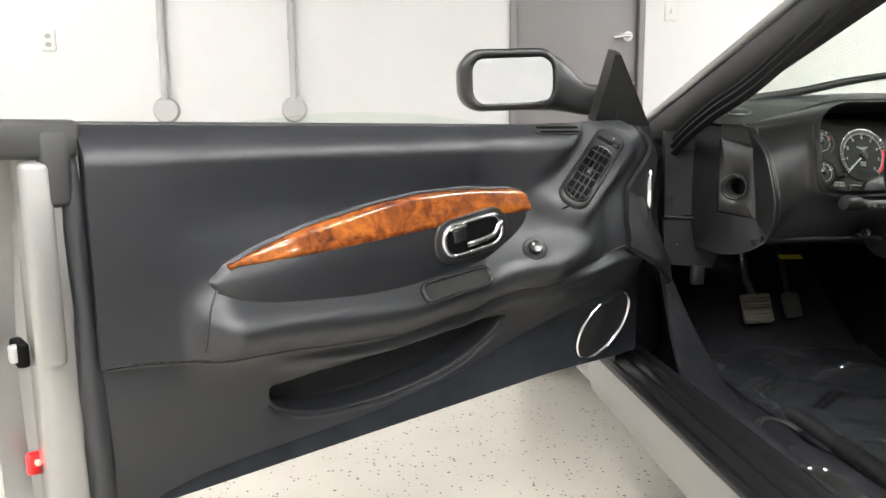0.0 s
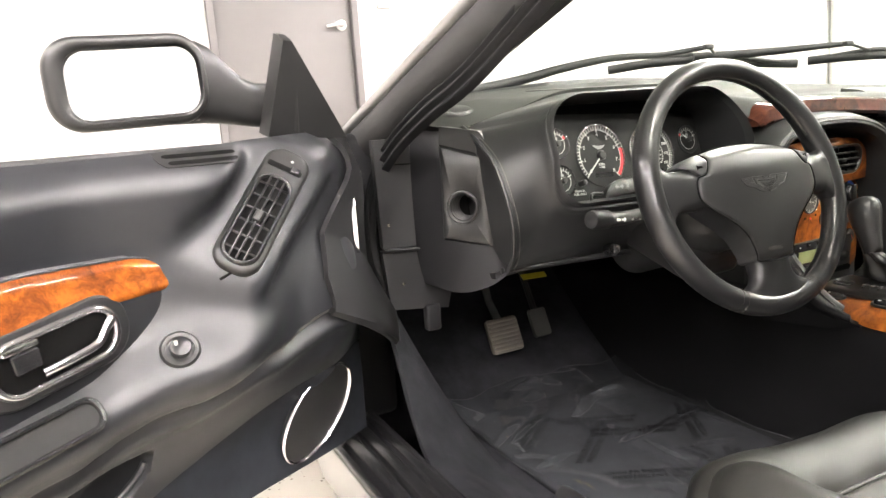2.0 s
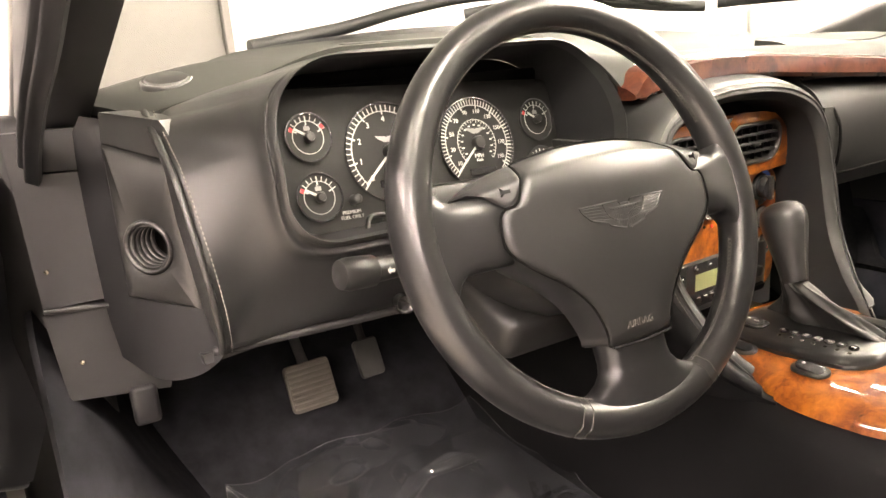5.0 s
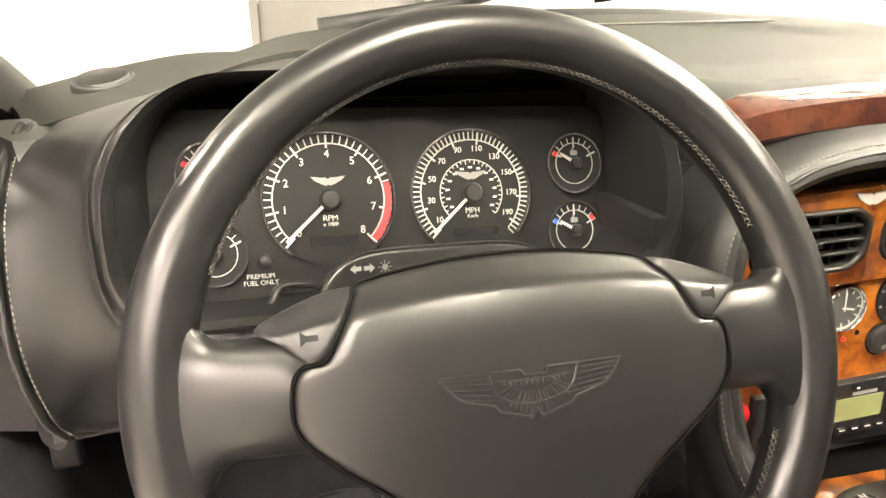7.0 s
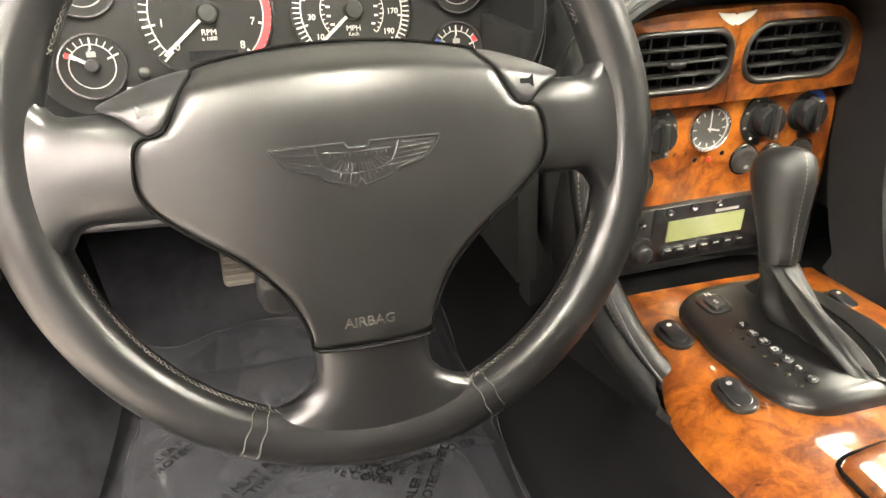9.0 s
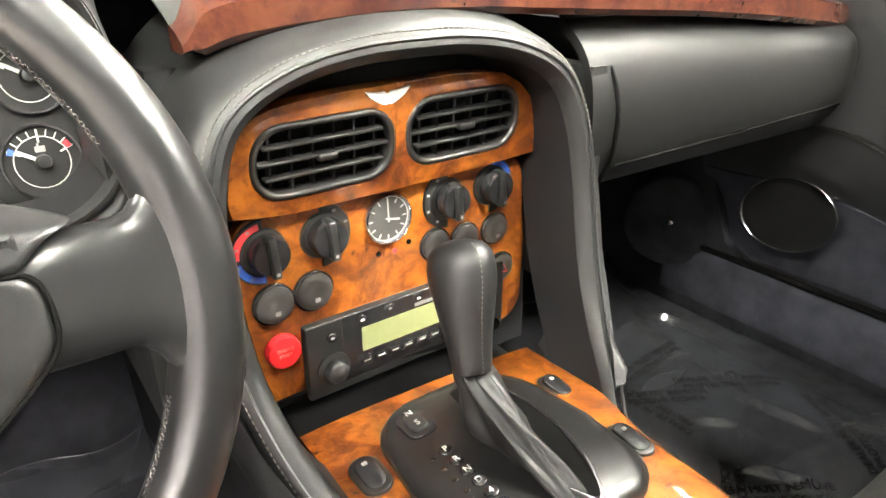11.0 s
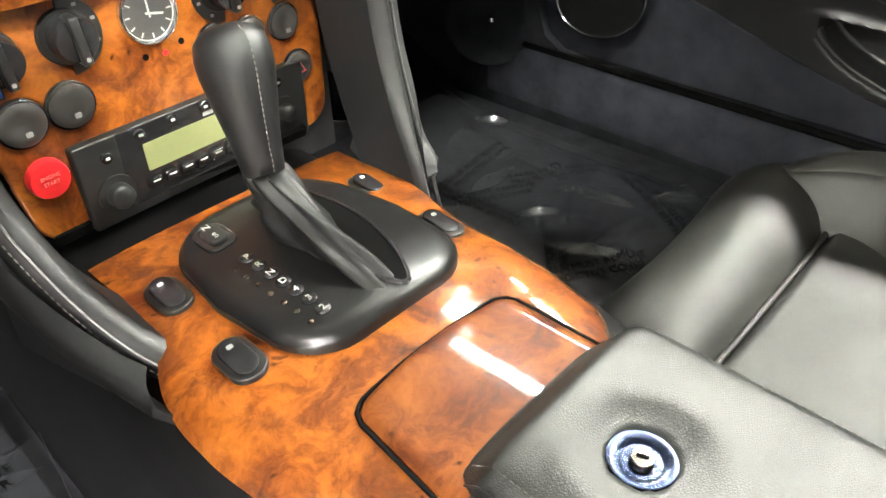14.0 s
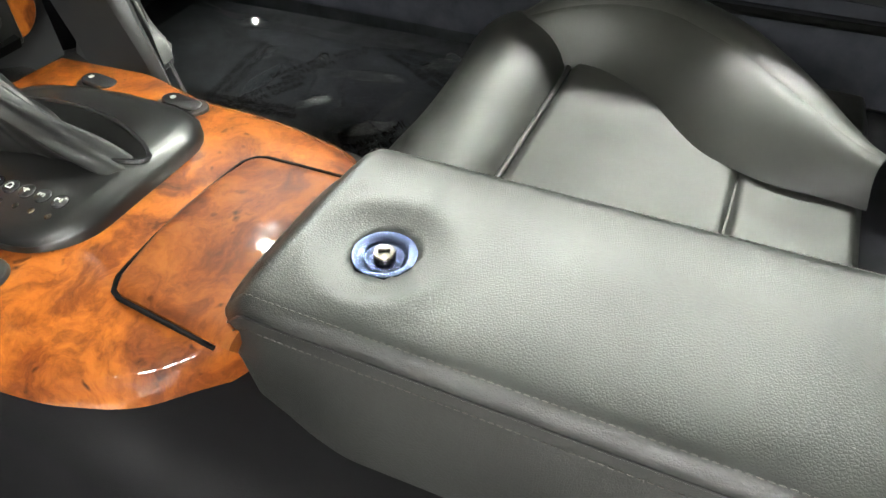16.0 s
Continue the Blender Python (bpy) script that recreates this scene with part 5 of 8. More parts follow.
for sx in (-1, 1):
    btn = [(0.0830, 0.0500), (0.0862, 0.0440), (0.0900, 0.0360), (0.0950, 0.0260), (0.1000, 0.0182), (0.1050, 0.0155), (0.1110, 0.0160), (0.1210, 0.0250), (0.1340, 0.0320), (0.1280, 0.0368), (0.1134, 0.0432), (0.0980, 0.0482)]
    btn = smooth_loop([(sx * x, y) for x, y in btn][::sx], 3)
    hb2 = part("horn_button", skin(btn, lambda x, y, d: pad_z(x, y, 0.5) - 0.0002 - 0.0012 * (1 - min(1, d * 8)) ** 2, -0.02, 8), "leather", wheel, smooth=60)
    part("horn_symbol", plate([(x * sx, y) for x, y in ((-0.004, -0.0015), (0.002, -0.0015), (0.005, -0.004), (0.005, 0.004), (0.002, 0.0015), (-0.004, 0.0015))][::sx], WM @ pose(sx * 0.107, 0.027, pad_z(0.107, 0.027, 0.5) - 0.0001, 0, sx * 10, 0), 0.0005), "plastic_gloss", hb2)
# side spokes: from the rim to the pad, swelling into the rim
for sx in (-1, 1):
    rings = []
    for i in range(15):
        t = i / 14
        x = 0.182 - 0.086 * t
        top = 0.0295 + 0.040 * (1 - sm(-0.05, 0.40, t)) ** 1.6 - 0.006 * sm(0.6, 1.0, t)
        bot = -0.0305 - 0.052 * (1 - sm(-0.05, 0.46, t)) ** 1.6
        zf = 0.015 + 0.008 * sm(0.1, 0.8, t)
        zb = -0.014 - 0.006 * t
        mid = (top + bot) / 2
        h = (top - bot) / 2
        ring = []
        for k in range(20):
            a = 2 * math.pi * k / 20
            cy_, cz_ = math.cos(a), math.sin(a)
            yy = mid + h * (abs(cy_) ** 0.75) * (1 if cy_ >= 0 else -1)
            zz = (zf + zb) / 2 + (zf - zb) / 2 * (abs(cz_) ** 0.45) * (1 if cz_ >= 0 else -1)
            xx = x
            if t < 0.5:
                xx = math.copysign(1, x) * (x * (1 - (1 - t * 2) * 0.045 * (yy / 0.06) ** 2))
            ring.append(WM @ Vector((sx * xx, yy, zz)))
        rings.append(ring)
    part("spoke", loft(rings), "leather_wheel", wheel)
# lower spoke
rings = []
for i in range(11):
    t = i / 10
    y = -0.100 - 0.085 * t
    hw = 0.0355 + 0.044 * sm(0.36, 0.98, t) ** 1.5
    zf = 0.0168 - 0.003 * sm(0.3, 1, t)
    ring = []
    for k in range(20):
        a = 2 * math.pi * k / 20
        cy_, cz_ = math.cos(a), math.sin(a)
        xx = hw * (abs(cy_) ** 0.7) * (1 if cy_ >= 0 else -1)
        zz = (zf - 0.018) / 2 + (zf + 0.018) / 2 * (abs(cz_) ** 0.6) * (1 if cz_ >= 0 else -1)
        ring.append(WM @ Vector((xx, y + 0.18 * hw * (xx / 0.06) ** 2 * t, zz)))
    rings.append(ring)
part("lower_spoke", loft(rings), "leather_wheel", wheel)
part("lower_joint", tube([WM @ Vector((x, -0.1185 - 0.002 * (1 - (x / 0.036) ** 2), 0.0180)) for x in np.linspace(-0.034, 0.034, 9)], 0.0012, 6), "plastic_gloss", wheel)
# pressed wing emblem: outline and feathers, no lettering
WING = [(-0.5, 0.0), (-0.25, 0.0), (-0.075, 0.0), (-0.055, -0.11), (0.055, -0.11), (0.075, 0.0), (0.25, 0.0), (0.5, 0.0), (0.48, -0.14), (0.42, -0.37), (0.385, -0.46), (0.225, -0.61), (0.20, -0.72), (0.03, -0.89), (0.0, -0.72),
        (-0.03, -0.89), (-0.20, -0.72), (-0.225, -0.61), (-0.385, -0.46), (-0.42, -0.37), (-0.48, -0.14)]
W_, H_ = 0.0955, 0.0270


def on_pad(x, y, dz=0.0002):
    yy = 0.0005 + y * H_
    return WM @ Vector((x * W_, yy, pad_z(x * W_, yy, 0.5) + dz))


def fine(pts, k=6):
    return [tuple(Vector(a).lerp(Vector(b), j / k)) for a, b in zip(pts, pts[1:] + pts[:1]) for j in range(k)]


emblem = part("pressed_emblem", tube([on_pad(*p) for p in fine(WING)], 0.00075, 6, loop=True), "leather", wheel, "raised spread-wing emblem")


def quill(pts, r):
    part("feather", tube([on_pad(*p, -0.0001) for p in pts], r, 5), "leather", emblem)


# long feathers of each wing, the bowl between them and its rays
for sx in (-1, 1):
    for i in range(5):
        y0, y1 = -0.10 - 0.105 * i, -0.06 - 0.085 * i
        quill([(sx * x, y0 + (y1 - y0) * (x - 0.2) / 0.28) for x in np.linspace(0.265 - 0.022 * i, 0.475 - 0.016 * i, 5)], 0.00055)
    quill([(sx * x, y) for x, y in ((0.245, -0.02), (0.235, -0.16), (0.215, -0.34), (0.18, -0.47), (0.13, -0.56), (0.06, -0.61), (0.0, -0.62))], 0.0006)
for i in range(17):
    a = radians(197 + 146 * i / 16)
    quill([(0.115 * math.cos(a), -0.20 + 0.22 * math.sin(a)), (0.195 * math.cos(a), -0.20 + 0.62 * math.sin(a))], 0.0005)
quill([(x, -0.19 + 0.9 * x * x) for x in np.linspace(-0.20, 0.20, 9)], 0.0005)
for i in range(12):
    quill([(-0.165 + 0.03 * i, -0.275 + 0.7 * (-0.165 + 0.03 * i) ** 2), (-0.165 + 0.03 * i, -0.215 + 0.7 * (-0.165 + 0.03 * i) ** 2)], 0.0006)
part("airbag_lettering", words("AIRBAG", WM @ pose(-0.002, -0.104, pad_z(0, -0.104, 0.3) + 0.0004, 13, 0, 0), 0.0088, 0.0003), "thread", pad)

# ---- column, stalk and lock ----
col = thing("steering_column", (-0.388, 0.25, 0.74), "black plastic steering column cover", "steering column")
cm_ = WM @ pose(0, -0.02, -0.04)
rings = [[cm_ @ Vector((0.062 * f * math.cos(a), -0.012 + 0.058 * f * math.sin(a) - 0.02 * (1 - f), -d)) for a in [2 * math.pi * k / 24 for k in range(24)]] for f, d in ((0.75, 0.0), (0.95, 0.012), (1.0, 0.05), (0.95, 0.12), (0.9, 0.24))]
part("shroud", loft(rings), "plastic", col)
part("lock_barrel", lathe([(0.011, -0.02), (0.011, 0.004), (0.009, 0.006), (0.006, 0.004), (0, 0.004)], axes((-0.498, 0.265, 0.705), (1, -0.3, 0), (0, 0.2, 1)), 20), "plastic_gloss", col)
part("lower_shroud", box((-0.395, 0.22, 0.705), (0.12, 0.16, 0.05), Euler((0.3, 0, 0)).to_matrix().to_4x4(), 0.015, 3), "plastic", col)
st = thing("indicator_stalk", (-0.57, 0.205, 0.772), "black indicator stalk with white arrows", "stalk")
part("lever", tube([(-0.44, 0.235, 0.765), (-0.52, 0.211, 0.765), (-0.557, 0.204, 0.768)], [0.008, 0.011, 0.012], 14), "plastic", st)
part("knob", tube([(-0.555, 0.204, 0.768), (-0.560, 0.203, 0.7685), (-0.587, 0.198, 0.772), (-0.594, 0.197, 0.7727), (-0.596, 0.1965, 0.773)], [0.009, 0.015, 0.0155, 0.0135, 0.006], 18), "plastic", st)
sm_ = axes((-0.540, 0.1925, 0.767), (1, -0.28, -0.08), (0, 0.1, 1))
ar = bmesh.new()
for sx in (-1, 1):
    plate([(x * sx, y) for x, y in ((0.001, 0.0015), (0.005, 0.0015), (0.005, 0.0038), (0.009, 0), (0.005, -0.0038), (0.005, -0.0015), (0.001, -0.0015))][::sx], sm_, 0.0006, bm=ar)
for i in range(3):
    plate(rrect(0.003, 0.0025, 0.0004), sm_ @ pose(0.019 + 0.006 * i, 0.002 * (i % 2), 0), 0.0006, bm=ar)
part("symbols", ar, "white_print", st)


# ---- fittings of the driver's door (in the door's own axes: along, into the cabin, up) ----
def on_door(s, z, off=0.0):
    return Vector((s, door_n(s, z) + off, z))


POD_TOP = lambda s: lin((0.35, 0.366, 0.39, 0.44, 0.549, 0.65, 0.723, 0.85, 0.93, 0.968, 0.985), (0.775, 0.792, 0.806, 0.817, 0.822, 0.819, 0.810, 0.785, 0.760, 0.742, 0.722), s)
POD_MID = lambda s: lin((0.366, 0.42, 0.50, 0.599, 0.777, 0.968), (0.770, 0.772, 0.770, 0.762, 0.748, 0.736), s)
POD_LOW = lambda s: lin((0.36, 0.42, 0.50, 0.65, 0.76, 0.90, 0.952, 0.98, 0.99), (0.750, 0.718, 0.690, 0.664, 0.657, 0.667, 0.682, 0.702, 0.720), s)


def pod_bulge(s, v):
    ends = max(0.0, 1 - abs((s - 0.675) / 0.317) ** 5) ** 0.5
    return 0.006 + 0.034 * ends * (math.sin(math.pi * (0.10 + 0.80 * v)) ** 0.7)


def armrest(u, v):
    s = 0.988 - 0.63 * u
    lo, hi = POD_LOW(s), POD_TOP(s)
    z = lo + (hi - lo) * v
    return Vector((s, pod_bulge(s, v) + 0.3 * door_n(s, z), z))


part("armrest", slab(armrest, 70, 24, 0.02), "leather_door", dd, local=True)


def inlay(u, v):
    s = 0.966 - 0.600 * u
    lo, hi = POD_MID(s) + 0.0005, POD_TOP(s) - 0.004
    hi = lo + (hi - lo) * math.sqrt(max(0.0, 1 - (max(0.0, 0.415 - s) / 0.050) ** 2))
    hi = max(hi, lo + 0.001)
    z = lo + (hi - lo) * v
    vv = (z - POD_LOW(s)) / max(0.01, POD_TOP(s) - POD_LOW(s))
    v0 = (lo - POD_LOW(s)) / max(0.01, POD_TOP(s) - POD_LOW(s))
    v1 = (hi - POD_LOW(s)) / max(0.01, POD_TOP(s) - POD_LOW(s))
    chord = pod_bulge(s, v0) * (1 - v) + (pod_bulge(s, v1) + 0.006) * v
    return Vector((s, max(pod_bulge(s, vv) + 0.0008, 0.85 * chord + 0.15 * pod_bulge(s, vv)) + 0.3 * door_n(s, z) + 0.0045 * (1 - abs(2 * v - 1) ** 6), z))


part("walnut_inlay", slab(inlay, 70, 16, 0.006), "wood", dd, "glossy orange burr walnut inlay", local=True)
part("inlay_bead", tube([inlay(u, 1.0) + Vector((0, 0.001, 0.0015)) for u in np.linspace(0.02, 0.98, 50)], 0.0011, 6), "leather_door", dd, local=True)
part("shelf_seam", tube([on_door(s, SEAM(s), 0.0022) for s in np.linspace(0.19, 1.118, 140)], 0.0030, 6), "leather", dd, "light welt along the door trim", local=True)
# pale colour stands for the light that this stretch of piping catches
part("front_welt", tube([on_door(s, SEAM(s) + 0.001, 0.0030) for s in np.linspace(0.150, 0.37, 40)], 0.0030, 8), "stitch", dd, "welt towards the hinge end, highlight painted pale", local=True)
part("trim_crease", tube(spline([on_door(1.003, 0.632, 0.001), on_door(1.000, 0.66, 0.001), on_door(0.992, 0.69, 0.001), on_door(0.978, 0.712, 0.002)], 8), 0.0016, 6), "leather", dd, local=True)
part("front_crease", tube(spline([on_door(0.365, 0.775, 0.001), on_door(0.345, 0.785, 0.001), on_door(0.318, 0.797, 0.001)], 6), 0.0016, 6), "dark", dd, local=True)
# release handle in its bezel
HZ = 0.742
hp = armrest(0.73, 0.62)
hm_ = Matrix(((-0.985, 0.13, 0, 0.542), (0, 0, 1, hp.y + 0.003), (0.13, 0.985, 0, HZ), (0, 0, 0, 1)))
hd = thing("door_release", DOOR, "chrome door release handle in an oval bezel", "door handle")
stad = lambda w, h: rrect(w, h, h / 2 - 0.001, 10)
part("pad", plate(stad(0.170, 0.076), hm_ @ pose(0, 0, -0.006), 0.008, 0.004), "leather", hd, local=True)
part("bezel", ringplate(stad(0.143, 0.060), stad(0.124, 0.043), hm_, 0.007, 0.003), "chrome", hd, local=True)
part("recess", plate(stad(0.128, 0.046), hm_ @ pose(0, 0, -0.004), 0.007), "dark", hd, local=True)
part("lever", tube(spline([hm_ @ Vector(p) for p in ((-0.022, -0.012, 0.006), (0.0, -0.010, 0.011), (0.035, -0.007, 0.012), (0.048, 0.004, 0.012), (0.058, 0.012, 0.013))], 6), 0.0052, 10), "chrome", hd, local=True)
part("lock_slide", plate(rrect(0.028, 0.02, 0.003), hm_ @ pose(-0.034, 0.006, 0.003), 0.006, 0.002), "plastic_gloss", hd, local=True)
part("catch", plate(rrect(0.036, 0.006, 0.002), hm_ @ pose(-0.036, 0.020, 0.003), 0.005, 0.0015), "chrome", hd, local=True)
# mirror switch
mp = on_door(0.424, 0.708)
mm = axes(mp, on_door(0.404, 0.708) - on_door(0.444, 0.708), on_door(0.424, 0.728) - on_door(0.424, 0.688))
if mm.col[2].y < 0:
    mm = axes(mp, on_door(0.444, 0.708) - on_door(0.404, 0.708), on_door(0.424, 0.728) - on_door(0.424, 0.688))
ms = thing("mirror_switch", DOOR, "small round black mirror control on the door", "switch")
part("collar", lathe([(0.0215, -0.006), (0.0220, 0.001), (0.0195, 0.0035), (0.0155, 0.0025), (0.015, -0.004)], mm, 28), "plastic", ms, local=True)
part("joystick", lathe([(0.0105, -0.003), (0.0110, 0.004), (0.0125, 0.008), (0.0110, 0.0115), (0, 0.0122)], mm, 24), "plastic_gloss", ms, local=True)
part("marks", plate(rrect(0.004, 0.006, 0.001), mm @ pose(-0.004, 0.004, 0.0118), 0.001), "white_print", ms, local=True)
# elbow tray outline
tp = on_door(0.59, 0.666)
tm = axes(tp + Vector((0, 0.004, 0)), (-1, 0.02, 0.10), (0.02, -0.55, 1))
part("tray_rim", ringplate(rrect(0.150, 0.038, 0.016), rrect(0.137, 0.026, 0.012), tm, 0.007, 0.003), "plastic_gloss", dd, local=True)
# flat plate, darker than the trim to stand for the recess's shade
part("tray_recess", plate(rrect(0.139, 0.028, 0.012), tm @ pose(0, 0, -0.001), 0.0025), "soft_leather", dd, "flat leather plate, darkened as the elbow tray's recess", local=True)
# face vent at the front of the trim
vc = Vector((0.2808, 0.0895, 0.8483))
vm = axes(vc, (0.78, 0.10, -0.62), (-0.487, 0.719, -0.497))
vt = thing("door_air_vent", DOOR, "slanted oval air vent in the leather door trim", "air vent")
part("surround", plate(rrect(0.200, 0.060, 0.024), vm @ pose(0, 0, -0.055), 0.057, 0.007), "plastic", vt, local=True)
sgn = 1 if (vm @ Vector((1, 0, 0)) - vc).z > 0 else -1
vo = vm @ pose(-0.022 * sgn, 0, 0.002)
part("bezel", ringplate(rrect(0.142, 0.048, 0.022), rrect(0.131, 0.037, 0.017), vo, 0.006, 0.0025), "plastic_gloss", vt, local=True)
part("cavity", plate(rrect(0.133, 0.039, 0.018), vo @ pose(0, 0, 0.0002), 0.001), "dark", vt, local=True)
for i in range(3):
    part("slat", box((0, 0, 0), (0.128, 0.0022, 0.006), vo @ pose(0, -0.0092 + 0.0092 * i, 0.003), 0.0006), "plastic", vt, local=True)
for i in range(6):
    part("fin", box((0, 0, 0), (0.0018, 0.037, 0.004), vo @ pose(-0.052 + 0.0208 * i, 0, 0.002), 0.0004), "plastic", vt, local=True)
part("slat_tab", box((0, 0, 0), (0.016, 0.010, 0.008), vo @ pose(0.0, 0.0, 0.005), 0.002), "plastic", vt, local=True)
part("slider_slot", plate(rrect(0.008, 0.046, 0.003), vm @ pose(0.066 * sgn, 0, 0.002), 0.0012), "dark", vt, local=True)
part("slider", box((0, 0, 0), (0.010, 0.012, 0.006), vm @ pose(0.066 * sgn, 0.014, 0.005), 0.002), "plastic_gloss", vt, local=True)
part("slider_mark", lathe([(0.0022, 0), (0, 0.0008)], vm @ pose(0.081 * sgn, 0.005, 0.0022), 10), "white_print", vt, local=True)
# slot along the top of the trim
SZ, SS = 0.915, 0.337


def slot_skin(half, low, high, up):
    """A strip that lies on the top roll of the door trim."""
    def fn(u, v):
        e = min(1.0, (1 - abs(2 * u - 1)) * half / 0.006)
        m_, h_ = (low + high) / 2, (high - low) / 2 * math.sqrt(1 - (1 - e) ** 2 * 0.9)
        s, z = SS + half * (1 - 2 * u), SZ + m_ + h_ * (2 * v - 1)
        return (s, door_n(s, z) + up, z)
    return slab(fn, 40, 4, 0.0025)


part("defrost_slot", slot_skin(0.053, -0.0085, 0.0085, 0.0020), "plastic", dd, "narrow black demister slot", local=True)
for i in (-1, 1):
    part("slot_opening", slot_skin(0.045, 0.0038 * i - 0.0020, 0.0038 * i + 0.0020, 0.0028), "dark", dd, local=True)
# loudspeaker in the lower front corner
sp0 = Vector((0.135, door_n(0.135, 0.508) + 0.006, 0.508))
spm = axes(sp0, (-0.55, 0.20, 0.62), (0.62, 0.10, 0.75))
if spm.col[2].y < 0:
    spm = axes(sp0, (0.55, -0.20, -0.62), (0.62, 0.10, 0.75))
ls = thing("door_loudspeaker", DOOR, "oval black loudspeaker grille with a chrome ring", "loudspeaker")
part("ring", ringplate(oval(0.172, 0.118, 48), oval(0.160, 0.106, 48), spm, 0.007, 0.003), "chrome", ls, "bright chrome ring", local=True)
part("grille", plate(oval(0.162, 0.108, 48), spm @ pose(0, 0, -0.006), 0.009, 0.002), "plastic", ls, local=True)
# front end of the door facing the pillar
end = [[(s, n_, z) for s, z in ((0.03, 0.43), (0.012, 0.55), (0.0, 0.74), (0.004, 0.90), (0.02, 0.915), (0.05, 0.90), (0.05, 0.43))] for n_ in (0.0, -0.01, -0.06, -0.13)]
part("front_end", loft(end), "rubber", dd, "black rubber-edged front end of the door", local=True)
SK_L = ((0.198, 0.695), (0.205, 0.74), (0.19, 0.80), (0.14, 0.85), (0.06, 0.905), (0.03, 0.925))
SK_R = ((0.040, 0.105, 0.600), (-0.01, 0.07, 0.63), (-0.04, 0.0, 0.70), (-0.07, -0.03, 0.78), (-0.07, -0.05, 0.86), (-0.07, -0.06, 0.925))


def skirt(u, v):
    k = (0, 0.2, 0.4, 0.6, 0.8, 1.0)
    s, z = table(k, [p[0] for p in SK_L], v), table(k, [p[1] for p in SK_L], v)
    a = Vector((s, door_n(s, z) + 0.005, z))
    b_ = Vector([table(k, [p[i] for p in SK_R], v) for i in range(3)])
    return a.lerp(b_, u) + Vector((0, 0.020 * math.sin(math.pi * u), 0))


part("front_skirt", slab(skirt, 14, 30, -0.008), "dark_rubber", dd, "black moulded cover at the hinge end of the door", local=True)
part("skirt_rim", tube([Vector(skirt(u, 0)) for u in np.linspace(0, 1, 10)], 0.005, 8), "dark_rubber", dd, local=True)
lat = thing("door_courtesy_light", DOOR, "small chrome-edged lamp on the front end of the door", "lamp")
part("bezel", plate(oval(0.018, 0.085, 24), axes((0.092, 0.090, 0.795), (-0.55, -0.42, 0), (0.10, 0.08, -1)), 0.010, 0.004), "chrome", lat, local=True)
# outer skin, rear jamb, window glass
skin_ = [[(s, n_, z) for n_, z in ((-0.075, 0.912), (-0.090, 0.912), (-0.135, 0.80), (-0.15, 0.62), (-0.14, 0.42), (-0.115, 0.385), (-0.11, 0.395), (-0.115, 0.46), (-0.12, 0.62), (-0.105, 0.80))] for s in np.linspace(0.0, 1.22, 14)]
part("outer_skin", loft(skin_), "paint", dd, "silver painted door skin", local=True)
jam = [[(1.126 + t * (0.05 + 0.03 * w), -0.005 - 0.13 * t - 0.02 * w * t, z) for t, w in ((0, 0), (0.12, 1), (0.45, 0.8), (0.55, 1.3), (0.9, 1.2), (1.0, 0.4))] for z in (0.40, 0.46, 0.60, 0.75, 0.86, 0.905)]
part("rear_jamb", loft(jam, closed=False), "paint", dd, local=True)
part("jamb_filler", box((1.155, -0.05, 0.655), (0.06, 0.07, 0.50), bevel=0.015, seg=3), "paint", dd, local=True)
part("trim_return", tube([(1.128, -0.012, 0.41), (1.130, -0.012, 0.6), (1.130, -0.014, 0.8), (1.128, -0.03, 0.915)], 0.017, 10), "leather_door", dd, local=True)
part("jamb_strip", box((1.172, -0.012, 0.76), (0.034, 0.02, 0.24), bevel=0.008, seg=3), "paint", dd, "satin metal strip on the door jamb", local=True)
part("latch_plate", box((1.196, -0.060, 0.652), (0.014, 0.045, 0.030), bevel=0.004), "dark", dd, local=True)
part("latch_claw", box((1.204, -0.045, 0.655), (0.012, 0.012, 0.022), bevel=0.003), "steel", dd, local=True)
rl = thing("door_edge_lamp", DOOR, "small red warning lamp on the door edge", "lamp")
part("housing", box((1.190, -0.078, 0.502), (0.018, 0.014, 0.030), bevel=0.005), "red_button", rl, local=True)
part("bulb", box((1.188, -0.066, 0.506), (0.006, 0.010, 0.007), bevel=0.002), "red_lamp", rl, local=True)
part("seal_block", box((1.175, -0.045, 0.905), (0.11, 0.08, 0.045), bevel=0.008), "rubber", dd, local=True)
part("seal_tail", box((1.150, -0.018, 0.872), (0.035, 0.03, 0.09), bevel=0.008), "rubber", dd, local=True)
part("belt_seal", tube([(s, -0.058, 0.921) for s in np.linspace(0.06, 1.16, 12)], 0.006, 8), "rubber", dd, local=True)
gl = part("window_glass", slab(lambda u, v: (0.95 - 0.60 * u, -0.066 - 0.002 * v, 0.85 + (0.071 + 0.024 * math.sin(math.pi * u)) * v), 24, 4, 0.004), "glass", dd, "lowered green tinted window", local=True)
# black corner piece and mirror
tri = [(-0.02, 0.915), (0.155, 0.922), (0.075, 1.062), (0.062, 1.064)]
inv = DOOR.inverted()
A, B, C_ = inv @ Vector((-0.905, 0.40, 0.925)), inv @ Vector((-1.035, 0.375, 0.935)), inv @ Vector((-1.002, 0.335, 1.068))
nrm = (B - A).cross(C_ - A).normalized()
ins = [A, B, C_ + (B - A) * 0.05, C_ - (B - A) * 0.05]
part("mirror_sail", loft([[p + nrm * 0.012 for p in ins], ins, [p * 0.96 + (A + B + C_) / 3 * 0.04 - nrm * 0.018 for p in ins]]), "plastic", dd, "black triangular mirror corner", local=True, smooth=25)
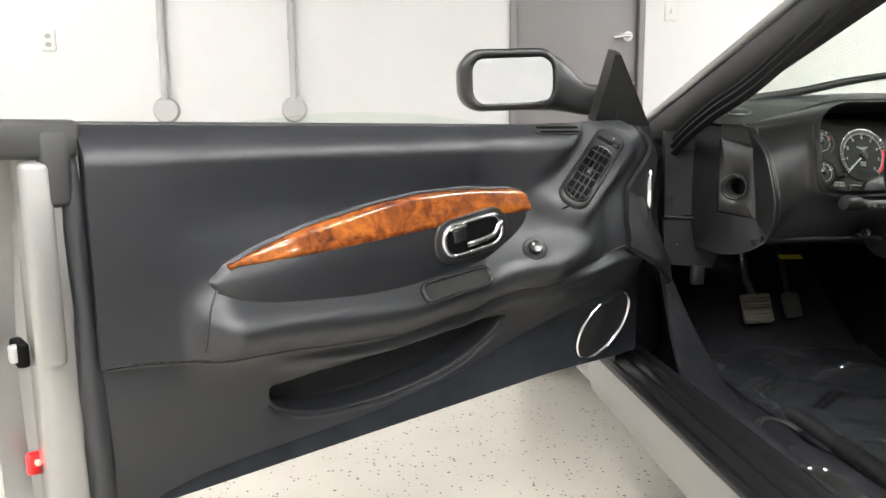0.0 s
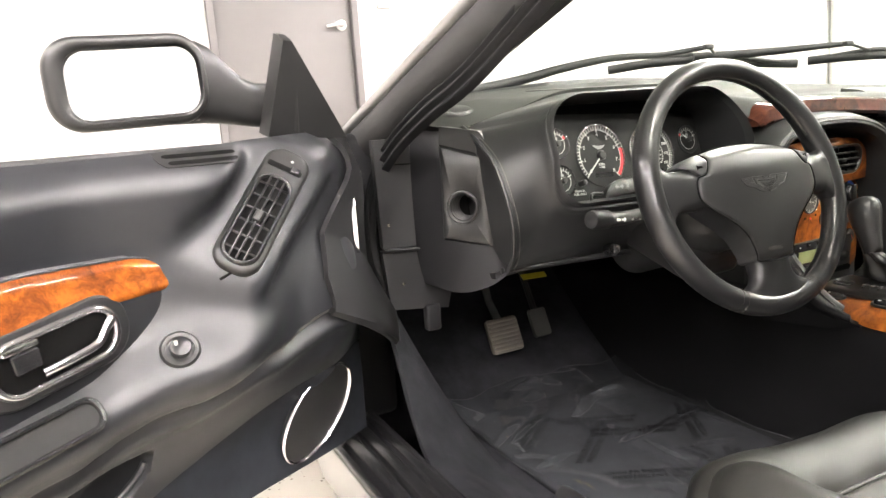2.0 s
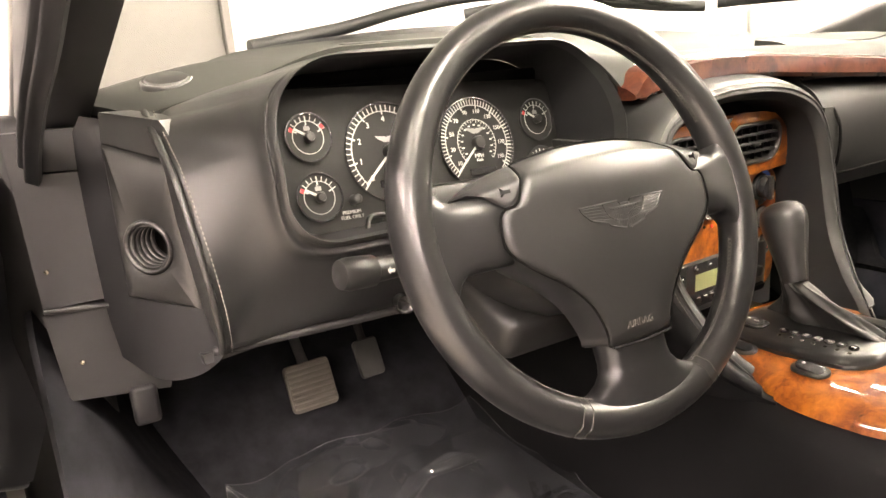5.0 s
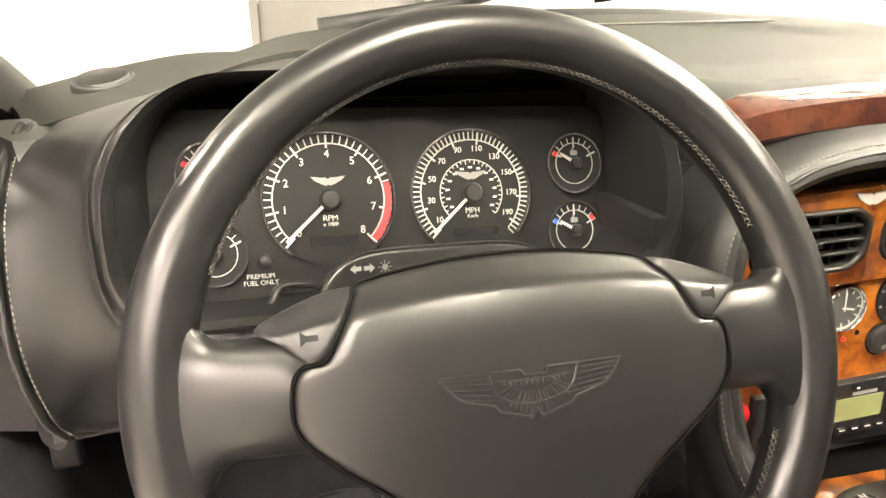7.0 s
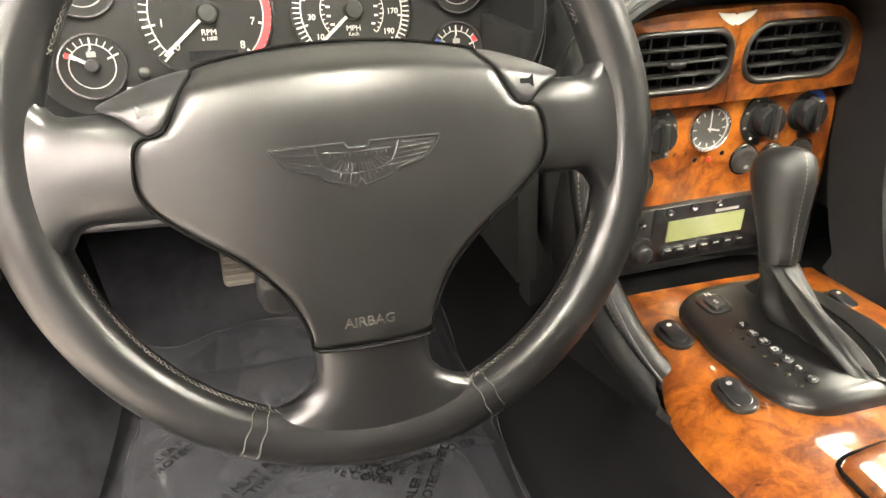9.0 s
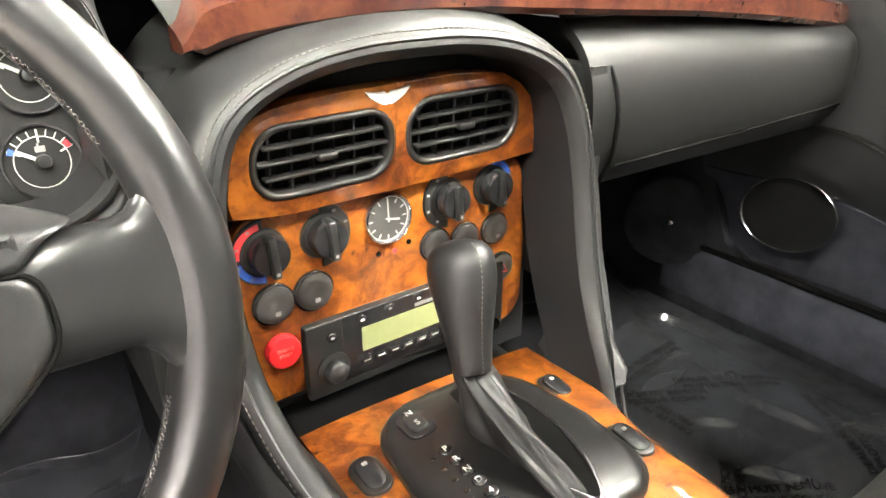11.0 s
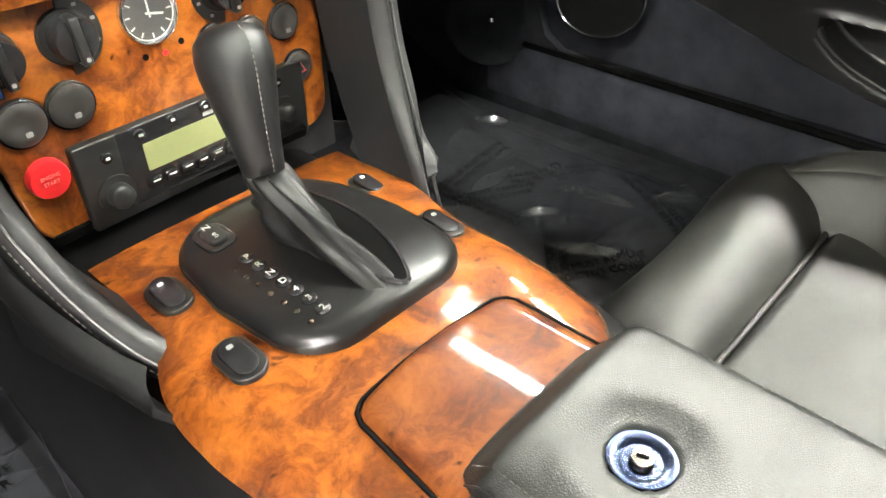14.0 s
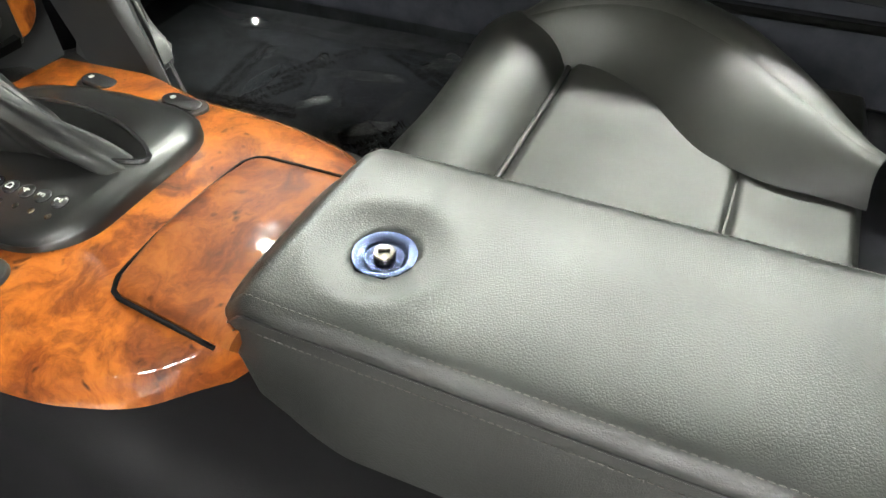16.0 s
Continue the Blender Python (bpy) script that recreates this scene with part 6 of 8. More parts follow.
part("sail_ridge", tube([B.lerp(A, 0.35) - nrm * 0.014, (A + B) / 2 * 0.35 + C_ * 0.65 - nrm * 0.012], 0.006, 6), "plastic", dd, local=True)
mw = thing("door_mirror", (-1.2, 0.42, 0.96), "black door mirror with a rounded rectangular glass", "mirror")
MC = Vector((-1.199, 0.372, 1.017))
MM = axes(MC, (1, 0.10, 0.035), (-0.02, -0.02, 1))
f = lambda w, h, r: dense(rrect(w, h, r, 8), 1)
shape = [(0.0, 0.190, 0.110, 0.036), (-0.004, 0.200, 0.119, 0.041), (-0.02, 0.205, 0.123, 0.043), (-0.06, 0.20, 0.118, 0.045), (-0.095, 0.16, 0.09, 0.042), (-0.12, 0.10, 0.05, 0.024)]
rings = [[MM @ Vector((x, y, d_)) for x, y in f(w, h, r)] for d_, w, h, r in shape]
rings = [[MM @ Vector((x + 0.006, y - 0.002, -0.028)) for x, y in f(0.168, 0.090, 0.027)], [MM @ Vector((x + 0.006, y - 0.002, -0.004)) for x, y in f(0.170, 0.093, 0.030)], [MM @ Vector((x + 0.004, y - 0.001, 0.0)) for x, y in f(0.177, 0.099, 0.032)]] + rings
part("housing", loft(rings), "plastic", mw)
part("glass", plate(f(0.166, 0.089, 0.026), MM @ pose(0.006, -0.002, -0.018, 0, -7, 0), 0.003), "mirror", mw, "clear mirror glass")
ARM = [(0.05, 0.056, -0.062, -0.016, -0.09), (0.098, 0.053, -0.064, -0.017, -0.085), (0.115, 0.043, -0.066, -0.018, -0.08), (0.138, 0.018, -0.070, -0.021, -0.072), (0.157, -0.003, -0.074, -0.022, -0.066), (0.172, -0.011, -0.077, -0.022, -0.06), (0.195, -0.014, -0.078, -0.02, -0.06)]
rings = []
for x, top, low, zf, zb in ARM:
    ring = []
    for k in range(24):
        a = 2 * math.pi * k / 24
        c, s = math.cos(a), math.sin(a)
        ring.append(MM @ Vector((x, (top + low) / 2 + (top - low) / 2 * math.copysign(abs(s) ** 0.6, s), (zf + zb) / 2 + (zf - zb) / 2 * math.copysign(abs(c) ** 0.6, c))))
    rings.append(ring)
part("arm", loft(rings), "plastic", mw, smooth=60)

# ---- the passenger's door, closed ----
PX = 0.765
pdr = thing("passenger_door", (PX, -0.3, 0.42), "closed passenger door trimmed in black leather", "car door")


def pass_n(y, z):
    s = 0.45 - y
    n = 0.055 * sm(0.52, 0.30, s) * sm(0.50, 0.66, z) + 0.045 * sm(0.24, 0.40, s) * math.exp(-((z - SEAM(s) - 0.042) / 0.042) ** 2)
    n += 0.014 * sm(SEAM(s) - 0.002, SEAM(s) + 0.005, z) - 0.05 * max(0.0, (z - 0.872) / 0.055) ** 2
    return PX - n + 0.02 + 0.045 * pocket(s, z) - 0.008 * math.exp(-((z - lin((0.42, 0.90), (0.584, 0.551), s)) / 0.008) ** 2) * sm(0.40, 0.46, s) * sm(0.92, 0.86, s)


def pass_skin(u, z0, z1, v):
    y = 0.50 - 1.60 * u
    a, b_ = z0(0.45 - y), z1(0.45 - y)
    z = a + (b_ - a) * v
    return (pass_n(y, z), y, z)


part("trim_panel", slab(lambda u, v: pass_skin(u, CARPET_TOP, lambda s: 0.93, v), 220, 110, 0.01), "leather", pdr)
part("carpet_strip", slab(lambda u, v: Vector(pass_skin(u, lambda s: 0.436, CARPET_TOP, v)) + Vector((-0.004, 0, 0)), 80, 14, 0.02), "carpet_lit", pdr, "dark blue carpet along the door bottom")
part("lower_gap", tube([(0.762, y, 0.432) for y in (0.5, 0.0, -0.5, -1.0)], 0.006, 6), "dark", pdr)
part("pocket_rim", tube(pocket_line(lambda s, z: Vector((pass_n(0.45 - s, z) - 0.003, 0.45 - s, z))), 0.0045, 8), "leather", pdr)
# thread colour paints the highlight along the leather welt
part("trim_seam", tube([(pass_n(y, SEAM(0.45 - y)) - 0.001, y, SEAM(0.45 - y)) for y in np.linspace(-0.7, 0.31, 60)], 0.0026, 6), "thread", pdr, "welt along the door trim, highlight painted pale")
psm = axes((0.722, 0.318, 0.556), (0.10, -0.9, 0.12), (0.05, 0.1, 1))
if psm.col[2].x > 0:
    psm = axes((0.722, 0.318, 0.556), (-0.10, 0.9, -0.12), (0.05, 0.1, 1))
pls = thing("passenger_loudspeaker", (0.73, 0.318, 0.556), "oval black loudspeaker with a thin chrome ring in the far door", "loudspeaker")
part("ring", ringplate(oval(0.150, 0.118, 48), oval(0.142, 0.110, 48), psm, 0.006, 0.002), "chrome", pls)
part("grille", plate(oval(0.144, 0.112, 48), psm @ pose(0, 0, -0.005), 0.007, 0.002), "dark", pls, "black cloth grille")
PV = (pass_n(0.185, 0.845) - 0.004, 0.185, 0.845)
pv = axes(PV, (-0.1, -0.55, -0.75), (0, 0.8, -0.5))
if pv.col[2].x > 0:
    pv = axes(PV, (0.1, 0.55, 0.75), (0, 0.8, -0.5))
pvt = thing("passenger_door_vent", PV, "slanted air vent in the far door trim", "air vent")
part("surround", plate(rrect(0.195, 0.066, 0.026), pv @ pose(0, 0, -0.02), 0.022, 0.004), "plastic", pvt)
part("cavity", plate(rrect(0.132, 0.046, 0.019), pv @ pose(0.012, 0, 0.0015), 0.001), "dark", pvt)
for i in range(3):
    part("slat", box((0, 0, 0), (0.128, 0.0022, 0.006), pv @ pose(0.012, -0.011 + 0.011 * i, 0.004), 0.0006), "plastic", pvt)
part("slider_slot", plate(rrect(0.008, 0.046, 0.003), pv @ pose(-0.075, 0, 0.0015), 0.0012), "dark", pvt)
pm_ = thing("passenger_mirror", (0.98, 0.42, 0.96), "far door mirror beyond the side window", "mirror")
PM = axes((0.985, 0.40, 1.03), (1, -0.12, 0), (0, 0.1, 1))
rings = [[PM @ Vector((x, y, d_)) for x, y in f(w, h, r)] for d_, w, h, r in [(-0.012, 0.18, 0.096, 0.042), (0.0, 0.186, 0.101, 0.044)] + shape]
part("housing", loft(rings), "plastic", pm_)
part("glass", plate(f(0.179, 0.095, 0.041), PM @ pose(0, 0, -0.011), 0.003), "mirror", pm_)
part("arm", tube([PM @ Vector((-0.08, -0.02, -0.04)), PM @ Vector((-0.14, -0.06, -0.04)), PM @ Vector((-0.19, -0.085, -0.04))], [0.03, 0.028, 0.026], 10), "plastic", pm_)
part("sail", loft([[(0.80 + d_, 0.44, 0.92), (0.80 + d_, 0.22, 0.925), (0.785 + d_, 0.30, 1.05)] for d_ in (-0.02, 0.01)]), "plastic", pdr, smooth=0)
part("side_skin", box((0.885, -0.38, 0.64), (0.10, 1.66, 0.52), bevel=0.03, seg=3), "paint", pdr)

# round carpeted cover on the far kick panel
kc = axes((0.728, 0.535, 0.474), (0.62, -0.78, 0), (0, 0.12, 1))
if kc.col[2].x > 0:
    kc = axes((0.728, 0.535, 0.474), (-0.62, 0.78, 0), (0, 0.12, 1))
part("kick_cover", lathe([(0.086, -0.03), (0.084, -0.004), (0.078, 0.003), (0.05, 0.006), (0, 0.007)], kc, 40), "carpet", car, "round black carpeted cover")
part("cover_screw", lathe([(0.0045, 0.006), (0.004, 0.008), (0, 0.009)], kc, 14), "chrome", car)


# ---- centre stack ----
stack = thing("centre_stack", (0.005, 0.28, 0.57), "burr walnut centre stack with vents, dials and radio", "centre stack")
XC = 0.010
ARCH_TOP = [(-0.157, 0.196, 0.67), (-0.161, 0.212, 0.74), (-0.156, 0.220, 0.795), (-0.139, 0.226, 0.835), (-0.10, 0.230, 0.857), (-0.05, 0.232, 0.867), (0, 0.232, 0.869)]
ARCH_FOOT = [(-0.127, 0.118, 0.556), (-0.137, 0.138, 0.580), (-0.148, 0.168, 0.615)]
ARCH = [(-0.119, 0.110, 0.566), (-0.129, 0.125, 0.579), (-0.140, 0.147, 0.601), (-0.150, 0.172, 0.632)] + ARCH_TOP + [(-x, y, z) for x, y, z in ARCH_TOP[-2::-1] + ARCH_FOOT[::-1]]
arch = spline([(x + XC, y, z) for x, y, z in ARCH], 5)
rings, liner, seam_l, seam_r = [], [], [], []
for i, p in enumerate(arch):
    a, b = arch[max(0, i - 1)], arch[min(len(arch) - 1, i + 1)]
    d_ = (b - a)
    d_ = Vector((d_.x, 0, d_.z)).normalized()
    o = Vector((-d_.z, 0, d_.x))
    if o.dot(Vector((p.x - XC, 0, p.z - 0.72))) < 0:
        o = -o
    top = sm(0.80, 0.86, p.z)
    tail = sm(0.555, 0.66, p.z) if p.x > XC else sm(0.560, 0.640, p.z)
    g = 0.35 + 0.65 * sm(0.55, 0.66, p.z) if p.x > XC else 1.0
    rings.append([p + o * u * g + Vector((0, w, 0)) for u, w in ((0.0, 0.012), (0.003, 0.003), (0.010, -0.003), (0.018, -0.001), (0.025, 0.006), (0.030, 0.020), (0.034 + 0.004 * top, 0.02 + 0.03 * tail), (0.034 + 0.006 * top, 0.022 + 0.088 * tail))])
    seam_l.append(p + o * 0.0165 + Vector((0, -0.002, 0)))
    seam_r.append(p + o * 0.022 + Vector((0, 0.0032, 0)))
part("arch_lining", loft([[p + Vector((0, w, 0)) for w in (0.010, 0.085)] for p in arch], closed=False), "dark_rubber", stack)
part("padded_arch", loft(rings, closed=False), "leather_dash", stack, "stitched black leather arch")
foot = [Vector(p) for p in rings[0]]
mid_f = sum(foot, Vector()) / len(foot)
part("arch_foot", loft([foot] + [[mid_f + (p - mid_f) * k + Vector((0.006 * q, -0.010 * q, -0.005 * q)) for p in foot] for k, q in ((0.97, 0.35), (0.85, 0.7), (0.55, 0.95), (0.05, 1.0))], closed=False), "leather_dash", stack, smooth=80)
part("arch_welt", tube(seam_l, 0.0016, 6), "leather", stack)
part("arch_stitching", stitches([p + Vector((0, -0.001, 0)) for p in seam_r], 0.0052, 0.0034, 0.0007), "stitch", stack)
# hood between arch and dash top
part("hood_top", slab(lambda u, v: (XC - 0.20 + 0.40 * u, 0.25 + 0.16 * v, 0.866 + 0.032 * (1 - (2 * u - 1) ** 2) - 0.07 * abs(2 * u - 1) ** 5 + 0.03 * v), 30, 8, 0.01), "leather_dash", stack)
part("side_wall", slab(lambda u, v: (XC - 0.20 - 0.006 * v, 0.25 + 0.25 * u, 0.60 + 0.24 * v), 8, 8, 0.02), "leather_dash", stack)
part("side_wall", slab(lambda u, v: (XC + 0.20 + 0.006 * v, 0.25 + 0.25 * u, 0.60 + 0.24 * v), 8, 8, -0.02), "leather_dash", stack)
# the recess behind
part("recess_liner", box((XC, 0.325, 0.70), (0.36, 0.03, 0.34)), "dark_rubber", stack)
FY = 0.279


def fascia_m(z):
    return axes((XC, FY, z), (1, 0.05, 0), (0, -0.10, 1))


FM = fascia_m(0.797)
# vent fascia: arched top corners, two oval openings
half_ = [(0.0, 0.053), (0.05, 0.0535), (0.09, 0.0515), (0.115, 0.047), (0.135, 0.036), (0.150, 0.022), (0.163, 0.006), (0.172, -0.010), (0.177, -0.024), (0.1785, -0.037), (0.10, -0.0395), (0.05, -0.0405), (0.0, -0.041)]
left_ = [(-0.05, 0.0525), (-0.085, 0.051), (-0.11, 0.0475), (-0.13, 0.0415), (-0.143, 0.032), (-0.149, 0.018), (-0.152, 0.0), (-0.1505, -0.018), (-0.1475, -0.0345), (-0.10, -0.0405), (-0.05, -0.041)]
out_ = dense(half_ + left_[::-1], 3)[::-1]
VENTS = ((-0.0670, 0.0055), (0.0705, 0.0075))
VENT_W, VENT_H, VENT_R = 0.126, 0.060, 0.026


def holed_panel(outer, holes, m, depth, edge):
    """A plate with openings, cut by joining strips between the outline and each hole in its own half."""
    bm = bmesh.new()
    RIMS = dense(rrect(VENT_W, VENT_H, VENT_R, 10), 4)
    for sx, hole in zip((-1, 1), holes):
        half = [(x, y) for x, y in outer if x * sx >= -1e-6]
        half = sorted(half, key=lambda p: math.atan2(p[1] - hole[1], p[0] - hole[0]))
        ys = [p[1] for p in outer if abs(p[0]) < 0.03]
        full = half + [(0.0, max(ys)), (0.0, max(ys) * 0.5), (0.0, 0.0), (0.0, min(ys) * 0.5), (0.0, min(ys))]
        full = sorted(set(full), key=lambda p: math.atan2(p[1] - hole[1], p[0] - hole[0]))
        inner = []
        for x, y in full:
            a = math.atan2(y - hole[1], x - hole[0])
            best = max(RIMS, key=lambda q: math.cos(math.atan2(q[1], q[0]) - a))
            inner.append((hole[0] + best[0], hole[1] + best[1]))
        put = lambda o, z: [m @ Vector((x, y, z)) for x, y in o]
        step = lambda k, up: put([(a[0] * k + b[0] * (1 - k), a[1] * k + b[1] * (1 - k)) for a, b in zip(full, inner)], depth + up)
        loft([[m @ Vector((x, y, depth - (0.0 if abs(x) < 1e-6 and min(ys) * 0.9 < y < max(ys) * 0.9 else 0.003))) for x, y in full], step(0.94, -0.0004), step(0.86, 0.0), step(0.62, 0.0002), step(0.42, 0.0010), step(0.22, 0.0022), step(0.08, 0.0026), step(0.0, 0.0014), put(inner, -0.002)], caps=False, bm=bm)
    loft([put(outer, 0), put(outer, depth - 0.003)], caps=False, bm=bm)
    bmesh.ops.remove_doubles(bm, verts=bm.verts, dist=1e-5)
    return bm


part("vent_fascia", holed_panel(out_, VENTS, FM, 0.012, 0.003), "wood", stack, "glossy burr walnut vent fascia", smooth=35)
for cx, cy in VENTS:
    v = part("air_vent", ringplate(rrect(VENT_W + 0.001, VENT_H + 0.001, VENT_R), rrect(VENT_W - 0.010, VENT_H - 0.010, VENT_R - 0.004), FM @ pose(cx, cy, 0.0), 0.0165, 0.002), "satin_plastic", stack, "black slatted air vent")
    # black plate paints the shade behind the slats
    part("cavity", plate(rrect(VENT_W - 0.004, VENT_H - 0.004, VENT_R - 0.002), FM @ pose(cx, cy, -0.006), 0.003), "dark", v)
    for i in range(3):
        w_ = (0.104, 0.114, 0.104)[i]
        part("slat", box((0, 0, 0), (w_, 0.0026, 0.009), FM @ pose(cx, cy - 0.0125 + 0.0125 * i, 0.0105), 0.0008), "satin_plastic", v)
    for i in range(6):
        part("fin", box((0, 0, 0), (0.0020, 0.050 if 0 < i < 5 else 0.042, 0.007), FM @ pose(cx - 0.046 + 0.0184 * i, cy, 0.0062), 0.0004), "dark_rubber", v)
    part("vent_tab", box((0, 0, 0), (0.017, 0.006, 0.009), FM @ pose(cx, cy - 0.001, 0.0145), 0.002), "satin_plastic", v)
part("wing_badge", wings(FM @ pose(-0.0100, 0.0430, 0.0120), 0.042, 0.0145, 0.0022), "silver", stack, "small silver wing badge")
# dial panel
DM = axes((XC, 0.298, 0.668), (1, 0.05, 0), (0, -0.03, 1))
PANEL = [(0.008 + (x - 0.002) * (1.0 + 0.025 * y / 0.08) + (0.012 * sm(0.08, -0.03, y) if x > 0 else 0.006 * sm(0.02, -0.09, y)), y - 0.004) for x, y in dense(rrect(0.300, 0.188, 0.026, 6), 2)]
part("dial_panel", plate(PANEL, DM, 0.012, 0.003), "wood", stack, "glossy burr walnut dial panel")
# oversized black plate draws the shadow round the panel's edge
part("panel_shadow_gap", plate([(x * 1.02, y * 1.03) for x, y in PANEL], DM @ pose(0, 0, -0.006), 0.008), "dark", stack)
P0 = 0.012


def on_panel(x, z, up=0.0):
    return DM @ pose(x - XC, z - 0.668, P0 + up)


KNOB = [(0.0165, 0), (0.0165, 0.010), (0.015, 0.013), (0, 0.014)]
for x, z, half, bands in ((-0.112, 0.726, 180, (("red_print", 183, 96), ("blue_print", 268, 194))), (-0.059, 0.727, 0, ()), (0.072, 0.730, 180, ()), (0.125, 0.732, 0, (("blue_print", 86, 14), ("blue_print", -20, -60)))):
    m = on_panel(x, z)
    kt = part("rotary_control", lathe([(0.0205, -0.002), (0.0205, 0.0015), (0.0195, 0.003), (0, 0.003)], m @ pose(0.0, 0, 0), 36), "plastic", stack, "black rotary heater control")
    part("dial_wing", plate([(0.027 * math.cos(radians(a)) * (-1 if half else 1), 0.0285 * math.sin(radians(a))) for a in range(-92, 93, 8)][:: (-1 if half else 1)], m, 0.0022, 0.0006), "plastic", kt)
    for band, a0, a1 in bands:
        part("colour_band", arc(0, 0, 0.0205, 0.0262, a0, a1, 12, m, 0.0024, 0.0006), band, kt)
    part("knob", lathe(KNOB, m @ pose(0.002, 0, 0.003), 30), "plastic_gloss", kt)
    part("grip", box((0, 0, 0), (0.0075, 0.036, 0.015), m @ pose(0.002, 0, 0.0135, 0, 0, 4), 0.002), "plastic", kt)
    mk = bmesh.new()
    for a in (60, 20, -20, -60):
        b_ = radians(a) if not half else radians(180 - a)
        plate(rrect(0.003, 0.0022, 0.0004), m @ pose(0.0235 * math.cos(b_), 0.0235 * math.sin(b_), 0.0020), 0.0010, bm=mk)
    part("marks", mk, "grey_print", kt)
    part("pointer", plate(rrect(0.003, 0.003, 0.001), m @ pose(0.003, -0.013, 0.0208), 0.0005), "grey_print", kt)
# clock
m = on_panel(0.006, 0.7265)
ck = thing("dashboard_clock", (0.006, 0.275, 0.7265), "round analogue clock with a chrome rim", "clock")
part("face", lathe([(0.022, -0.002), (0.022, 0.002), (0, 0.002)], m, 36), "clock_face", ck, "dark grey clock face")
part("rim", lathe([(0.0215, 0.0), (0.0245, 0.0), (0.0245, 0.004), (0.023, 0.006), (0.0215, 0.004), (0.0212, -0.001)], m, 40), "chrome", ck)
tk = arc(0, 0, 0.0205, 0.0212, 0, 360, 40, m, 0.002, 0.0003)
for i in range(12):
    tick(0, 0, 0.0155, 0.0195, i * 30, 0.0006, m, 0.002, tk)
part("hour_marks", tk, "white_print", ck)
for name, r, a, w in (("hour_hand", 0.012, -12, 0.0009), ("minute_hand", 0.017, 92, 0.0007)):
    part(name, tick(0, 0, -0.003, r, a, w, m, 0.0032, bmesh.new()), "white_print", ck)
part("lens", lathe([(0.0218, 0.0045), (0.0218, 0.0052), (0, 0.0066)], m, 32), "clear", ck).visible_shadow = False
# round push buttons
for x, z in ((-0.108, 0.677), (-0.071, 0.678), (0.058, 0.6865), (0.094, 0.6835), (0.132, 0.6845), (0.142, 0.638)):
    m = on_panel(x, z)
    r = 0.0168 if x < 0 else 0.0150
    b_ = part("push_button", lathe([(r + 0.0015, -0.002), (r + 0.0015, 0.0015), (r, 0.002), (r, 0.0045), (r - 0.002, 0.0058), (r * 0.62, 0.0064), (r * 0.42, 0.0058), (r * 0.2, 0.0050), (0, 0.0048)], m, 36), "button", stack, "round satin grey push button with a dished face")
    part("button_ring", lathe([(r + 0.0022, -0.001), (r + 0.0022, 0.0016), (r + 0.0010, 0.0022), (r + 0.0002, 0.0010)], m, 36), "plastic_gloss", b_)
    if z < 0.65:
        part("hazard_triangle", tube([m @ Vector((0.0065 * math.cos(radians(a)), -0.001 + 0.0065 * math.sin(radians(a)), 0.0064)) for a in (90, 210, 330)], 0.0006, 5, loop=True), "red_print", b_)
    else:
        part("symbol", plate(rrect(0.005, 0.004, 0.001), m @ pose(0.001, -0.007, 0.0062), 0.0006), "grey_print", b_)
m = on_panel(-0.105, 0.631)
sb = part("start_button", lathe([(0.0158, -0.002), (0.0158, 0.005), (0.0146, 0.0078), (0.012, 0.0083), (0, 0.008)], m, 40), "red_button", stack, "round red engine start button")
tx = words("ENGINE", m @ pose(0, 0.0033, 0.0084), 0.0042, 0.0003)
words("START", m @ pose(0, -0.002, 0.0084), 0.0042, 0.0003, bm=tx)
part("lettering", tx, mat("pale red print", (0.75, 0.25, 0.22), 0.5), sb)
for x, z, c in ((-0.004, 0.6935, "dark"), (0.0135, 0.692, "red_button"), (0.029, 0.697, "dark")):
    part("warning_light", lathe([(0.0026, 0), (0.0026, 0.0008), (0.0018, 0.0012), (0, 0.0012)], on_panel(x, z), 14), c, stack)
# radio
rm = DM @ pose(0.012, -0.055, 0.012)
ra = thing("car_radio", (0.02, 0.27, 0.61), "black car radio with a pale green display", "radio")
part("front", plate(rrect(0.228, 0.076, 0.003), rm @ pose(0.006, -0.004, -0.01), 0.018, 0.002), "plastic", ra)
part("display", plate(rrect(0.098, 0.025, 0.001), rm @ pose(-0.003, 0.004, 0.007), 0.0018), "lcd", ra, "pale green liquid crystal display")
part("control_panel", plate(rrect(0.148, 0.066, 0.002), rm @ pose(0.002, 0, 0.007), 0.0012), "plastic_gloss", ra)
for x, z, r in ((-0.083, -0.015, 0.0105), (0.091, -0.008, 0.0085)):
    part("volume_knob", lathe([(r + 0.006, 0.0), (r + 0.006, 0.002), (r, 0.0025), (r, 0.010), (r - 0.002, 0.0125), (0, 0.013)], rm @ pose(x, z, 0.008), 30), "plastic", ra)
for x, z in ((-0.083, 0.018), (-0.052, 0.026), (-0.022, 0.028), (0.01, 0.028), (0.052, 0.028), (0.088, 0.022)):
    k_ = part("radio_button", lathe([(0.0048, 0), (0.0048, 0.002), (0.004, 0.0028), (0, 0.0028)], rm @ pose(x, z, 0.008), 20), "plastic_gloss", ra)
    part("symbol", plate(rrect(0.0035, 0.0022, 0.0005), rm @ pose(x, z, 0.0108), 0.0003), "white_print", k_)
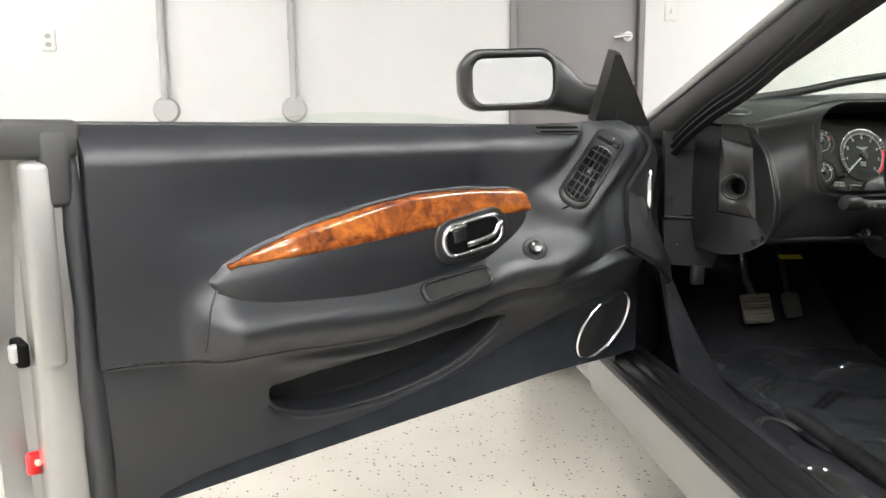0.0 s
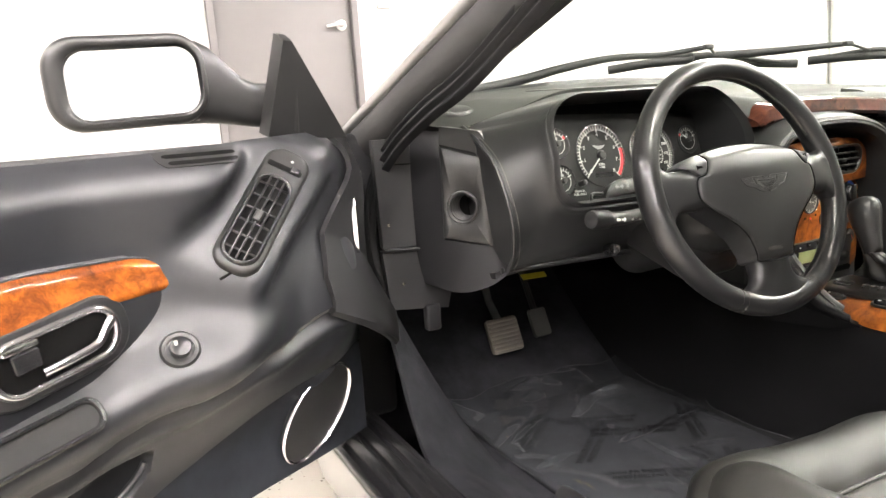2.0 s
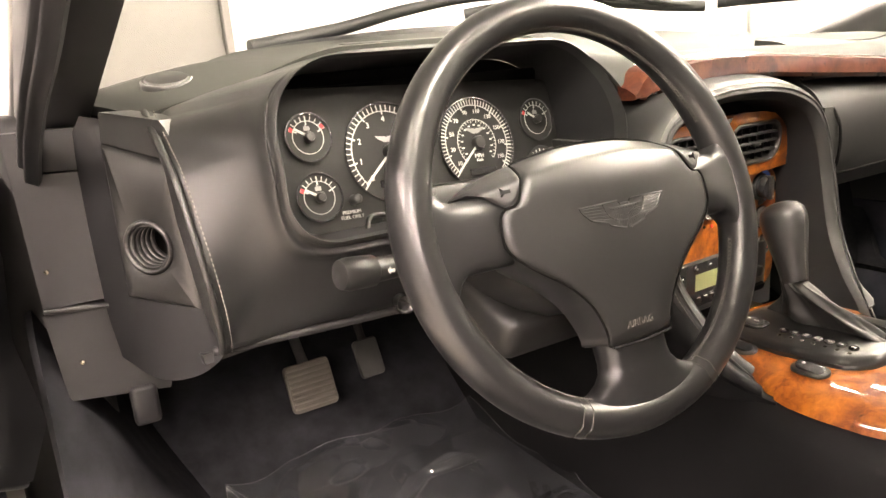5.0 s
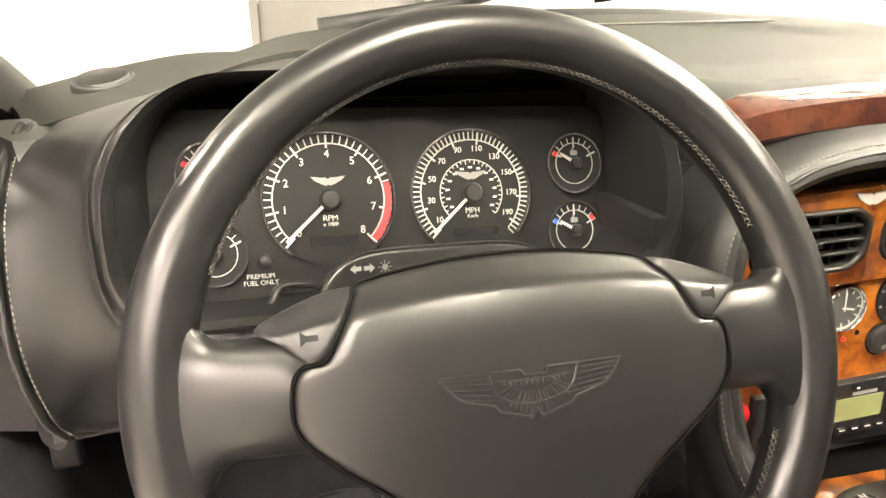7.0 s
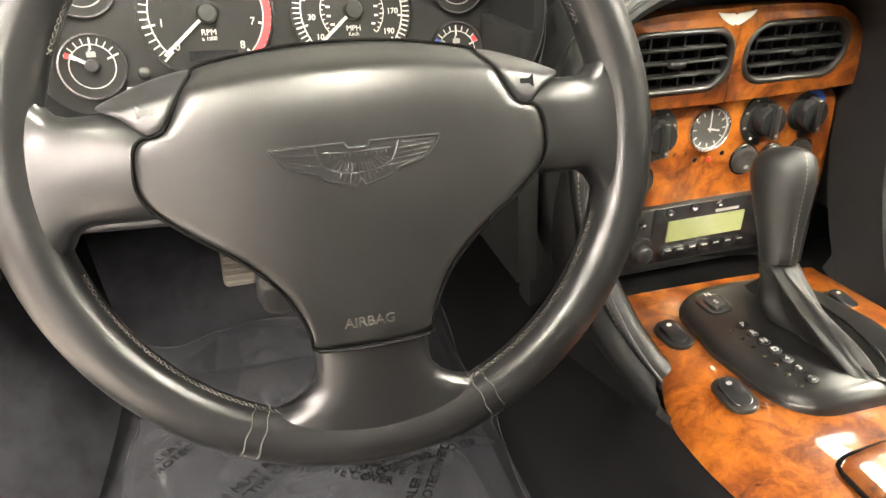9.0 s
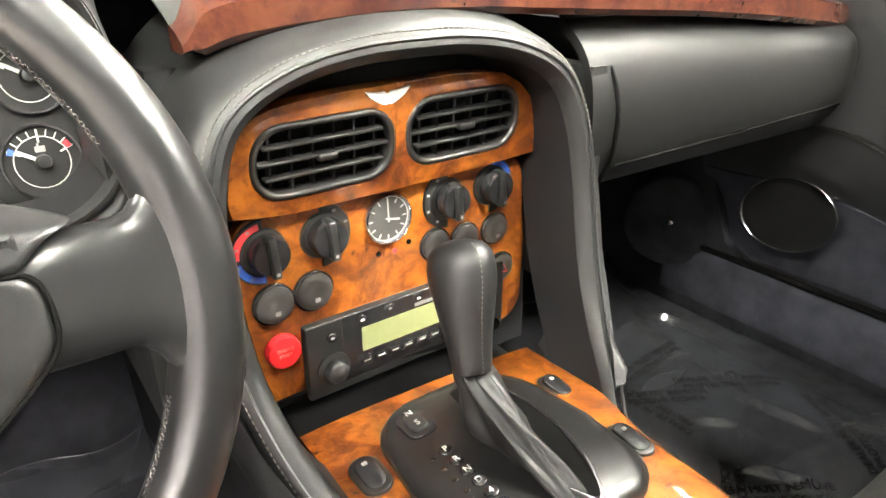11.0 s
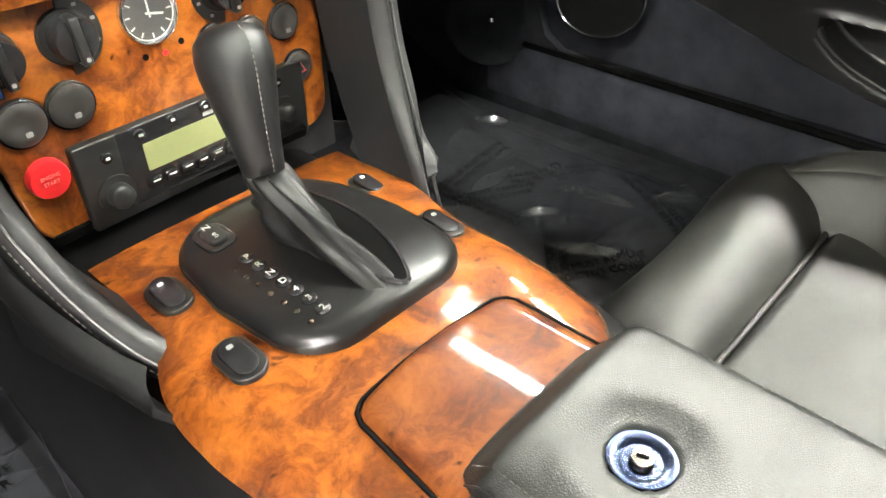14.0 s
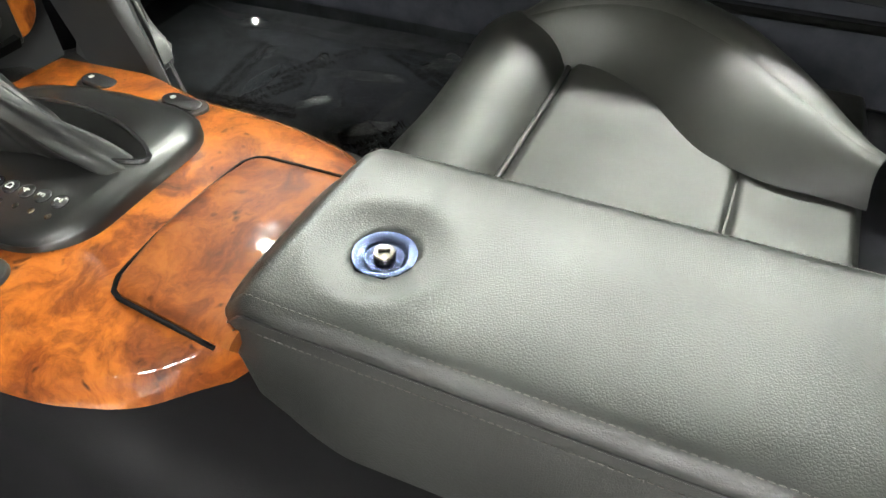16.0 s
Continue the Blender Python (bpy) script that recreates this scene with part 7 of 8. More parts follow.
for i in range(7):
    k_ = part("preset_key", box((0, 0, 0), (0.0115, 0.010, 0.006), rm @ pose(-0.050 + 0.0155 * i, -0.019, 0.010), 0.0012), "plastic_gloss", ra)
    part("key_mark", plate(rrect(0.007, 0.0012, 0.0003), rm @ pose(-0.050 + 0.0155 * i, -0.0165, 0.0131), 0.0003), "white_print", k_)
part("name_bar", plate(rrect(0.030, 0.0035, 0.0005), rm @ pose(0.022, 0.0205, 0.0082), 0.0003), "grey_print", ra)
# black strip standing in for the shadowed gap below the panel
part("panel_gap_shade", slab(lambda u, v: (XC - 0.125 + 0.25 * u, 0.300 - 0.016 * v, 0.576 - 0.006 * v), 10, 6, 0.01), "dark", stack)

# ---- centre console ----
con = thing("centre_console", (0, 0.05, 0.30), "centre console of black leather with a burr walnut top", "console")


def con_half(y, side=-1):
    ys_ = (-0.125, -0.108, -0.098, -0.088, -0.067, -0.024, 0.022, 0.07, 0.10, 0.126, 0.15, 0.25)
    hs_ = (0.05, 0.082, 0.098, 0.111, 0.124, 0.137, 0.143, 0.143, 0.136, 0.118, 0.113, 0.113) if side < 0 else (0.05, 0.082, 0.098, 0.111, 0.124, 0.137, 0.142, 0.142, 0.140, 0.139, 0.139, 0.140)
    return sum(lin(ys_, hs_, y + d_) for d_ in (-0.010, -0.005, 0.0, 0.005, 0.010)) / 5


def con_z(y):
    return lin((-0.12, -0.03, 0.06, 0.15, 0.25), (0.583, 0.577, 0.577, 0.573, 0.567), y)


def con_top(u, v):
    y = 0.245 - 0.36 * u
    t = 2 * v - 1
    h = con_half(y, t)
    drop = 0.026 * sm(0.15, 0.05, y) * abs(t) ** 5 + 0.012 * sm(-0.085, -0.117, y) ** 2
    x = h * (math.sin(t * 1.25) / math.sin(1.25))
    return (0.002 + x, y, con_z(y) - 0.004 * t * t - drop)


part("walnut_top", slab(con_top, 90, 48, 0.006), "wood", con, "glossy orange burr walnut console top")
def lid_at(u, v):
    """The lid widens a little towards the armrest; its front corners are round."""
    y = -0.0235 - 0.098 * u
    w0, w1 = -0.0715 + 0.13 * (y + 0.024), 0.0695 + 0.05 * (y + 0.024)
    c = 0.012 * (1 - min(1.0, u / 0.12)) ** 2
    x = w0 + c + (w1 - w0 - 2 * c) * v
    edge = min(1.0, u * 14, v * 18, (1 - v) * 18)
    return (x, y + 0.004 * (1 - (2 * v - 1) ** 2) * (1 - u), con_z(y) + 0.0048 + 0.003 * math.sin(math.pi * v) - 0.0030 * (1 - edge) ** 2)


part("tray_lid", slab(lid_at, 40, 40, 0.008), "wood_lid", con, "closed burr walnut tray lid")
gp = [lid_at(u, 0.0) for u in (0.9, 0.6, 0.3, 0.12, 0.06, 0.02, 0.0)] + [lid_at(0.0, v) for v in (0.1, 0.3, 0.5, 0.7, 0.9, 1.0)] + [lid_at(u, 1.0) for u in (0.02, 0.06, 0.12, 0.3, 0.6, 0.9)]
gp = [Vector(p) + Vector((math.copysign(0.0020, p[0]), 0.0020 if p[1] > -0.034 else 0, 0)) for p in gp]
part("lid_gap", tube([(p.x, p.y, con_z(p.y) + 0.0006) for p in gp], 0.0017, 6), "dark", con)
COVER = ((0.183, 0.302), (0.176, 0.40), (0.163, 0.480), (0.154, 0.518), (0.141, 0.541), (0.115, 0.551), (0.06, 0.556))
shoulder = []
for y in (1.10, 0.60, 0.35, 0.24, 0.18, 0.14, 0.11, 0.08, 0.04, 0.0, -0.04, -0.06, -0.08, -0.10, -0.14, -0.20, -0.35, -0.60, -1.0):
    lo = 0.010 * sm(-0.05, -0.10, y)
    shoulder.append([(0.002 - x, y, z - lo * (z > 0.35)) for x, z in COVER] + [(0.002 + x, y, z - lo * (z > 0.35)) for x, z in COVER[::-1]])
# cover coloured below the other leather, in place of the shade on it
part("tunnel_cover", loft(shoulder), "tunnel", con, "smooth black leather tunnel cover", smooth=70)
for sx in (-1, 1):
    leg = [p for p in arch if (0.572 if sx > 0 else 0.0) < p.z < 0.76 and (p.x - XC) * sx > 0]
    leg = sorted(leg, key=lambda p: p.y)

    def flank(u, v, leg=leg, sx=sx):
        i = u * (len(leg) - 1)
        k = min(int(i), len(leg) - 2)
        p = leg[k].lerp(leg[k + 1], i - k)
        g = 0.35 + 0.65 * sm(0.55, 0.66, p.z) if sx > 0 else 1.0
        a = Vector((p.x + sx * 0.026 * g, p.y + 0.006 * g, p.z - 0.006))
        if sx > 0:
            b_ = Vector((0.145 + 0.012 * u, p.y + 0.03 * u, 0.541 + 0.02 * u))
            q = a.lerp(b_, v * sm(0.0, 0.45, u))
        else:
            b_ = Vector((-0.135 - 0.031 * u, 0.072 + 0.167 * u, 0.551 + 0.034 * u ** 1.3))
            if v > 0.6:
                return b_ + Vector((0.008 - 0.010 * u, 0.006, -0.012 - 0.045 * u)) * ((v - 0.6) / 0.4)
            v /= 0.6
            q = a.lerp(b_, v)
        return q + Vector((sx * 0.010 * math.sin(math.pi * v), -0.003 * math.sin(math.pi * v), 0.003 * math.sin(math.pi * v)))

    # left flank gets the darkened leather to stand for shade by the footwell
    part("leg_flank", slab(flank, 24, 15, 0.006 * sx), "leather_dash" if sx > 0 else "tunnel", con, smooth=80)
# selector plate
GATE = [(x + 0.012, y + 0.116) for x, y in dense(rrect(0.158, 0.198, 0.040, 6), 2)]
GATE = [(0.012 + (x - 0.012) * (1.0 + 0.10 * sm(0.02, 0.10, y) - 0.16 * sm(0.12, 0.215, y)), y) for x, y in GATE]


def gate_z(x, y):
    return con_z(y) + 0.017 - 1.2 * (x - 0.012) ** 2


rings = [[(x, y, con_z(y) - 0.002) for x, y in GATE], [(x, y, con_z(y) + 0.004) for x, y in GATE]]
for f_ in (0.985, 0.965, 0.94, 0.85, 0.7, 0.5, 0.3, 0.1, 0.02):
    rings.append([(0.012 + (x - 0.012) * f_, 0.116 + (y - 0.116) * f_, gate_z(0.012 + (x - 0.012) * f_, 0.116 + (y - 0.116) * f_) - 0.006 * sm(0.93, 0.99, f_)) for x, y in GATE])
part("selector_plate", loft(rings), "satin_plastic", con, "satin black selector plate", smooth=70)
slot = [(0.030 + 0.026 * math.cos(a) * (1 - 0.35 * math.sin(a) ** 2) + 0.010 * math.sin(a), 0.112 + 0.090 * math.sin(a)) for a in [2 * math.pi * k / 32 for k in range(32)]]
part("selector_slot", loft([[(x, y, gate_z(x, y) + 0.0006) for x, y in slot], [(x, y, gate_z(x, y) + 0.0018) for x, y in slot]]), "dark", con)
part("slot_lip", tube([(x, y, gate_z(x, y) + 0.0012) for x, y in slot], 0.0022, 6, loop=True), "plastic_gloss", con)
for i, ch in enumerate("PRND432"):
    x, y = -0.034, 0.134 - 0.0146 * i
    gm = axes((x, y, gate_z(x, y) - 0.0002), (1, 0, 0.10), (0, 1, 0.0))
    mk = part("gear_mark", lathe([(0.0058, 0), (0.0058, 0.0012), (0.0050, 0.0019), (0, 0.0019)], gm, 20), "plastic_gloss", con, "domed gear position mark")
    part("gear_letter", words(ch, gm @ pose(0, 0, 0.0021), 0.0078, 0.0003), "white_print", mk)
    gm = axes((x - 0.0125, y - 0.002, gate_z(x - 0.0125, y) - 0.0002), (1, 0, 0.12), (0, 1, 0))
    part("position_dot", lathe([(0.0024, 0), (0.0024, 0.0006), (0.001, 0.0012), (0, 0.0012)], gm, 12), "dark_steel", con)


def rocker_switch(x, y, long_, mark):
    z = con_z(y) + 0.002 - 0.010 * (abs(x) / 0.12) ** 4
    m = axes((x, y, z), (1, 0, -0.12 * math.copysign(1, x)), (0, 1, 0))
    s_ = thing("console_switch", (x, y, z), "small oval black rocker switch in the walnut console", "switch", "console switches")
    part("surround", plate(rrect(0.026, long_, 0.0125, 8), m, 0.004, 0.0015), "plastic", s_)
    part("rocker", plate(rrect(0.018, long_ - 0.010, 0.0088, 8), m @ pose(0, 0, 0.003, 6, 0, 0), 0.004, 0.0015), "plastic_gloss", s_)
    part("symbol", plate(rrect(0.0045, 0.0036, 0.0012), m @ pose(0, 0.008, 0.0080, 6, 0, 0), 0.0005), mark, s_)


rocker_switch(-0.088, 0.158, 0.044, "white_print")
rocker_switch(-0.092, 0.062, 0.044, "grey_print")
rocker_switch(0.113, 0.168, 0.042, "white_print")
rocker_switch(0.106, 0.072, 0.044, "grey_print")
m = axes((-0.035, 0.176, gate_z(-0.035, 0.176) - 0.001), (1, 0.0, 0.06), (0, 1, 0))
nsw = thing("mode_switch", (-0.043, 0.17, 0.59), "small rocker switch lettered N and S on the selector plate", "switch")
part("surround", plate(rrect(0.026, 0.034, 0.009, 6), m, 0.004, 0.001), "plastic_gloss", nsw)
part("rocker", plate(rrect(0.016, 0.022, 0.006, 6), m @ pose(0, 0, 0.003), 0.0035, 0.001), "plastic", nsw)
tx = words("N", m @ pose(0, 0.011, 0.0068), 0.009, 0.0003)
words("S", m @ pose(0, -0.003, 0.0068), 0.009, 0.0003, bm=tx)
part("lettering", tx, "white_print", nsw)
# gear lever
gl_ = thing("gear_lever", (0.03, 0.13, 0.59), "automatic gear lever with stitched black leather knob", "gear lever")
B0, T0 = Vector((-0.003, 0.138, 0.626)), Vector((0.010, 0.184, 0.735))
up_ = (T0 - B0).normalized()
lm = axes(B0, (1, 0, -up_.x), (0, 1, -up_.y / 1.0))
if lm.col[2].z < 0:
    lm = axes(B0, (-1, 0, 0), (0, 1, -up_.y))
KN = [(0.018, 0.0150, 0.0150), (0.026, 0.0158, 0.0165), (0.045, 0.018, 0.019), (0.07, 0.0225, 0.024), (0.09, 0.0255, 0.028), (0.102, 0.0258, 0.0285), (0.112, 0.0235, 0.026), (0.119, 0.017, 0.019), (0.122, 0.008, 0.009)]
rings = [[lm @ Vector((a * math.cos(t), b * math.sin(t) * 1.05 - 0.004 * h_ / 0.1, h_)) for t in [2 * math.pi * k / 28 for k in range(28)]] for h_, a, b in KN]
knob = part("knob", loft(rings), "knob_leather", gl_, "worn black leather knob", smooth=80)
line = [lm @ Vector((-a * 0.12, -b * 1.05 - 0.0006 - 0.004 * h_ / 0.1, h_)) for h_, a, b in KN[:-1]]
part("knob_stitching", stitches(spline(line, 6), 0.0040, 0.0026, 0.0005), "stitch", knob)
rings = []
for i in range(13):
    t = i / 12
    c = Vector((0.014, 0.096, gate_z(0.014, 0.1) + 0.001)).lerp(B0 + up_ * 0.021, t)
    a, b = 0.0155 * (1 - 0.10 * t) + 0.0015 * math.sin(t * 9), 0.062 * (1 - t) ** 1.3 + 0.016
    fold = lambda q: 1 + 0.26 * (1 - 0.55 * t) * math.sin(q * 5 + 3 * t) + 0.10 * math.sin(q * 11 + 2 + 2 * t)
    rings.append([(c.x - 0.004 * (1 - t) + a * math.cos(q) * fold(q), c.y + b * math.sin(q) * (1 + 0.3 * (fold(q) - 1)) + 0.008 * (1 - t), c.z + 0.010 * math.sin(q * 5 + t * 7) * (1 - t) * t) for q in [2 * math.pi * k / 96 for k in range(96)]])
part("gaiter", loft(rings), "soft_leather", gl_, "folded soft black leather gaiter", smooth=70)
# armrest with its lock
arm = thing("console_bin", (0, -0.4, 0.40), "padded black leather centre armrest with a key lock", "armrest")


LOCK = (-0.0125, -0.1766)


def arm_ring(y):
    """One section of the armrest: seam, domed top with the dip round the lock, seam, then the swelling sides."""
    f_ = sm(-0.104, -0.128, y)
    top, turn = 0.594 + 0.018 * f_ + 0.004 * sm(-0.3, -0.9, y), 1 - math.sqrt(max(0.0, 1 - (max(0.0, y + 0.140) / 0.036) ** 2))
    hw, cx = 0.076 - 0.018 * turn, 0.003 - 0.010 * turn
    low = lin((-1.0, -0.6, -0.25, -0.178, -0.149, -0.136, -0.126, -0.118, -0.1065), (0.45, 0.46, 0.488, 0.500, 0.510, 0.522, 0.543, 0.566, 0.578), y)
    bul = 0.003 + 0.024 * sm(-0.108, -0.20, y)
    out = [(cx - hw, y, top - 0.010), (cx - hw + 0.003, y, top - 0.003)]
    for k in range(33):
        q = k / 16 - 1
        x = cx + q * (hw - 0.010)
        z = top + 0.004 * (1 - q ** 4)
        r = math.hypot(x - LOCK[0], (y - LOCK[1]) * 0.94)
        z += (-0.0042 * (1 - sm(0.016, 0.040, r)) - 0.007 * (1 - sm(0.0150, 0.0172, r))) * f_ + 0.0008 * math.exp(-((r - 0.040) / 0.008) ** 2) + 0.0006 * noise.noise(Vector((x * 26, y * 22, 3)))
        out.append((x, y, z))
    out += [(cx + hw - 0.003, y, top - 0.003), (cx + hw, y, top - 0.010)]
    prof = [(0.30, 0.18), (0.62, 0.42), (0.90, 0.70), (1.0, 0.88), (0.96, 1.0)]
    zz = lambda k: top - 0.010 - (top - 0.010 - low) * k
    out += [(cx + hw + bul * b_, y, zz(k)) for b_, k in prof]
    out += [(cx - hw - bul * b_, y, zz(k)) for b_, k in prof[::-1]]
    return out


ys = [-0.1065, -0.1075, -0.109, -0.111, -0.114, -0.118, -0.122, -0.127, -0.131] + list(np.linspace(-0.135, -0.225, 40)) + list(np.linspace(-0.235, -1.0, 36))
part("pad", loft([arm_ring(y) for y in ys]), "leather_arm", arm, smooth=60)
for sx, i in ((-1, 0), (1, 36)):
    ln = [Vector(arm_ring(y)[i]) for y in ys[2:]]
    part("welt", tube([p + Vector((sx * 0.0006, 0, 0.0)) for p in ln], 0.0007, 6), "leather", arm)
    part("stitching", stitches([p + Vector((-sx * 0.0066, 0, 0.0096)) for p in ln], 0.0042, 0.0028, 0.00045), "thread", arm)
    part("stitching", stitches([p + Vector((sx * 0.0030, 0, -0.0065)) for p in ln], 0.0042, 0.0028, 0.00045), "thread", arm)
lk = axes((LOCK[0], LOCK[1], 0.6135), (1, 0, 0), (0, 1, 0.02))
lo = thing("armrest_lock", (LOCK[0], LOCK[1], 0.607), "polished round key lock set in the armrest", "lock")
part("dish", lathe([(0.0180, -0.004), (0.0178, -0.0018), (0.0170, -0.0014), (0.0075, -0.0052), (0.0073, -0.0056)], lk, 40), "blue_steel", lo, "blued conical steel dish")
part("barrel", lathe([(0.0062, -0.0058), (0.0062, -0.0008), (0.0055, 0.0001), (0, 0.0003)], lk, 30), "dark_steel", lo)
part("keyhole", plate(rrect(0.0016, 0.0065, 0.0006), lk @ pose(0, 0, 0.0002, 0, 0, 25), 0.0008), "dark", lo)


# ---- seats ----
def seat(side, label):
    s = thing("bucket_seat", (side * 0.40, -0.25, 0.31), label, "seat", "front seats")
    X0, X1 = 0.175, 0.640

    def at(u, y, z):
        return Vector((side * (X0 + (X1 - X0) * u), y, z))

    def cushion(u, v):
        x, y = 0.185 + 0.42 * u, -0.120 - 0.345 * v
        z = 0.436 + 0.006 * math.sin(math.pi * min(1, v / 0.645)) - 0.014 * v + 0.018 * sm(0.16, 0.0, u) - 0.03 * sm(0.94, 1.0, v) ** 2
        z -= 0.007 * math.exp(-((v - 0.645) / 0.010) ** 2) + 0.022 * (1 - min(1, v * 22)) ** 2
        z += 0.003 * noise.noise(Vector((u * 5, v * 5, side))) + 0.0004 * noise.noise(Vector((u * 19, v * 15, side)))
        return Vector((side * x, y, z))

    part("cushion", slab(cushion, 70, 70, -0.10 * side), "leather_seat", s, smooth=70)
    part("cushion_seam", tube([Vector(cushion(u, 0.645)) + Vector((0, 0, 0.0008)) for u in np.linspace(0.02, 0.8, 30)], 0.0014, 6), "leather_seat", s)
    rings = []
    for i in range(31):
        u = i / 30
        end = 1 - abs(2 * u - 1) ** 9
        r = 0.064 * (0.45 + 0.55 * end)
        c = Vector((side * (0.180 + 0.440 * u), -0.056 - 0.012 * (1 - end) - 0.010 * math.sin(math.pi * u) + 0.012 * u, 0.396 + 0.003 * math.sin(u * 9) + 0.012 * u))
        rings.append([c + Vector((0, r * 1.06 * math.cos(q), r * (1.0 if math.sin(q) > 0 else 1.4) * math.sin(q) * (1 + 0.012 * math.sin(u * 26 + q)))) for q in [2 * math.pi * k / 32 for k in range(32)]])
    part("front_roll", loft(rings), "leather_seat", s, "padded leather roll", smooth=70)
    part("roll_piping", tube([Vector((side * (0.185 + 0.42 * u), -0.123 + 0.010 * sm(0.75, 1, u), 0.430 - 0.012 * abs(2 * u - 1) ** 8)) for u in np.linspace(0, 1, 24)], 0.0035, 8), "leather_seat", s)
    # leaf-shaped outer bolster: rises from the cushion to a piped ridge and falls to the door
    YS = (-0.045, -0.075, -0.115, -0.17, -0.23, -0.30, -0.37, -0.42, -0.458)
    INX = (0.555, 0.550, 0.548, 0.540, 0.497, 0.428, 0.398, 0.402, 0.408)
    RIX = (0.572, 0.580, 0.592, 0.604, 0.604, 0.566, 0.502, 0.452, 0.420)
    RIZ = (0.440, 0.468, 0.487, 0.492, 0.490, 0.484, 0.470, 0.451, 0.437)

    def bolster(u, v):
        y = YS[0] + (YS[-1] - YS[0]) * u
        read = lambda vals: sum(lin(YS[::-1], vals[::-1], y + d_) for d_ in (-0.02, -0.01, 0, 0.01, 0.02)) / 5
        xi, xr, zr = read(INX), read(RIX), read(RIZ)
        zi = 0.418
        if v < 0.6:
            f_ = v / 0.6
            x = xi + (xr - xi) * f_
            z = zi + (zr - zi) * (f_ ** 0.75 * 0.75 + 0.25 * sm(0, 1, f_)) + 0.010 * math.sin(math.pi * f_)
            z -= 0.0030 * math.exp(-((f_ - 0.74) / 0.03) ** 2)
        else:
            f_ = (v - 0.6) / 0.4
            x = xr + 0.045 * math.sin(f_ * 1.57)
            z = zr - (zr - 0.31) * (1 - math.cos(f_ * 1.57))
        return Vector((side * x, y, z))

    part("outer_bolster", slab(bolster, 60, 50, -0.02 * side), "leather_seat", s, smooth=70)
    part("bolster_piping", tube([bolster(u, 0.6) + Vector((0, 0, 0.002)) for u in np.linspace(0.0, 1, 50)], 0.0036, 8), "leather_seat", s)
    part("bolster_stitching", stitches([bolster(u, 0.425) + Vector((0, 0, 0.0006)) for u in np.linspace(0.25, 0.98, 50)], 0.0055, 0.0036, 0.0005), "stitch", s)

    def back(u, v):
        wing = abs(2 * u - 1)
        y = -0.64 - 0.26 * v + 0.06 * sm(0.55, 0.95, wing) * sm(1.0, 0.7, v) - 0.01 * math.sin(math.pi * v * 3) * sm(0.6, 0.4, wing)
        return at(0.02 + 0.96 * (0.5 + (u - 0.5) * (1 - 0.25 * v ** 3)), y, 0.40 + 0.58 * v - 0.05 * v ** 4 * wing ** 2)

    part("backrest", slab(back, 40, 40, 0.11 * side), "leather_seat", s, smooth=70)
    for u in (0.25, 0.75):
        part("backrest_seam", tube([Vector(back(u, v)) + Vector((0, 0.002, 0)) for v in np.linspace(0.02, 0.95, 24)], 0.0022, 6), "leather_seat", s)
    part("headrest", loft([[at(0.5 + 0.23 * a * f_, -0.93 + d_ + 0.02 * b, 1.03 + 0.075 * b * f_) for a, b in rrect(2, 2, 0.6, 6)] for d_, f_ in ((-0.05, 0.7), (-0.04, 0.95), (0.0, 1.0), (0.03, 0.95), (0.04, 0.7))]), "leather_seat", s, smooth=70)
    part("base", box(at(0.45, -0.33, 0.335), (0.40, 0.52, 0.07), bevel=0.015), "carpet", s)
    return s


seat(1, "black leather passenger seat with a padded front roll and piping")
seat(-1, "black leather driver seat with a padded front roll")

# ---- footwells ----
bp = thing("brake_pedal", (-0.478, 0.68, 0.42), "worn ribbed rubber brake pedal", "pedal")
pm2 = axes((-0.474, 0.685, 0.449), (1, -0.06, 0.04), (0.02, 0.42, 0.9))
part("pad", plate(rrect(0.078, 0.080, 0.009), pm2 @ pose(0, 0, -0.012), 0.012, 0.003), mat("worn rubber", (0.075, 0.068, 0.056), 0.7, grain=0.4, grain_scale=600), bp)
for i in range(8):
    part("rib", box((0, 0, 0), (0.070, 0.005, 0.005), pm2 @ pose(0, -0.032 + 0.0091 * i, 0.001), 0.0015), mat("rib rubber", (0.10, 0.09, 0.075), 0.7) if i == 0 else bpy.data.materials["rib rubber"], bp)
part("arm", tube([pm2 @ Vector((0, 0.03, -0.015)), pm2 @ Vector((0.0, 0.09, -0.04)), (-0.475, 0.80, 0.64)], 0.009, 8), "steel", bp)
gp_ = thing("accelerator_pedal", (-0.345, 0.73, 0.42), "narrow black accelerator pedal", "pedal")
pm3 = axes((-0.340, 0.745, 0.440), (1, -0.05, 0.05), (0, 0.42, 0.9))
part("pad", plate(rrect(0.046, 0.070, 0.008), pm3 @ pose(0, 0, -0.01), 0.011, 0.003), mat("dull rubber", (0.025, 0.025, 0.023), 0.6), gp_)
part("arm", tube([pm3 @ Vector((0, 0.02, -0.012)), (-0.34, 0.86, 0.62)], 0.008, 8), "plastic", gp_)
yl = thing("warning_label", (-0.47, 0.56, 0.606), "yellow paper label under the dashboard", "label")
part("sheet", box((-0.470, 0.560, 0.606), (0.055, 0.016, 0.0012), Euler((0.5, 0, -0.1)).to_matrix().to_4x4()), "yellow", yl)
hb_ = thing("handbrake", (-0.70, -0.1, 0.31), "black handbrake lever beside the driver seat", "handbrake")
part("grip", tube(spline([(-0.716, 0.128, 0.390), (-0.716, 0.10, 0.392), (-0.715, 0.04, 0.391), (-0.714, -0.015, 0.388)], 6), [0.007] + [0.0155] * 18, 14), "leather", hb_)
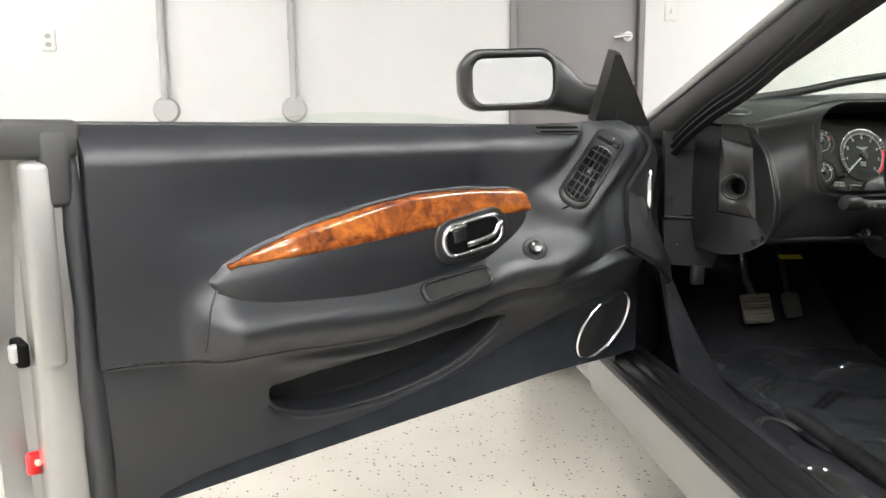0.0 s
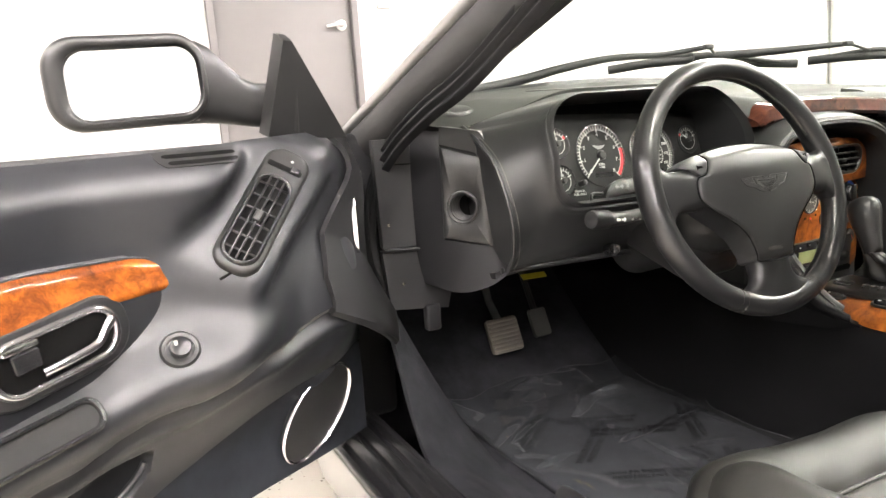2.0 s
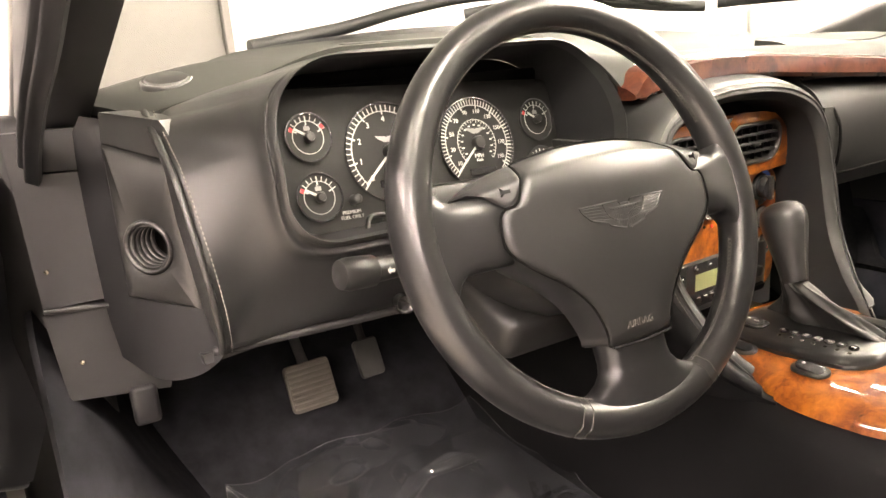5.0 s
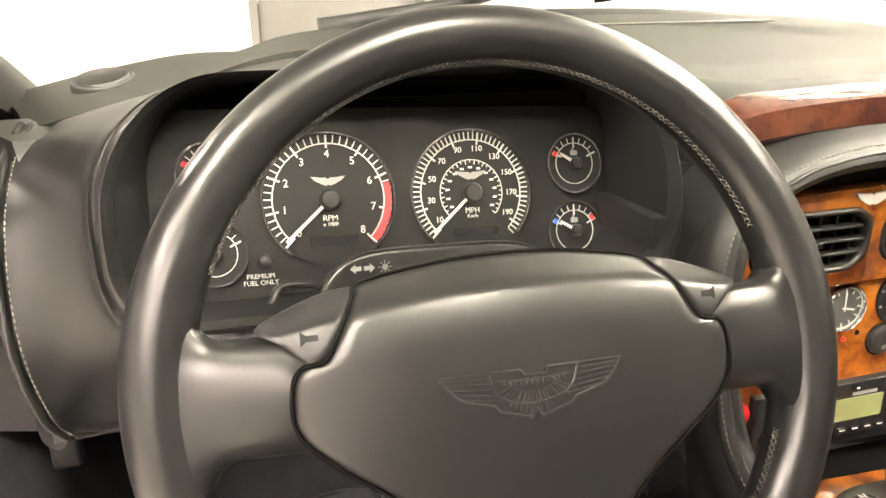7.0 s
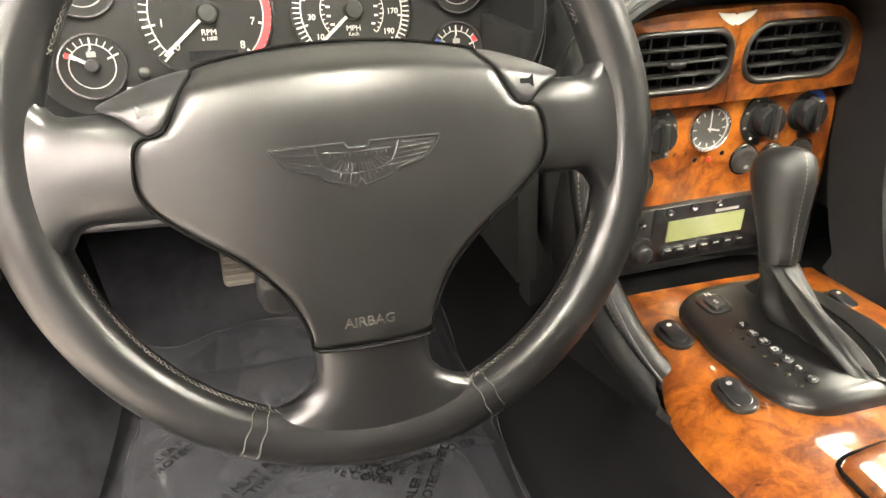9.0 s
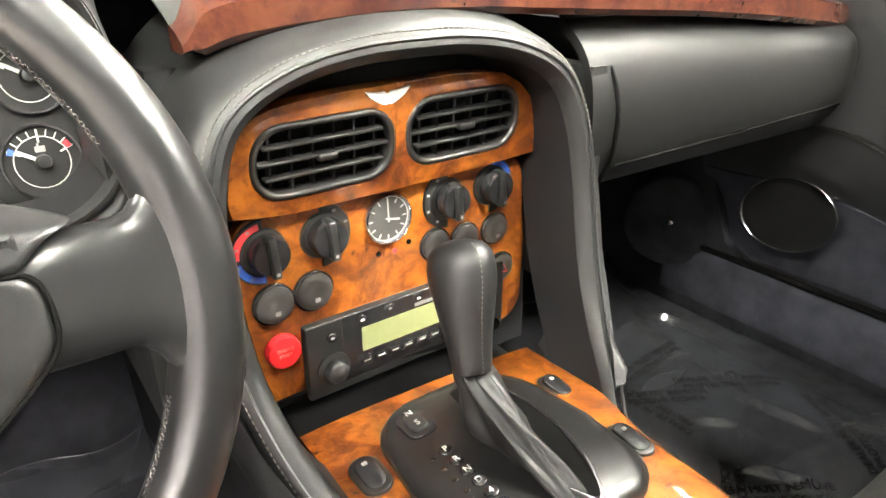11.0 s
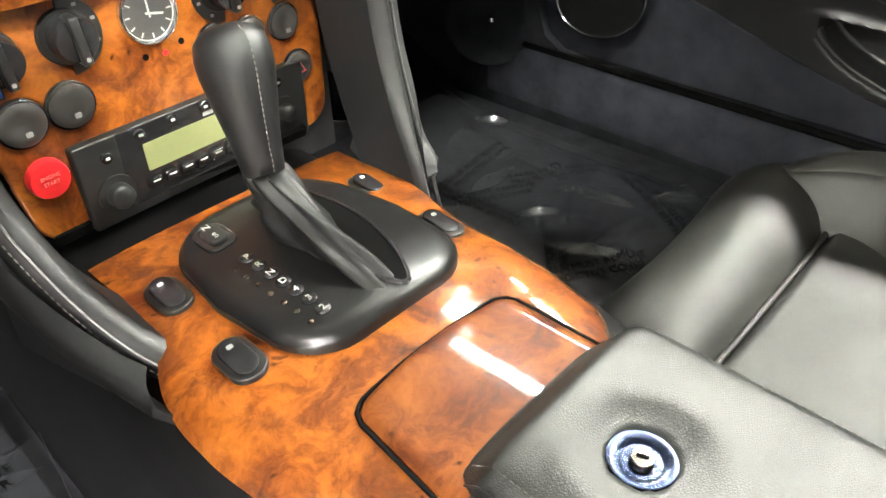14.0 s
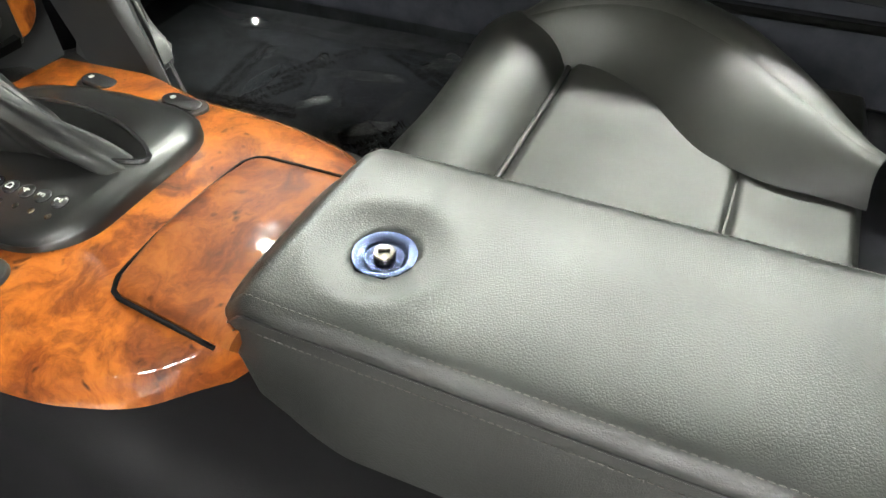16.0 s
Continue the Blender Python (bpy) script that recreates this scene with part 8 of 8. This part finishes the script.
sleeve = spline([(-0.714, -0.012, 0.388), (-0.713, -0.08, 0.386), (-0.710, -0.17, 0.378), (-0.705, -0.30, 0.350)], 10)
part("sleeve", tube(sleeve, [0.017 + 0.0012 * math.sin(i * 2.4) for i in range(len(sleeve))], 14), "soft_leather", hb_, "ribbed leather sleeve")
part("boot", loft([[(-0.745 + a * w, -0.10 + b * w * 3.2, z) for a, b in oval(1, 1, 24)] for w, z in ((0.13, 0.302), (0.125, 0.335), (0.09, 0.366), (0.05, 0.372))]), "carpet", hb_, "carpeted hump under the lever")
for k in (0.0, 0.006):
    part("boot_piping", tube([(-0.765 + (0.034 + k) * math.cos(a), 0.074 + (0.044 + k) * math.sin(a), 0.384 - 0.010 * abs(math.cos(a)) ** 2) for a in [math.pi * q / 20 for q in range(21)]], 0.0022, 8), "leather", hb_)
tp_ = thing("tread_plate", (-0.822, -0.16, 0.39), "small bare metal plate screwed beside the sill", "plate")
tpm = axes((-0.818, -0.165, 0.397), (1, 0, -0.15), (0, 1, 0))
part("plate", box((0, 0, 0), (0.042, 0.13, 0.003), tpm, 0.001), "steel", tp_)
for dx in (-0.013, 0.013):
    part("screw", lathe([(0.004, 0), (0.003, 0.002), (0, 0.0025)], tpm @ pose(dx, 0.055, 0.0016), 12), "chrome", tp_)


def floor_mat(name, x0, x1, y0, y1, label):
    t = thing(name, ((x0 + x1) / 2, (y0 + y1) / 2, 0.301), label, "floor mat", "floor mats")
    part("mat", box(((x0 + x1) / 2, (y0 + y1) / 2, 0.308), (x1 - x0, y1 - y0, 0.012), bevel=0.004), "carpet", t)
    return t


floor_mat("floor_mat", -0.64, -0.20, 0.02, 0.60, "black carpet floor mat under the driver's pedals")
floor_mat("floor_mat", 0.20, 0.70, 0.02, 0.64, "black carpet floor mat in the passenger footwell")


def crumple(x, y, seed):
    p = Vector((x * 4 + seed, y * 4, seed))
    z = 0.010 * noise.noise(p * 0.8) + 0.002 * abs(noise.noise(p * 2.3))
    for ax, ay, bx, by, h, w in CREASES[seed]:
        d = Vector((bx - ax, by - ay))
        s = max(0.0, min(1.0, ((x - ax) * d.x + (y - ay) * d.y) / d.length_squared))
        q = math.hypot(x - ax - d.x * s, y - ay - d.y * s)
        z += h * math.exp(-(q / w) ** 2) * math.sin(math.pi * (0.08 + 0.84 * s))
    return 0.330 + z


def creases(x0, x1, y0, y1, seed, n):
    """Short folds in the film: start, end and height of each."""
    rng = random.Random(seed + 40)
    out = []
    for k in range(n):
        x, y, a, ln = rng.uniform(x0, x1), rng.uniform(y0, y1), rng.uniform(0, math.pi), rng.uniform(0.03, 0.15)
        out.append((x, y, x + ln * math.cos(a), y + ln * math.sin(a), rng.uniform(0.003, 0.011), rng.uniform(0.005, 0.009)))
    return out


CREASES = {3: [(-0.445, 0.470, -0.370, 0.512, 0.021, 0.0075), (-0.370, 0.512, -0.284, 0.503, 0.021, 0.0075), (-0.485, 0.585, -0.445, 0.592, 0.014, 0.010)] + creases(-0.66, -0.19, 0.0, 0.66, 3, 14), 8: [(0.655, 0.50, 0.700, 0.455, 0.014, 0.006), (0.560, 0.385, 0.605, 0.372, 0.010, 0.006), (0.585, 0.30, 0.610, 0.285, 0.009, 0.005), (0.620, 0.13, 0.665, 0.075, 0.014, 0.006), (0.46, 0.25, 0.50, 0.215, 0.009, 0.005)] + creases(0.20, 0.70, 0.02, 0.62, 8, 22)}


def sheet(x0, x1, y0, y1, seed, label):
    t = thing("protective_film", ((x0 + x1) / 2, (y0 + y1) / 2, 0.318), label, "plastic film", "protective films")

    def fn(u, v):
        wx = 0.03 * noise.noise(Vector((v * 4, seed, 1))) * (1 if u > 0.5 else -1)
        wy = 0.05 * noise.noise(Vector((u * 4, seed, 7))) * (1 if v > 0.5 else -1)
        x, y = x0 + (x1 - x0) * u + wx, y0 + (y1 - y0) * v + wy
        return (x, y, crumple(x, y, seed) + 0.10 * sm(0.55, 0.85, y) - 0.02 * max(abs(2 * u - 1), abs(2 * v - 1)) ** 6)

    film = part("sheet", slab(fn, 150, 190, 0.0006), "film", t)
    film.visible_shadow = False
    rim_ = [fn(k / 60, 1.0) for k in range(61)] + [fn(1.0, 1 - k / 60) for k in range(1, 61)] + [fn(1 - k / 60, 0.0) for k in range(1, 61)] + [fn(0.0, k / 60) for k in range(1, 60)]
    part("sheet_edge", tube([Vector(p) + Vector((0, 0, 0.0006)) for p in rim_], 0.0005, 5, loop=True), "film_edge", t)
    rng = random.Random(seed)
    for k in range(10):
        u, v, a = 0.16 + 0.68 * rng.random(), 0.12 + 0.72 * rng.random(), rng.choice((8, 95, 40, -30, 60))
        bm = words("DEALER MUST REMOVE", pose(0, 0.009, 0, 0, 0, 0), 0.0165, 0.0003)
        words("PROTECTIVE COVER", pose(0, -0.009, 0, 0, 0, 0), 0.0165, 0.0003, bm=bm)
        bmesh.ops.triangulate(bm, faces=bm.faces)
        o = fn(u, v)
        r = Matrix.Translation((o[0], o[1], 0)) @ pose(0, 0, 0, 0, 0, a)
        for w in bm.verts:
            q = r @ w.co
            uu, vv = (q.x - x0) / (x1 - x0), (q.y - y0) / (y1 - y0)
            w.co = (q.x, q.y, fn(min(1, max(0, uu)), min(1, max(0, vv)))[2] + 0.0012)
        part("printed_notice", bm, "dark", t, smooth=0)


sheet(-0.64, -0.185, 0.00, 0.66, 3, "clear crumpled protective film over the driver's mat")
sheet(0.20, 0.70, 0.02, 0.66, 8, "clear crumpled protective film over the passenger mat")
